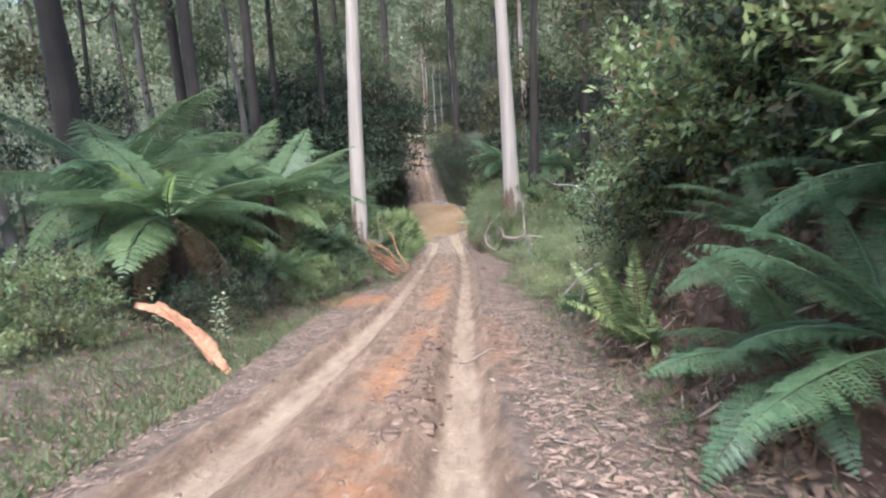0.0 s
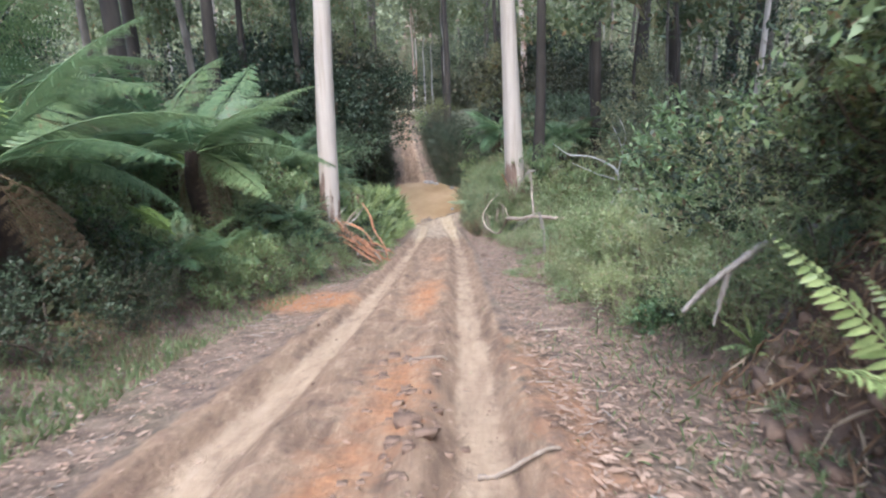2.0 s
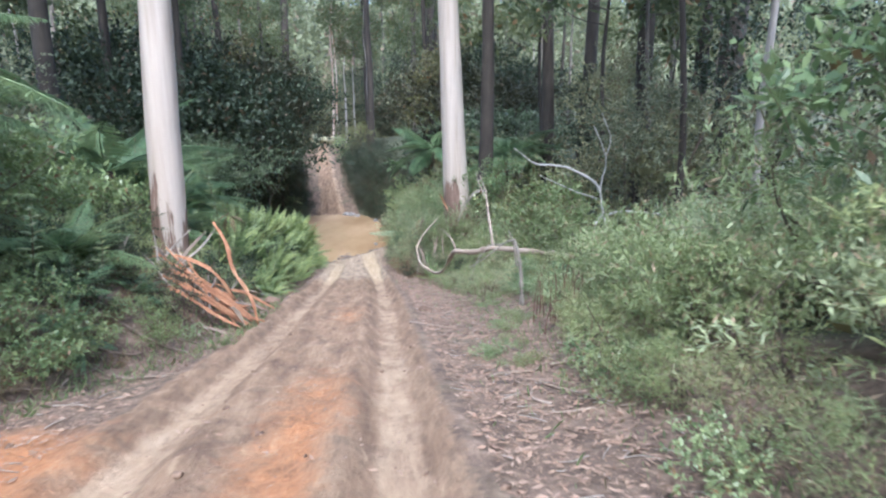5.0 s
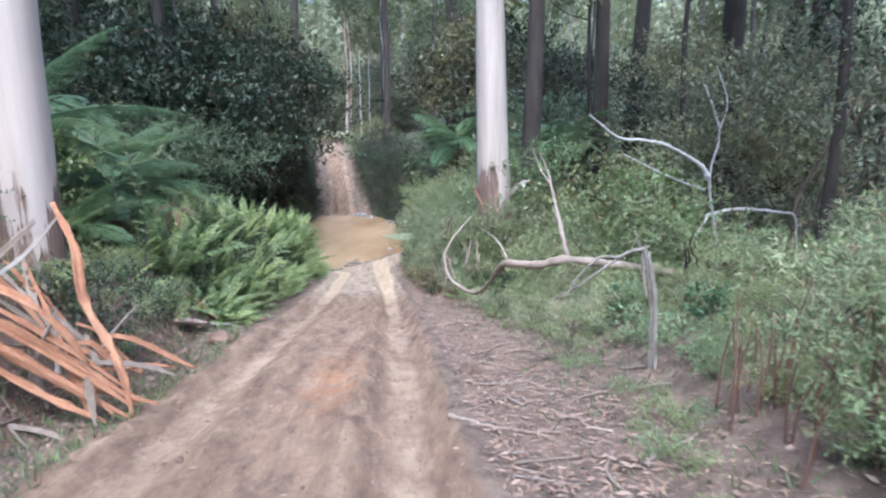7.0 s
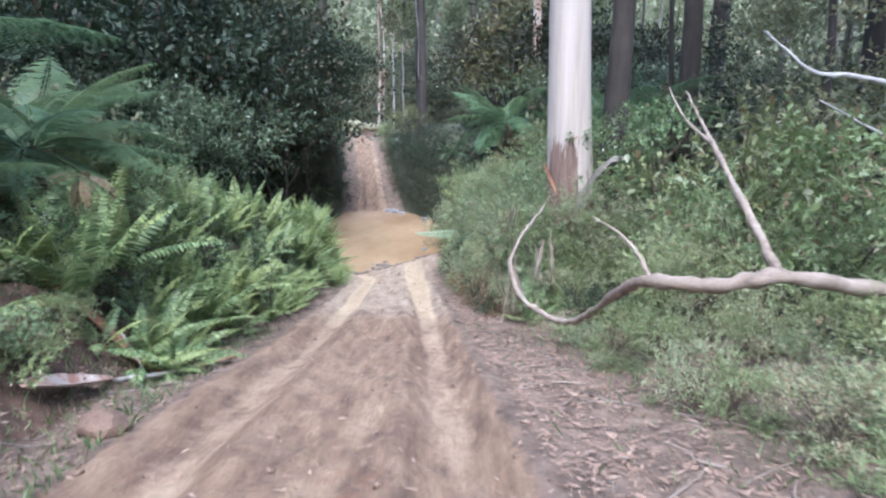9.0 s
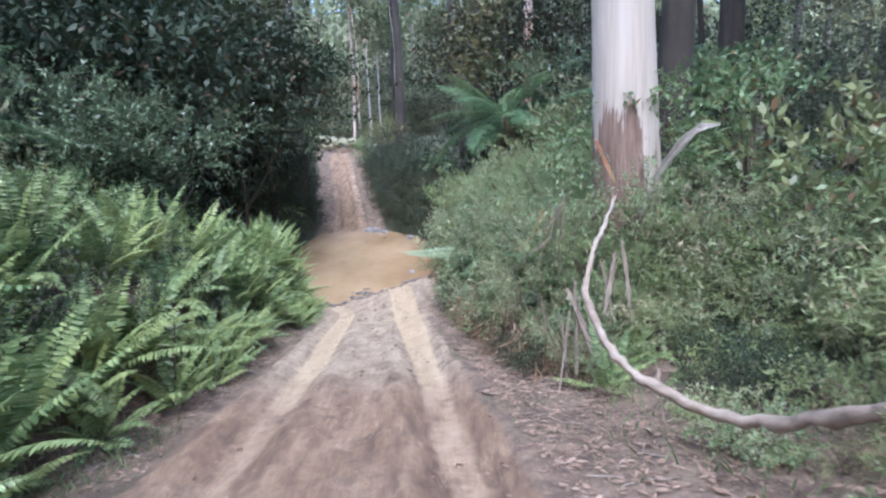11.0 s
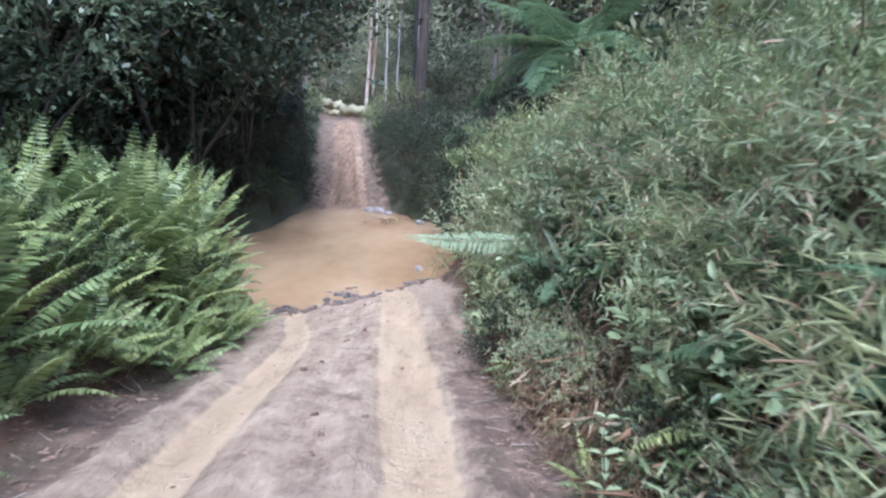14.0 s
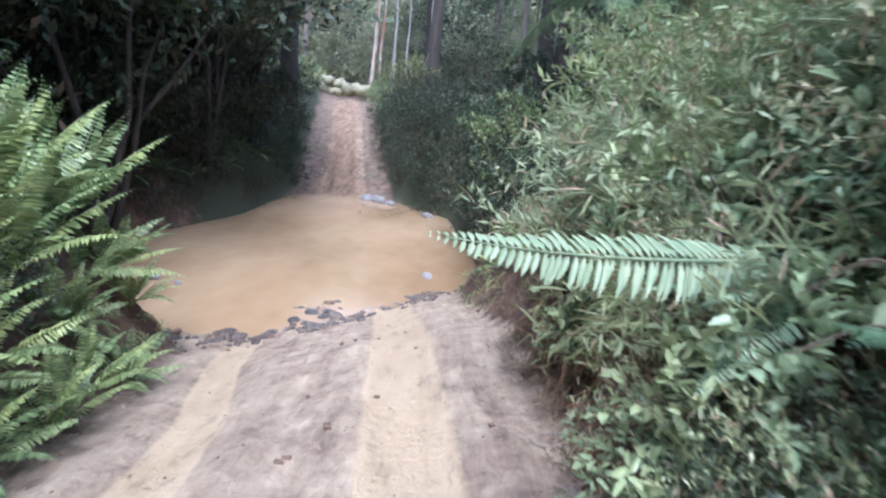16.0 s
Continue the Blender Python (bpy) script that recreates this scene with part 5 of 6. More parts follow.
for x, y, s, kind in ((3.7, 14.2, 0.6, fine[0]), (4.05, 13.6, 0.6, fine[1]), (4.35, 12.9, 0.6, tangle[0]), (3.5, 15.0, 0.5, fine[2]), (3.75, 13.3, 0.38, fine[0]), (4.0, 12.5, 0.4, broad[0]), (4.25, 11.3, 0.45, broad[1]), (3.75, 12.7, 0.3, broad[1]), (2.95, 10.2, 0.35, low[0]), (3.0, 9.5, 0.4, low[1]), (3.1, 12.7, 0.3, low[0]), (3.2, 13.4, 0.35, low[1]), (3.6, 11.2, 0.5, droop), (3.8, 10.7, 0.55, droop), (3.65, 12.4, 0.5, droop), (3.45, 10.9, 0.5, brush[0]), (3.5, 12.1, 0.5, brush[1]), (3.75, 11.6, 0.6, brush[0]), (3.3, 10.4, 0.4, brush[1]), (-3.1, 33.2, 0.6, brush[0]), (-2.9, 31.9, 0.5, brush[1]), (-3.1, 30.9, 0.6, low[1])):
    kind.put(at(x, y, s, 140 * y))
droop.put(at(-3.1, 33.4, 0.8, 30, 1.5))
for x, y, s in ((2.7, 39.4, 0.7), (2.75, 41.9, 0.85), (2.2, 43.2, 0.7), (2.5, 44.8, 0.8)):
    pale_fern.put(at(x, y, s, 90 * y, 0.45))
for x, y, s in ((-3.9, 26.6, 0.6), (-3.4, 25.4, 0.5), (-4.6, 27.6, 0.75)):
    low_fern.put(at(x, y, s, 90 * x))
for x, y, s, kind in ((2.1, 40.15, 0.6, broad[0]), (1.7, 44.2, 0.85, pale_broad[1]), (1.45, 44.3, 0.55, pale_broad[0]), (1.95, 44.05, 0.9, pale_broad[1])):
    kind.put(at(x, y, s, 100 * x, 0.3 if y > 44 else 0.0))
# small darkened shrubs fill low gaps of the right bank as shade
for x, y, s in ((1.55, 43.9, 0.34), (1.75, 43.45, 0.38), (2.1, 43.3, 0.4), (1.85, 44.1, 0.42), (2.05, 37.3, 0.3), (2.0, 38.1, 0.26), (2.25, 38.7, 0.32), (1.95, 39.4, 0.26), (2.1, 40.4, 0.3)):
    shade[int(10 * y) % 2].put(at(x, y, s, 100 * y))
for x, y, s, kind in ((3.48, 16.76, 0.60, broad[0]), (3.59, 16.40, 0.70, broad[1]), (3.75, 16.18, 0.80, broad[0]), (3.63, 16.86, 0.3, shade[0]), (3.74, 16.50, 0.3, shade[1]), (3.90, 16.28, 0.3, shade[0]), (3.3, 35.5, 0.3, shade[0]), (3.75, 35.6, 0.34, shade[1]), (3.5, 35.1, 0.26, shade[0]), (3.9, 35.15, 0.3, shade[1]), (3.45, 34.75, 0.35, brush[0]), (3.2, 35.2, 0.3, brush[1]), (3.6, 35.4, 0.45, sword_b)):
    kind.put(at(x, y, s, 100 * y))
# one more added crown to darken the near end of the gully
shade_canopy.put(at(-8.4, 50.4, 1.0, 40))
for k in range(26):
    y = 36.9 + 11.5 * k / 26
    x = float(front(y)) + 0.1 + 0.7 * own.random()
    (lance[k % 2] if k % 2 and not 40.8 < y < 44.8 else droop if k % 3 == 1 else brush[k % 2]).put(at(x, y, 0.55 + 0.4 * own.random(), 360 * own.random()))
    if k % 3 == 0:
        sword_b.put(at(x + 0.5, y, 0.5 + 0.3 * own.random(), 360 * own.random()))

# ---- trees ----
gum_a = tree_thing("gum_tree", "tall pale smooth-barked gum tree", 24, 0.335, GUM_SMOOTH, 7, 20, 0.62, 11, slope=(0.05, 0), crown_r=3.2, group="pale gums beside the track", foot=1.12)
gum_b = tree_thing("gum_tree", "tall cream gum tree with brown fibrous foot", 26, 0.47, GUM, 7, 20, 0.62, 12, slope=(-0.04, 0), crown_r=3.4, group="pale gums beside the track", foot=1.3)
gum_a.put(pose(-3.28, 29.2, gz(-3.28, 29.2)))
gum_b.put(pose(4.02, 39.3, gz(4.02, 39.3) - 0.1))
# crowns thickened high overhead to hold sky light off the undergrowth
kinds = [
    tree_thing("forest_tree", "dark-barked tall straight forest tree", 18, 0.2, DARK_BARK, 6, 42, 0.6, 21, crown_r=3.8, leaf=0.44),
    tree_thing("forest_tree", "slender dark forest tree", 15, 0.12, DARK_BARK, 6, 44, 0.5, 22, lean=1.0, crown_r=3.4, leaf=0.46),
    tree_thing("forest_tree", "tall grey-barked forest tree", 20, 0.24, GREY_BARK, 6, 42, 0.62, 23, crown_r=3.8, leaf=0.44),
    tree_thing("forest_tree", "slender grey forest tree", 16, 0.1, GREY_BARK, 5, 44, 0.5, 24, lean=1.2, crown_r=3.2, leaf=0.46),
    tree_thing("forest_tree", "slim pale smooth-barked gum tree", 20, 0.14, PALE_BARK, 5, 44, 0.65, 25, lean=0.8, crown_r=3.4, leaf=0.46),
]
kept = rng.bit_generator.state
kinds.append(tree_thing("peeling_gum_tree", "gum tree shedding rust-orange bark from a white trunk", 22, 0.33, PEELING, 5, 44, 0.65, 26, lean=0.5, crown_r=3.2, leaf=0.46, foot=1.2))
slim_peeling = tree_thing("peeling_gum_tree", "slender gum tree with hanging rust-red bark", 20, 0.15, PEELING, 4, 30, 0.65, 28, lean=0.6, crown_r=2.6, leaf=0.46, foot=1.2)
for x, y, s, t in ((-4.05, 87.0, 1.0, 0), (-3.55, 90.5, 0.8, 120)):
    slim_peeling.put(at(x, y, s, t))
rng.bit_generator.state = kept
tree_thing("forest_tree", "dark-barked straight tree with a sparse crown", 24, 0.3, DARK_BARK, 5, 10, 0.75, 27, crown_r=2.4).put(at(5.3, 40.9, 1.0, 30))
for x, y, s, k in ((17.2, 46, 1.9, 0), (19.4, 47.5, 1.7, 0), (6.9, 14.2, 1.1, 0), (6.85, 60.2, 1.0, 5), (0.33, 80.0, 1.0, 0), (0.2, 88, 0.9, 0), (-6.9, 74, 1.1, 0), (-9, 88, 1.0, 2), (-11.3, 41.5, 1.0, 0), (-9.2, 16.5, 1.0, 3), (-11.5, 24, 1.1, 0), (-12.5, 21, 0.9, 4), (9.5, 33, 1.0, 1), (11, 38, 1.0, 3), (12.5, 42, 1.0, 0), (9.8, 47, 0.9, 0)):
    kinds[k].put(at(x, y, s))
for k in range(84):
    if k < 30:
        y = 2 + 64 * (k // 2) / 15
        x = rng.uniform(8.5, 24) * (1 if k % 2 else -1)
    else:
        y = rng.uniform(72, 150)
        x = rng.uniform(-48, 48)
        if abs(x - float(middle(min(y, 95)))) < 3.5:
            x += 8
    kinds[(0, 1, 2, 3, 0, 1, 3, 2, 4)[k % 9]].put(at(x, y, rng.uniform(0.75, 1.3)))
# added trees; their crowns keep sky light off the gully and banks
for k, (x, y, s) in enumerate(((-9.4, 50.6, 0.8), (-9.5, 53.0, 0.75), (-7.9, 56.5, 0.7), (-9.2, 60.5, 0.8), (-7.2, 65.0, 0.7), (-12.5, 57.5, 0.85), (-12.8, 50.5, 0.8), (-12.2, 64.5, 0.85), (5.4, 57.0, 0.75), (5.0, 63.5, 0.7), (4.4, 70.0, 0.75), (-9.0, 72.5, 0.8), (7.6, 9.2, 0.8), (7.2, 12.0, 0.7), (-9.8, 11.0, 0.9), (-9.0, 28.5, 0.8), (-9.6, 35.0, 0.85))):
    kinds[(0, 2, 1)[k % 3]].put(at(x, y, s, 57.0 * k))
for k in range(24):
    y = -8 + 100 * (k // 2) / 12 + rng.uniform(-2, 2)
    x = rng.uniform(20, 34) * (1 if k % 2 else -1)
    thick[k % 3].put(at(x, y, rng.uniform(1.0, 1.5)))
for x, y, s in ((-5, 3.5, 0.9), (-6.5, 6.5, 1.0), (-4.6, 8.3, 0.6), (5.5, 4.5, 1.0), (4.8, 1.5, 1.1), (-5.2, 0, 1.0), (6, -2, 1.2), (-6, -4, 1.2), (-7.5, 9.5, 0.9), (-8.0, 12.5, 1.0), (-6.6, 10.8, 0.8)):
    mid[int(abs(x) * 10) % 3].put(at(x, y, s))
# two bleached dead poles beyond the far ramp
pole = tree_thing("dead_pole_tree", "bleached white dead tree pole", 9, 0.13, PALE_BARK, 0, 0, 0.9, 31, lean=0.3, category="dead tree", group="dead poles")
pole.put(at(-2.65, 89.2, 1.1, 0))
pole.put(at(-1.65, 89.6, 0.85, 90))


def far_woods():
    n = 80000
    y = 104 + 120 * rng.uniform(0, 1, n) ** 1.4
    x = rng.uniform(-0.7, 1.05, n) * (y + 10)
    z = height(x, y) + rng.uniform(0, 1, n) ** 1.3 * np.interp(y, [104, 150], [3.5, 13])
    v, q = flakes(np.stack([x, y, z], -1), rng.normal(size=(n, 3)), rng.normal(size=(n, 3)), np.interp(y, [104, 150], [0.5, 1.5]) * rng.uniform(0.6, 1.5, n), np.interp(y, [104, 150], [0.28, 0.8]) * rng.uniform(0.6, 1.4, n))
    # haze over the distance is carried by the leaf colour
    tagged(new("far_woods", mesh_of("far_woods", v, q, LEAF_HAZY)), "distant grey-green woods on the hillside, paled as by haze", "woods", kind="stuff")


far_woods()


# ---- fallen wood ----
def branch_thing(name, label, lines, material, category="branch", group="fallen wood", part_name="limb"):
    """A dead branch: the first line is its main stem, the others its side limbs. Each line: points, first and last radius."""
    c = np.mean([p for p in lines[0][0]], axis=0)
    ob = tagged(new(name), label, category, group)
    ob.matrix_basis = pose(*c)
    for k, (pts, r0, r1) in enumerate(lines):
        n = 6 * len(pts)
        p = smooth_path(np.array(pts) - c, n)
        p[1:-1] += rng.normal(size=(n - 2, 3)) * max(r0, r1) * (0.11 if r0 < 0.15 else 0.3)
        part("stem" if k == 0 else part_name, mesh_of(name, *tube(p, np.linspace(r0, r1, n) * (1 + 0.15 * rng.normal(size=n).clip(-1.5, 1.5)), 8, 0.14), material), ob)
    return ob


def ribbon(points, width, face, thick=0.008, curl=0.6):
    """A curled strip of bark along the points, with thickness."""
    n = 5 * len(points)
    p = smooth_path(points, n)
    t = unit(np.gradient(p, axis=0))
    side = unit(np.cross(t, np.asarray(face, float) + 0.25 * np.sin(np.linspace(0, 3, n))[:, None]))
    up = np.cross(side, t)
    w = width / 2 * (0.15 + 0.85 * np.sin(np.linspace(0.2, np.pi - 0.05, n)) ** 0.8) * (1 + 0.16 * rng.normal(size=n))
    rows = [p + side * (w * f)[:, None] + up * (w * (curl * f * f) + s)[:, None] for s in (0, -thick) for f in (-1, -0.35, 0.35, 1)]
    order = [0, 1, 2, 3, 7, 6, 5, 4]
    v = np.stack([rows[k] for k in order], 1).reshape(-1, 3)
    i, j = np.meshgrid(np.arange(n - 1), np.arange(8), indexing="ij")
    k = (j + 1) % 8
    q = np.stack([i * 8 + j, i * 8 + k, (i + 1) * 8 + k, (i + 1) * 8 + j], -1).reshape(-1, 4)
    e = (n - 1) * 8
    caps = [(0, 7, 6, 1), (1, 6, 5, 2), (2, 5, 4, 3), (e, e + 1, e + 6, e + 7), (e + 1, e + 2, e + 5, e + 6), (e + 2, e + 3, e + 4, e + 5)]
    return v, np.concatenate([q, np.array(caps)])


def bark_strip(points, width, face, label="rust-orange strip of shed gum bark", material=None, group="shed bark"):
    c = np.mean(points, axis=0)
    ob = new("bark_strip", mesh_of("bark_strip", *ribbon(np.array(points) - c, width, face), material or RUST_BARK))
    ob.matrix_basis = pose(*c)
    return tagged(ob, label, "bark strip", group)


branch_thing("fallen_log", "long bare fallen branch with upright side limbs", [
    ([(3.02, 37.1, -3.07), (2.6, 36.25, -3.27), (2.32, 35.75, -3.5), (2.17, 35.35, -3.74), (2.2, 34.9, -4.0), (2.37, 34.5, -4.15), (2.67, 33.9, -4.16), (2.83, 33.2, -3.8), (2.88, 32.4, -3.3), (2.95, 31.75, -2.98), (3.3, 31.35, -2.92), (3.8, 31.15, -2.78), (4.7, 31.4, -2.95), (5.8, 31.8, -3.2), (7.0, 32.3, -3.6), (8.2, 32.9, -4.1)], 0.016, 0.085),
    ([(3.83, 31.15, -2.78), (3.88, 32.0, -2.25), (3.94, 32.8, -1.78), (3.97, 33.15, -1.58), (3.84, 33.4, -1.2)], 0.042, 0.012),
    ([(3.94, 32.8, -1.78), (3.86, 33.4, -1.5), (3.8, 33.8, -1.14)], 0.022, 0.008),
    ([(2.95, 31.7, -2.96), (2.9, 31.9, -2.78), (2.8, 32.2, -2.62), (2.6, 32.5, -2.5)], 0.026, 0.008),
    ([(2.44, 34.5, -4.05), (2.42, 34.4, -4.2), (2.42, 34.3, -4.4)], 0.012, 0.005),
], LOG_BARK, "fallen log")
branch_thing("dead_sapling", "thin bleached dead sapling with snapped hanging top", [
    ([(8.02, 33.98, -5.02), (7.96, 33.98, -3.39), (7.64, 33.98, -1.86), (7.74, 33.98, -0.81), (7.32, 33.98, 0.12)], 0.047, 0.014),
    ([(7.62, 33.98, -1.81), (7.44, 33.98, -1.54), (7.11, 33.98, -1.34), (6.62, 33.92, -1.10), (6.18, 33.86, -1.00), (5.56, 33.86, -0.93), (4.93, 33.86, -0.48)], 0.054, 0.017),
    ([(7.55, 33.98, -2.04), (6.73, 33.92, -1.75), (5.71, 33.86, -1.28)], 0.030, 0.011),
    ([(7.74, 33.98, -0.81), (7.85, 33.98, -0.23), (7.55, 33.98, 0.48)], 0.019, 0.008),
    ([(7.67, 33.98, -2.57), (8.37, 33.98, -2.45), (9.31, 33.98, -2.54), (9.66, 33.98, -2.68), (9.78, 33.98, -3.62), (9.89, 33.98, -5.26)], 0.041, 0.017),
    ([(7.67, 33.98, -2.57), (7.32, 33.86, -3.15), (7.09, 33.75, -3.74)], 0.041, 0.017),
], BLEACHED, "dead sapling")
for dx, dz, w in ((0.0, 0.0, 0.05), (0.12, -0.08, 0.04), (0.25, 0.05, 0.05), (0.1, 0.12, 0.03)):
    bark_strip([(7.9 + 1.17 * dx, 33.9, -3.74 + dz), (8.25 + 1.17 * dx, 33.8, -3.45 + dz), (8.6 + 1.17 * dx, 33.8, -3.68 + dz), (8.43 + 1.17 * dx, 33.7, -3.97 + dz)], w * 1.17, (0.2, -1, 0.3))
branch_thing("split_stub", "broken upright splintered stub", [
    ([(3.72, 27.6, -3.2), (3.66, 27.6, -2.4), (3.54, 27.6, -1.75)], 0.034, 0.016),
    ([(3.6, 27.62, -2.3), (3.52, 27.62, -1.85), (3.42, 27.62, -1.58)], 0.02, 0.006),
    ([(3.53, 27.6, -1.78), (3.35, 27.65, -1.85), (3.0, 27.75, -2.15), (2.7, 27.8, -2.35)], 0.022, 0.006),
    ([(3.3, 27.66, -1.88), (3.1, 27.7, -1.9), (2.85, 27.75, -2.2), (2.72, 27.8, -2.6)], 0.014, 0.005),
], PALE_WOOD, "stump")
bark_strip([(3.56, 27.55, -1.8), (3.66, 27.54, -2.3), (3.7, 27.53, -2.9), (3.74, 27.5, -3.25)], 0.05, (0.1, -1, 0), "long orange-white splinter of the broken stub", PALE_WOOD)
for k in range(11):
    y = 36.6 + 9.6 * k / 11
    x = float(front(y)) + 0.2 + 0.6 * rng.random()
    z = gz(x, y)
    lean = rng.uniform(-0.8, 0.3)
    main = [(x, y, z - 0.05), (x + 0.25 * lean, y + rng.uniform(-0.15, 0.15), z + 0.5), (x + 0.7 * lean, y + rng.uniform(-0.2, 0.2), z + rng.uniform(0.8, 1.2))]
    limbs = [(main, 0.011, 0.004)]
    for s in range(3):
        f = 0.35 + 0.2 * s
        px, py, pz = x + 0.6 * lean * f, y, z + f
        w = rng.uniform(-0.5, 0.5, 2)
        limbs.append(([(px, py, pz - 0.1), (px + 0.4 * w[0], py + 0.3 * w[1], pz + 0.15), (px + w[0], py + 0.6 * w[1], pz + rng.uniform(-0.1, 0.35))], 0.007, 0.003))
    branch_thing("dead_twig_bush", "bare brown dead twigs among the shrubs", limbs, (TWIG, SLAB_BARK)[k % 2], "dead twigs")
branch_thing("broken_branch", "snapped dead branch with pale splintered end", [
    ([(2.8, 14.3, 0.62), (2.95, 14.3, 0.8), (3.12, 14.25, 1.0), (3.6, 14.6, 1.1), (4.25, 15.1, 1.07), (4.9, 15.4, 1.2), (5.4, 15.6, 0.9)], 0.018, 0.05),
    ([(3.12, 14.25, 0.98), (3.1, 14.28, 0.75), (3.07, 14.3, 0.5)], 0.028, 0.01),
    ([(3.9, 14.8, 1.08), (3.85, 14.6, 0.85), (3.95, 14.4, 0.7)], 0.014, 0.005),
], PALE_WOOD)
for pts, r0, m in (
    ([(2.55, 38.2, -3.26), (2.39, 38.2, -4.06), (2.21, 38.2, -4.49), (1.9, 38.2, -4.77)], 0.009, TWIG),
    ([(2.44, 38.2, -3.33), (2.3, 38.2, -3.66), (2.05, 38.2, -3.9)], 0.009, RUST_BARK),
    ([(2.74, 42.4, -4.07), (2.39, 42.4, -3.94), (1.95, 42.4, -3.83)], 0.018, SLAB_BARK),
    ([(2.33, 42.2, -4.56), (2.1, 42.2, -4.42), (1.93, 42.2, -4.25)], 0.016, SLAB_BARK),
    ([(2.43, 42.0, -4.15), (2.3, 42.0, -4.2), (2.14, 42.0, -4.23)], 0.014, TWIG),
):
    branch_thing("dead_stick", "bare dead stick leaning on the bank", [(pts, r0, 0.4 * r0)], m, "stick")
branch_thing("verge_stick", "thin pale stick lying in the verge grass", [([(-3.15, 11.5, gz(-3.15, 11.5) + 0.05), (-3.06, 12.3, gz(-3.06, 12.3) + 0.06), (-2.9, 13.2, gz(-2.9, 13.2) + 0.1)], 0.01, 0.007)], PALE_WOOD, "stick")
branch_thing("verge_branch", "long bare stick lying on the dirt below the ferns", [
    ([(-2.12, 31.7, gz(-2.12, 31.7) + 0.08), (-1.9, 32.6, gz(-1.9, 32.6) + 0.06), (-1.6, 33.5, gz(-1.6, 33.5) + 0.05)], 0.03, 0.016),
    ([(-2.5, 32.7, gz(-2.5, 32.7) + 0.25), (-2.25, 32.5, gz(-2.25, 32.5) + 0.15), (-2.1, 32.3, gz(-2.1, 32.3) + 0.04)], 0.018, 0.01),
], PALE_WOOD, "stick")
bark_strip([(-2.3, 30.8, gz(-2.3, 30.8) + 0.1), (-2.22, 31.2, gz(-2.22, 31.2) + 0.12), (-2.12, 31.75, gz(-2.12, 31.75) + 0.1)], 0.2, (0.2, -0.3, 1), "flat pale curl of shed bark on the dirt", PEELING)
branch_thing("mossy_log", "pale mossy fallen log across the far bank", [
    ([(-10.4, 87.6, -0.6), (-9.0, 87.2, -1.4), (-7.4, 87, -2.4), (-5.5, 87, -2.8), (-3.0, 87, -2.9)], 0.32, 0.42),
    ([(-8.8, 87.4, -2.2), (-7.2, 87.1, -2.9), (-5.6, 87.0, -3.3)], 0.24, 0.32),
], MOSS_LOG, "fallen log")


bark_strip([(-3.85, 13.35, 1.05), (-3.3, 13.1, 1.0), (-2.75, 12.8, 0.79), (-2.3, 12.4, 0.58), (-1.95, 12.05, 0.44)], 0.2, (0.4, -0.8, 0.6), "long curled orange bark strip on the grass")
bark_strip([(-3.5, 13.35, 1.1), (-3.1, 13.0, 0.96), (-2.7, 12.7, 0.74), (-2.3, 12.3, 0.52)], 0.12, (0.5, -0.7, 0.5))
for k in range(32):
    a = rng.random()
    x0, y0 = -3.4 + 1.9 * a + rng.uniform(-0.25, 0.2), 28.4 - 1.3 * a + rng.uniform(-0.5, 0.4)
    ln, way = rng.uniform(0.3, 1.0), radians(rng.uniform(-70, 40))
    x1, y1 = min(x0 + ln * math.cos(way), -1.05), y0 + ln * math.sin(way) * 0.8
    z0, z1 = gz(x0, y0) + rng.uniform(0.15, 0.6), gz(x1, y1) + rng.uniform(0.03, 0.3)
    p0, p1 = np.array([x0, y0, z0]), np.array([x1, y1, z1])
    bark_strip([p0, p0 * 0.65 + p1 * 0.35 + [0, 0, rng.uniform(0, 0.1)], p0 * 0.3 + p1 * 0.7 + [0, 0, rng.uniform(0, 0.08)], p1], rng.uniform(0.03, 0.085), (rng.uniform(-0.3, 0.6), -0.6, 0.9), "broken strip of shed gum bark in a heap", (RUST_BARK, SLAB_BARK, RUST_BARK, TWIG)[k % 4])
bark_strip([(-1.85, 27.2, -1.2), (-1.62, 27.0, -1.55), (-1.5, 26.8, -1.95), (-1.2, 26.6, -2.4), (-1.08, 26.5, -2.85)], 0.085, (0.6, -0.8, 0.2))
for dx, dy, dz, w in ((0, 0, 0, 0.09), (0.1, 0.06, 0.09, 0.075), (-0.02, -0.1, -0.1, 0.07), (0.2, 0.12, 0.02, 0.06), (0.06, 0.2, 0.16, 0.05), (0.24, -0.05, -0.1, 0.05)):
    bark_strip([(-2.55 + dx, 26.55 + dy, -1.95 + dz), (-2.2 + dx, 26.62 + dy, -2.2 + dz), (-1.74 + dx, 26.72 + dy, -2.62 + dz), (-1.3 + dx * 0.6, 26.8 + dy, -2.98 + dz * 0.5)], w, (0.3, -0.8, 0.6), "long orange-brown slab of shed bark in a heap")
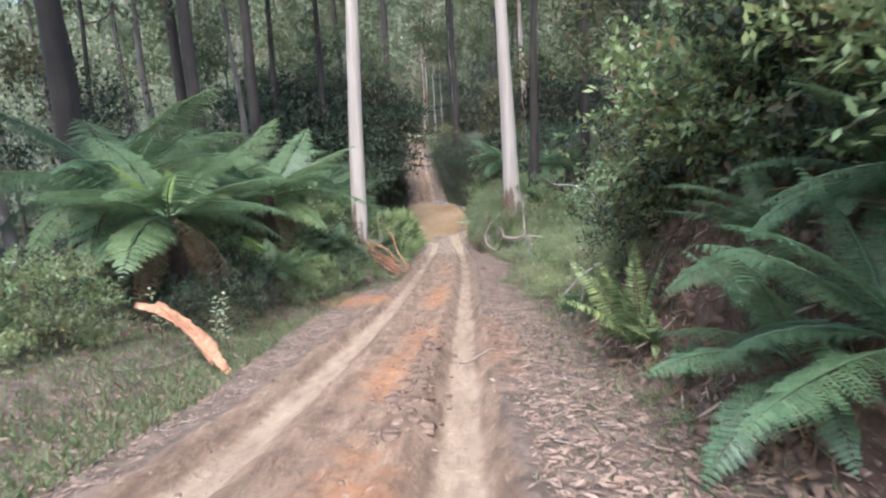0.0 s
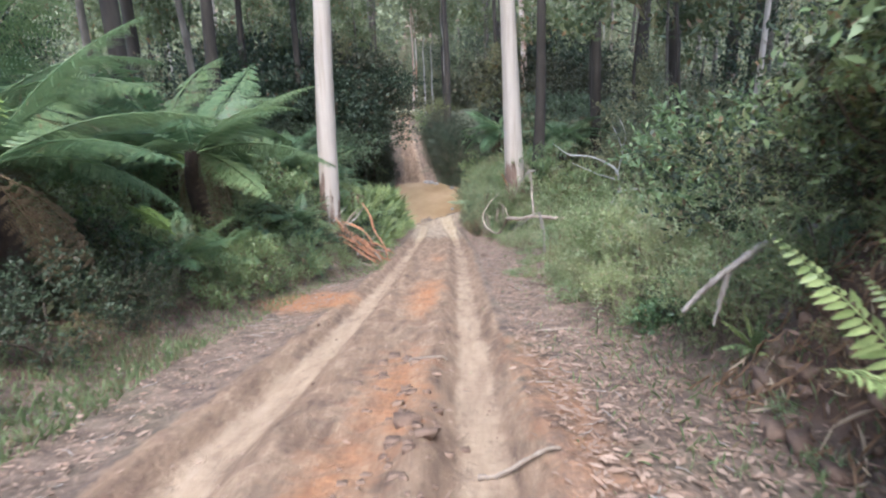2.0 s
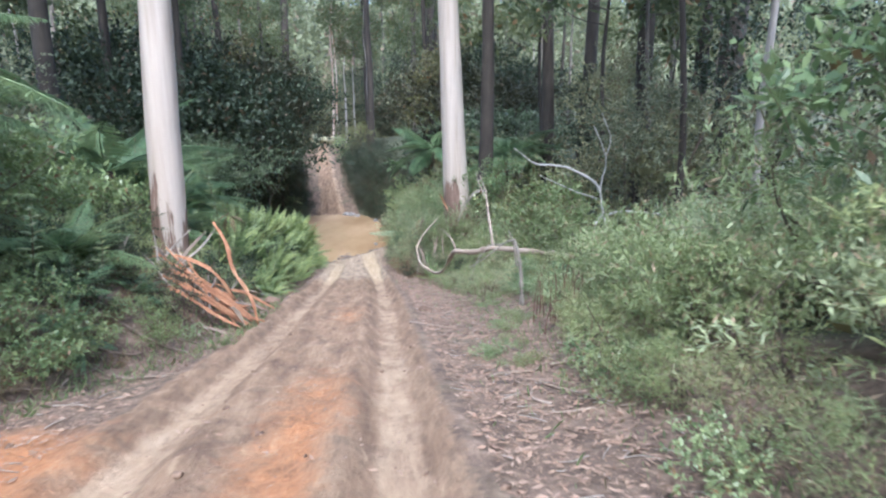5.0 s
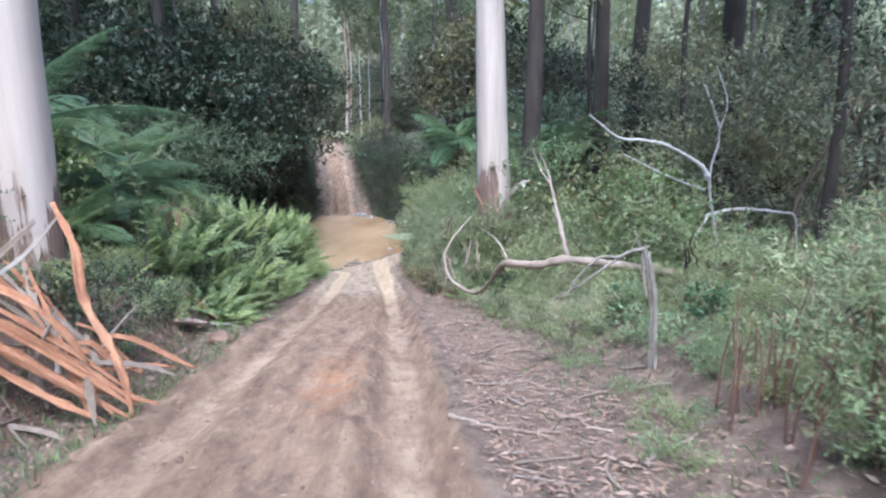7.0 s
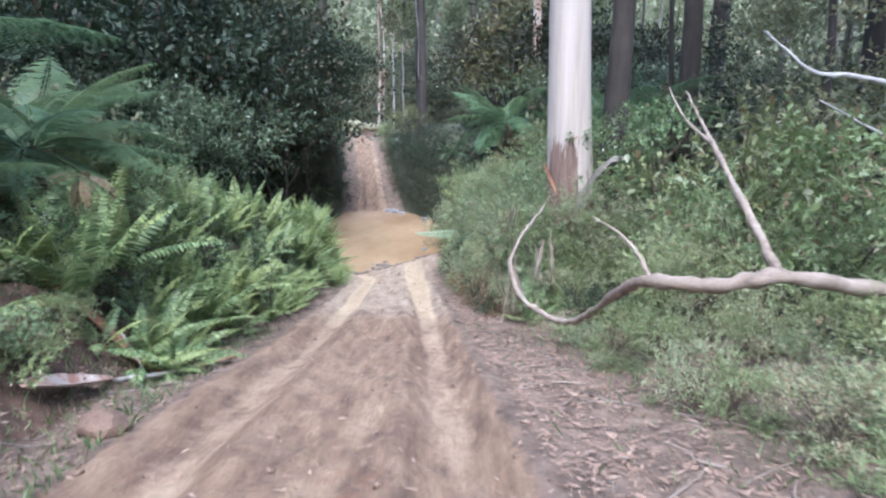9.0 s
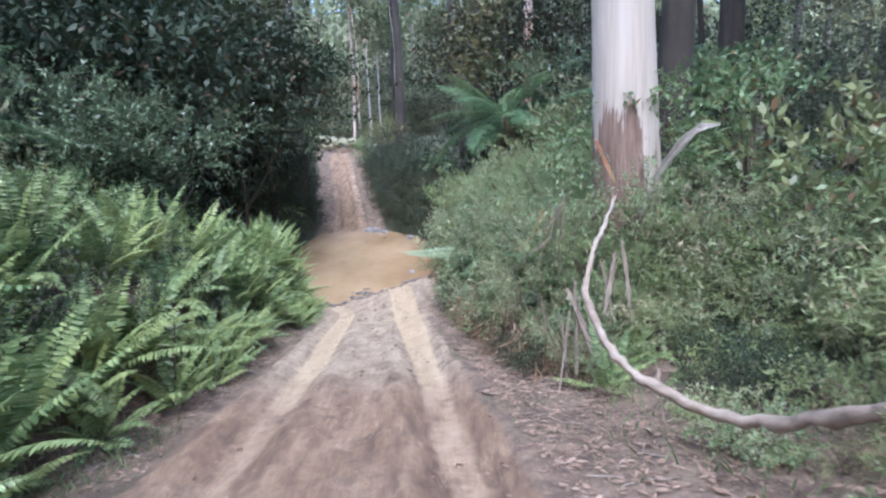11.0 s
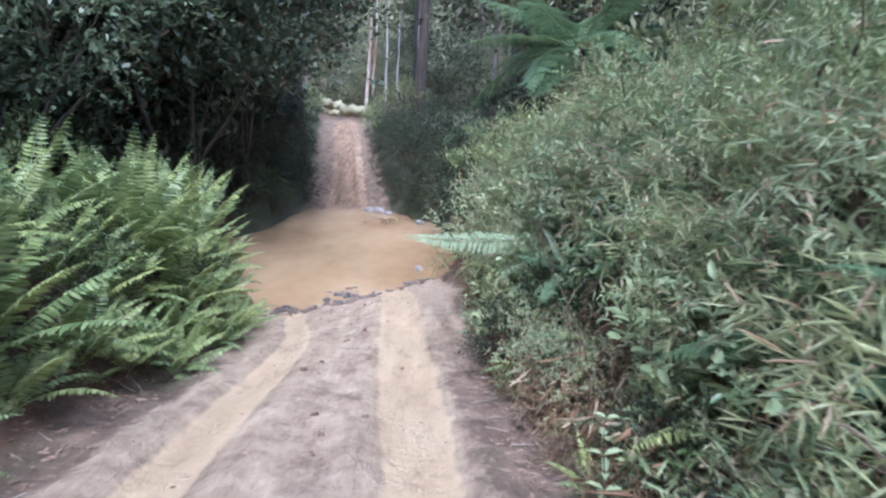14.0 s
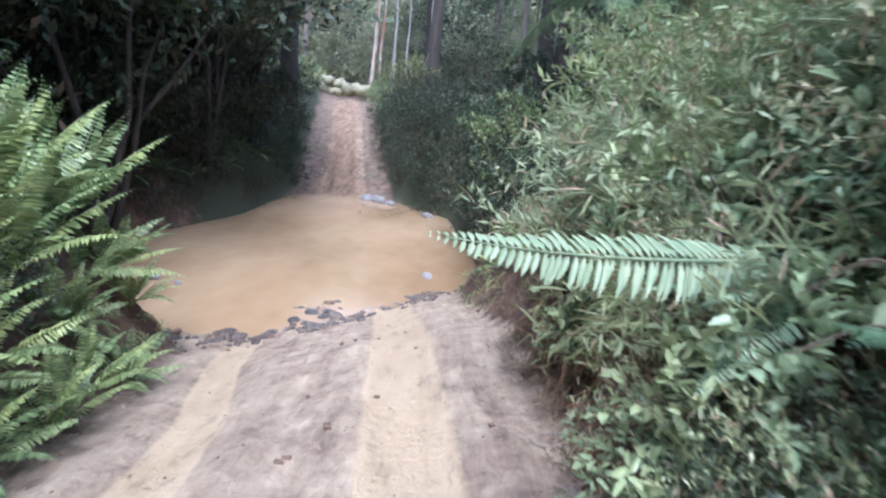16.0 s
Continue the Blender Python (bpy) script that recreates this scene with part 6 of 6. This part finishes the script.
for pts, w, m in (([(-2.3, 26.5, -1.6), (-2.0, 26.55, -1.75), (-1.78, 26.6, -1.92), (-1.62, 26.7, -2.2), (-1.52, 26.8, -2.5)], 0.075, RUST_BARK), ([(-3.14, 26.0, -2.3), (-3.08, 26.1, -2.05), (-2.9, 26.2, -1.88)], 0.07, RUST_BARK), ([(-3.33, 26.5, -1.84), (-3.15, 26.5, -1.55), (-2.95, 26.5, -1.24)], 0.06, PALE_WOOD), ([(-2.45, 26.9, -1.9), (-2.2, 27.0, -1.6), (-1.95, 27.1, -1.35)], 0.05, SLAB_BARK), ([(-2.35, 26.95, -1.85), (-2.05, 27.05, -1.62), (-1.8, 27.2, -1.3)], 0.035, PALE_WOOD), ([(-2.0, 26.3, -2.75), (-1.7, 26.4, -2.9), (-1.4, 26.3, -3.0)], 0.05, SLAB_BARK)):
    bark_strip(pts, w, (0.3, -0.8, 0.5), "torn strip of shed gum bark", m)
for k in range(6):
    x0, y0, d = rng.uniform(-3.2, -2.0), rng.uniform(26.6, 28.2), rng.uniform(-0.9, 1.2)
    branch_thing("bark_stick", "grey dry stick in the bark heap", [([(x0, y0, gz(x0, y0) + 0.1), (x0 + d * 0.25, y0 + 0.05, gz(x0, y0) + 0.4), (x0 + d * 0.6, y0 + 0.1, gz(x0, y0) + 0.7)], 0.022, 0.01)], PALE_WOOD, "stick")
# splintered bark slabs leaning by the cream gum
for x0, z0, x1, z1, w, yy in ((2.32, -3.98, 2.58, -4.78, 0.075, 36.45), (2.42, -3.9, 2.38, -4.95, 0.03, 36.5), (2.34, -4.2, 2.16, -5.1, 0.022, 36.4), (2.5, -4.1, 2.42, -5.0, 0.022, 36.6), (2.28, -4.3, 2.3, -5.05, 0.03, 36.55), (3.0, -3.7, 2.8, -4.4, 0.07, 36.9), (2.86, -3.8, 2.95, -4.5, 0.035, 37.0), (3.15, -3.6, 3.2, -4.6, 0.05, 37.1)):
    bark_strip([(x0, yy + 0.12, z0), ((x0 + x1) / 2, yy, (z0 + z1) / 2 + 0.03), (x1, yy - 0.1, z1)], w, (0.1, -1, 0.25), "grey-brown splintered slab of shed bark", SLAB_BARK)
for pts, w in (([(4.85, 38.3, -2.3), (4.5, 38.4, -2.42), (4.1, 38.5, -2.95), (3.9, 38.6, -3.6)], 0.11), ([(3.25, 38.6, -2.45), (3.4, 38.6, -2.8), (3.56, 38.6, -3.1)], 0.08), ([(2.6, 37.7, -3.1), (2.4, 37.6, -3.4), (2.2, 37.6, -3.6)], 0.02), ([(2.66, 37.7, -3.05), (2.45, 37.6, -3.4), (2.4, 37.6, -3.8)], 0.02), ([(2.55, 37.7, -3.25), (2.38, 37.6, -3.6), (2.0, 37.5, -3.85)], 0.025), ([(2.6, 37.7, -3.2), (2.5, 37.6, -3.7), (2.52, 37.6, -4.1)], 0.03)):
    bark_strip(pts, w, (0.2, -1, 0.3), "pale peeling ribbon of gum bark", PALE_WOOD if w > 0.1 else RUST_BARK if w > 0.07 else TWIG)
bark_strip([(x, y, gz(x, y) + 0.07) for x, y in ((-3.9, 32.5), (-3.3, 32.75), (-2.7, 32.7), (-2.1, 32.6), (-1.5, 33.4))], 0.17, (0, 0, 1), "flat strip of brown bark on the verge")


def ground_stick(x, y, turn, length, r):
    a = radians(turn)
    pts = []
    for f in (-0.5, -0.15, 0.2, 0.5):
        px, py = x + math.cos(a) * length * f + 0.04 * math.sin(9 * f), y + math.sin(a) * length * f
        pts.append((px, py, gz(px, py) + r * 0.7 + 0.01))
    branch_thing("fallen_stick", "dry pale stick lying on the leaf litter", [(pts, r, r * 0.5)], SLAB_BARK, "stick", "sticks on the ground")


for x, y, t, ln, r in ((1.87, 26.2, -28, 1.0, 0.022), (3.0, 25.6, 40, 1.1, 0.02), (2.35, 29.4, 50, 1.0, 0.018), (2.75, 29.2, 20, 0.9, 0.02), (1.6, 39.3, 35, 0.9, 0.02), (1.3, 12.9, 5, 0.6, 0.02), (-1.8, 12.3, 15, 0.9, 0.016), (2.2, 11.5, 100, 0.7, 0.018), (-1.9, 33.4, 12, 1.6, 0.022), (-2.5, 33.0, 60, 0.9, 0.02), (-1.9, 18.1, 20, 0.7, 0.02), (2.3, 16.9, -10, 0.8, 0.018), (2.6, 14.0, 70, 0.6, 0.015), (2.4, 22.5, 30, 0.9, 0.02), (-1.7, 23.3, -20, 0.9, 0.018), (1.75, 36.6, 30, 1.0, 0.016), (1.65, 42.2, 60, 0.8, 0.03), (-2.2, 24.6, 10, 1.2, 0.03), (0.6, 15.6, 4, 0.5, 0.02), (2.1, 31.2, 70, 0.6, 0.014)):
    ground_stick(x, y, t, ln, r)
for k in range(34):
    y = 19.5 + 15.0 * own.random()
    x = 1.9 + 1.6 * own.random()
    ground_stick(x, y, 180 * own.random(), 0.35 + 0.8 * own.random(), 0.008 + 0.01 * own.random())
for k in range(12):
    y = 22.5 + 6.0 * own.random()
    ground_stick(-1.75 - 1.0 * own.random(), y, 180 * own.random(), 0.4 + 0.7 * own.random(), 0.008 + 0.01 * own.random())


# ---- stones, clods, litter, grass ----
def stone_mesh(name, material, seed, flat=0.65):
    r = np.random.default_rng(seed)
    bm = bmesh.new()
    bmesh.ops.create_icosphere(bm, subdivisions=2, radius=1)
    off = r.uniform(0, 9, 3)
    for v in bm.verts:
        v.co *= 1 + 0.28 * noise.noise(v.co * 1.3 + Vector(off)) + 0.1 * noise.noise(v.co * 3.5)
        v.co.z *= flat
    me = bpy.data.meshes.new(name)
    bm.to_mesh(me)
    bm.free()
    me.materials.append(material)
    return me


ROCKS = [stone_mesh("rock", (ROCK, CLOD, ROCK, MUD_ROCK)[k], k) for k in range(4)]
PALES = [stone_mesh("pale_rock", PALE_ROCK, 10 + k) for k in range(2)]


def stone(mesh, x, y, z, s, label, name="rock", group="stones at the water"):
    ob = new(name, mesh)
    ob.matrix_basis = pose(x, y, z, rng.uniform(-20, 20), rng.uniform(-20, 20), rng.uniform(0, 360)) @ Matrix.Diagonal((s * rng.uniform(0.8, 1.25), s, s, 1))
    tagged(ob, label, "rock", group)


EDGE_X, EDGE_Y = [-4, -3.05, -2.0, -1.4, -0.6, 0.1, 1.05], [49.5, 50.1, 50.3, 50.8, 51.6, 52.6, 53.6]
for k in range(72):
    if k < 42:
        x = (-3.6, -3.1, -2.9, -2.3, -2.0, -1.6, -0.4, 0.2, 0.7)[k % 9] + rng.normal() * 0.22
        y = np.interp(x, EDGE_X, EDGE_Y) - 0.25 + rng.normal() * 0.2
        s = 0.03 + 0.07 * rng.random() ** 2
    else:
        x, y = -1.15 + rng.normal() * 0.24, 51.8 + rng.normal() * 0.4
        s = 0.04 + 0.1 * rng.random() ** 1.5
    stone(ROCKS[k % 4], x, y, max(gz(x, y), WATER_Z - 0.05) + s * 0.3, s, "dark wet stone at the muddy water's edge")
for x, y, s in ((-4.44, 52.8, 0.15), (-1.3, 65.7, 0.3), (0.7, 54.6, 0.13), (-1.8, 66.1, 0.25), (-0.8, 65.2, 0.2), (0.7, 62.9, 0.2), (-3.9, 52.6, 0.08)):
    stone(PALES[int(x * 10) % 2], x, y, WATER_Z + s * 0.15, s, "pale grey stone standing in the creek")
stone(ROCKS[1], 3.15, 10.6, gz(3.15, 10.6) + 0.0, 0.13, "brown mossy stone at the foot of the bank", group="stones on the bank")
stone(ROCKS[1], -1.6, 30.6, gz(-1.6, 30.6) + 0.05, 0.17, "brown muddy lump on the verge", group="stones on the bank")
stone(ROCKS[1], 1.85, 28.1, gz(1.75, 28.1) + 0.02, 0.14, "small brown stone in the leaf litter", group="stones on the bank")


def clods():
    r = np.random.default_rng(5)
    pieces = []
    cube = np.array([(a, b, c) for a in (-1, 1) for b in (-1, 1) for c in (-1, 1)], float)
    faces = np.array([(0, 1, 3, 2), (4, 6, 7, 5), (0, 4, 5, 1), (2, 3, 7, 6), (0, 2, 6, 4), (1, 5, 7, 3)])
    for k in range(700):
        y = r.uniform(8, 50)
        x = r.uniform(-1.9, 2.2)
        s = 0.007 + 0.024 * r.random() ** 5 + (0.012 if 11 < y < 14 and 0.1 < x < 0.9 else 0)
        p = cube * s * r.uniform(0.3, 1.2, (8, 3)) * [1.2, 1, 0.7]
        pieces.append((p + [x, y, gz(x, y) + s * 0.3], faces))
    for k in range(90):
        y, x = r.uniform(10.2, 14.6), 0.5 + r.normal() * 0.17
        s = 0.012 + 0.03 * r.random() ** 2
        pieces.append((cube * s * r.uniform(0.25, 1.2, (8, 3)) * [1.3, 1, 0.6] + [x, y, gz(x, y) + s * 0.1], faces))
    for k in range(70):
        y, x = (r.uniform(9.2, 11.6), 0.62 + r.normal() * 0.16) if k < 45 else (r.uniform(12.5, 16), 0.4 + r.normal() * 0.25)
        s = 0.025 + 0.05 * r.random() ** 2
        pieces.append((cube * s * r.uniform(0.35, 1.2, (8, 3)) * [1.3, 1, 0.55] + [x, y, gz(x, y) + s * 0.15], faces))
    tagged(new("clods", mesh_of("clods", *joined(pieces), CLOD)), "small clods of dry clay on the track", "clods", kind="stuff")


def litter():
    r = np.random.default_rng(9)
    n = 84000
    y = r.uniform(7, 47, n)
    side = r.random(n)
    right = right_wheel(y) + 0.55 + np.abs(r.normal(size=n)) * 1.15
    left = left_wheel(y) - 0.6 - np.abs(r.normal(size=n)) * 1.2
    x = np.where(side < 0.56, right, np.where(side < 0.92, left, r.uniform(-1.2, 1.6, n)))
    x = np.where((side > np.where(y < 16, 0.3, 0.44)) & (side < 0.56) & (y > 9) & (y < 36), r.uniform(1.7, 4.6, n), x)
    keep = (r.random(n) < np.where(y > 40, 0.4, np.where(y < 17, 0.95, 1))) & ((side < 0.92) | (r.random(n) < 0.5))
    x, y = x[keep], y[keep]
    n = len(x)
    a = r.uniform(0, 2 * np.pi, n)
    along = np.stack([np.cos(a), np.sin(a), r.normal(size=n) * 0.18 - 0.2 * np.sin(a)], -1)
    face = np.stack([r.normal(size=n) * 0.4, r.normal(size=n) * 0.4, np.ones(n)], -1)
    ln = (0.022 + 0.075 * r.random(n) ** 2) * np.where((y > 20) & (x > 1.4), 1.15, np.where((y < 17) & (x > 1.4), 1.35, 1.0))
    v, q = flakes(np.stack([x, y, height(x, y) + 0.012 + 0.02 * r.random(n)], -1), along, face, ln, ln * r.uniform(0.13, 0.34, n))
    tagged(new("leaf_litter", mesh_of("leaf_litter", v, q, LITTER)), "fallen dry brown gum leaves along the verges", "leaf litter", kind="stuff")


def grass():
    r = np.random.default_rng(4)
    n = 30000
    y = np.where(r.random(n) < 0.4, r.uniform(7.5, 17, n), r.uniform(8, 36, n))
    x = np.where(r.random(n) < 0.75, left_edge(y) + 0.5 - np.abs(r.normal(size=n)) * 1.3, right_edge(y) + r.normal(size=n) * 0.6 + 0.3)
    n = len(x)
    along = np.stack([r.normal(size=n) * 0.5, r.normal(size=n) * 0.5, np.ones(n)], -1)
    ln = 0.03 + 0.13 * r.random(n) ** 1.5
    v, q = leaves(np.stack([x, y, height(x, y) - 0.01], -1), along, r.normal(size=(n, 3)), ln, 0.006, 0.2, 0.3)
    tagged(new("grass", mesh_of("grass", v, q, GRASS)), "sparse short green grass on the verges", "grass", kind="stuff")


def twigs():
    r = np.random.default_rng(21)
    pieces = []
    for k in range(520):
        y = r.uniform(9, 46)
        x = float(right_wheel(y)) + 0.6 + abs(r.normal()) * 0.9 if r.random() < 0.6 else float(left_wheel(y)) - 0.65 - abs(r.normal()) * 0.8
        a, ln = r.uniform(0, 6.3), 0.06 + 0.3 * r.random() ** 2
        p = []
        for f in (-0.5, 0, 0.5):
            px, py = x + math.cos(a) * ln * f + r.normal() * 0.01, y + math.sin(a) * ln * f
            p.append((px, py, gz(px, py) + 0.012 + 0.015 * r.random()))
        pieces.append(tube(p, [0.006, 0.005, 0.003], 4))
    tagged(new("twigs", mesh_of("twigs", *joined(pieces), PALE_WOOD)), "scattered dry grey twigs among the litter", "twigs", kind="stuff")


twigs()
def herbs():
    """Low herbs, seedlings and fallen leaves over the forest floor."""
    r = np.random.default_rng(33)
    n = 60000
    x, y = r.uniform(-22, 22, n), r.uniform(-5, 92, n)
    away = np.maximum(left_edge(y) - x, x - right_edge(y))
    keep = (away > 1.3) & (r.random(n) < np.interp(np.abs(x), [4, 22], [1, 0.6]))
    x, y = x[keep], y[keep]
    n = len(x)
    up = r.uniform(0, 1, n) ** 2
    along = np.stack([r.normal(size=n), r.normal(size=n), 0.2 + 1.2 * up], -1)
    face = np.stack([r.normal(size=n) * 0.5, r.normal(size=n) * 0.5, np.ones(n)], -1)
    ln = r.uniform(0.09, 0.26, n)
    v, q = flakes(np.stack([x, y, height(x, y) + 0.02 + 0.25 * up], -1), along, face, ln, ln * r.uniform(0.25, 0.5, n))
    tagged(new("floor_herbs", mesh_of("floor_herbs", v, q, LEAF_CROWN)), "low dark herbs and seedlings on the forest floor", "herbs", kind="stuff")


herbs()
clods()
litter()
grass()


def bank_roots():
    """Bare roots that hang down the face of the earth bank."""
    ob = tagged(new("exposed_roots"), "tangle of bare brown roots on the earth bank", "roots", "roots")
    ob.matrix_basis = pose(3.9, 11.2, gz(3.9, 11.2))
    o = np.array([3.9, 11.2, gz(3.9, 11.2)])
    for k in range(22):
        x, y = 4.5 + rng.uniform(-0.25, 0.4), rng.uniform(8.8, 13.6)
        pts = [(x, y, gz(x, y) + 0.05)]
        for s in range(4):
            x, y = x - rng.uniform(0.12, 0.42), y + rng.uniform(-0.25, 0.25)
            pts.append((x, y, gz(x, y) + rng.uniform(0.01, 0.09)))
        part("root", mesh_of("root", *tube(smooth_path(np.array(pts) - o, 14), np.linspace(0.022, 0.006, 14) * rng.uniform(0.6, 1.3), 5), TWIG), ob)


def mud_lumps():
    """Churned lumps of dark mud along the water's edge."""
    r = np.random.default_rng(15)
    pieces = []
    cube = np.array([(a, c, d) for a in (-1, 1) for c in (-1, 1) for d in (-1, 1)], float)
    faces = np.array([(0, 1, 3, 2), (4, 6, 7, 5), (0, 4, 5, 1), (2, 3, 7, 6), (0, 2, 6, 4), (1, 5, 7, 3)])
    for k in range(900):
        x = r.uniform(-4.2, 1.3)
        y = float(np.interp(x, EDGE_X, EDGE_Y)) - abs(r.normal()) * 0.6 + 0.25
        if wave(x, y, 2.6, 0.7) < 0.15:
            continue
        s = 0.015 + 0.04 * r.random() ** 2
        pieces.append((cube * s * r.uniform(0.5, 1.2, (8, 3)) * [1, 1, 0.7] + [x, y, gz(x, y) + s * 0.3], faces))
    tagged(new("mud_lumps", mesh_of("mud_lumps", *joined(pieces), MUD_ROCK)), "churned dark lumps of wet mud by the water", "mud", kind="stuff")


def bank_crumbs():
    """Crumbling lumps of soil on the face of the earth bank."""
    r = np.random.default_rng(16)
    pieces = []
    cube = np.array([(a, c, d) for a in (-1, 1) for c in (-1, 1) for d in (-1, 1)], float)
    faces = np.array([(0, 1, 3, 2), (4, 6, 7, 5), (0, 4, 5, 1), (2, 3, 7, 6), (0, 2, 6, 4), (1, 5, 7, 3)])
    for k in range(800):
        x, y = r.uniform(2.9, 4.6), r.uniform(7.5, 14.2)
        s = 0.015 + 0.075 * r.random() ** 3
        pieces.append((cube * s * r.uniform(0.35, 1.2, (8, 3)) * [1, 1.2, 0.8] + [x, y, gz(x, y) + s * 0.2], faces))
    tagged(new("soil_lumps", mesh_of("soil_lumps", *joined(pieces), CLOD)), "crumbling brown soil on the earth bank", "soil", kind="stuff")


def dead_thatch():
    """Dry fern blades and stems that hang down both cut banks."""
    r = np.random.default_rng(18)
    n = 1500
    y = np.concatenate([r.uniform(8, 14.5, n), r.uniform(36.8, 47, 2 * n)])
    edge = np.where(y < 20, 3.1 + 1.4 * r.random(3 * n), front(y) - 0.1 + 0.9 * r.random(3 * n) ** 1.3)
    up = np.where(y < 20, 0.05 + 0.12 * r.random(3 * n), 0.05 + 0.55 * r.random(3 * n) ** 2)
    base = np.stack([edge, y, height(edge, y) + up], -1)
    along = np.stack([-0.5 + 0.6 * r.normal(size=3 * n), -0.3 + 0.6 * r.normal(size=3 * n), -0.75 + 0.45 * r.normal(size=3 * n)], -1)
    ln = 0.07 + 0.25 * r.random(3 * n) ** 2
    v, q = leaves(base, along, r.normal(size=(3 * n, 3)), ln, 0.008 + 0.02 * r.random(3 * n))
    tagged(new("dead_thatch", mesh_of("dead_thatch", v, q, THATCH)), "dry brown fern blades and stems hanging on the banks", "dead fern", kind="stuff")


bank_roots()
mud_lumps()
bank_crumbs()
dead_thatch()
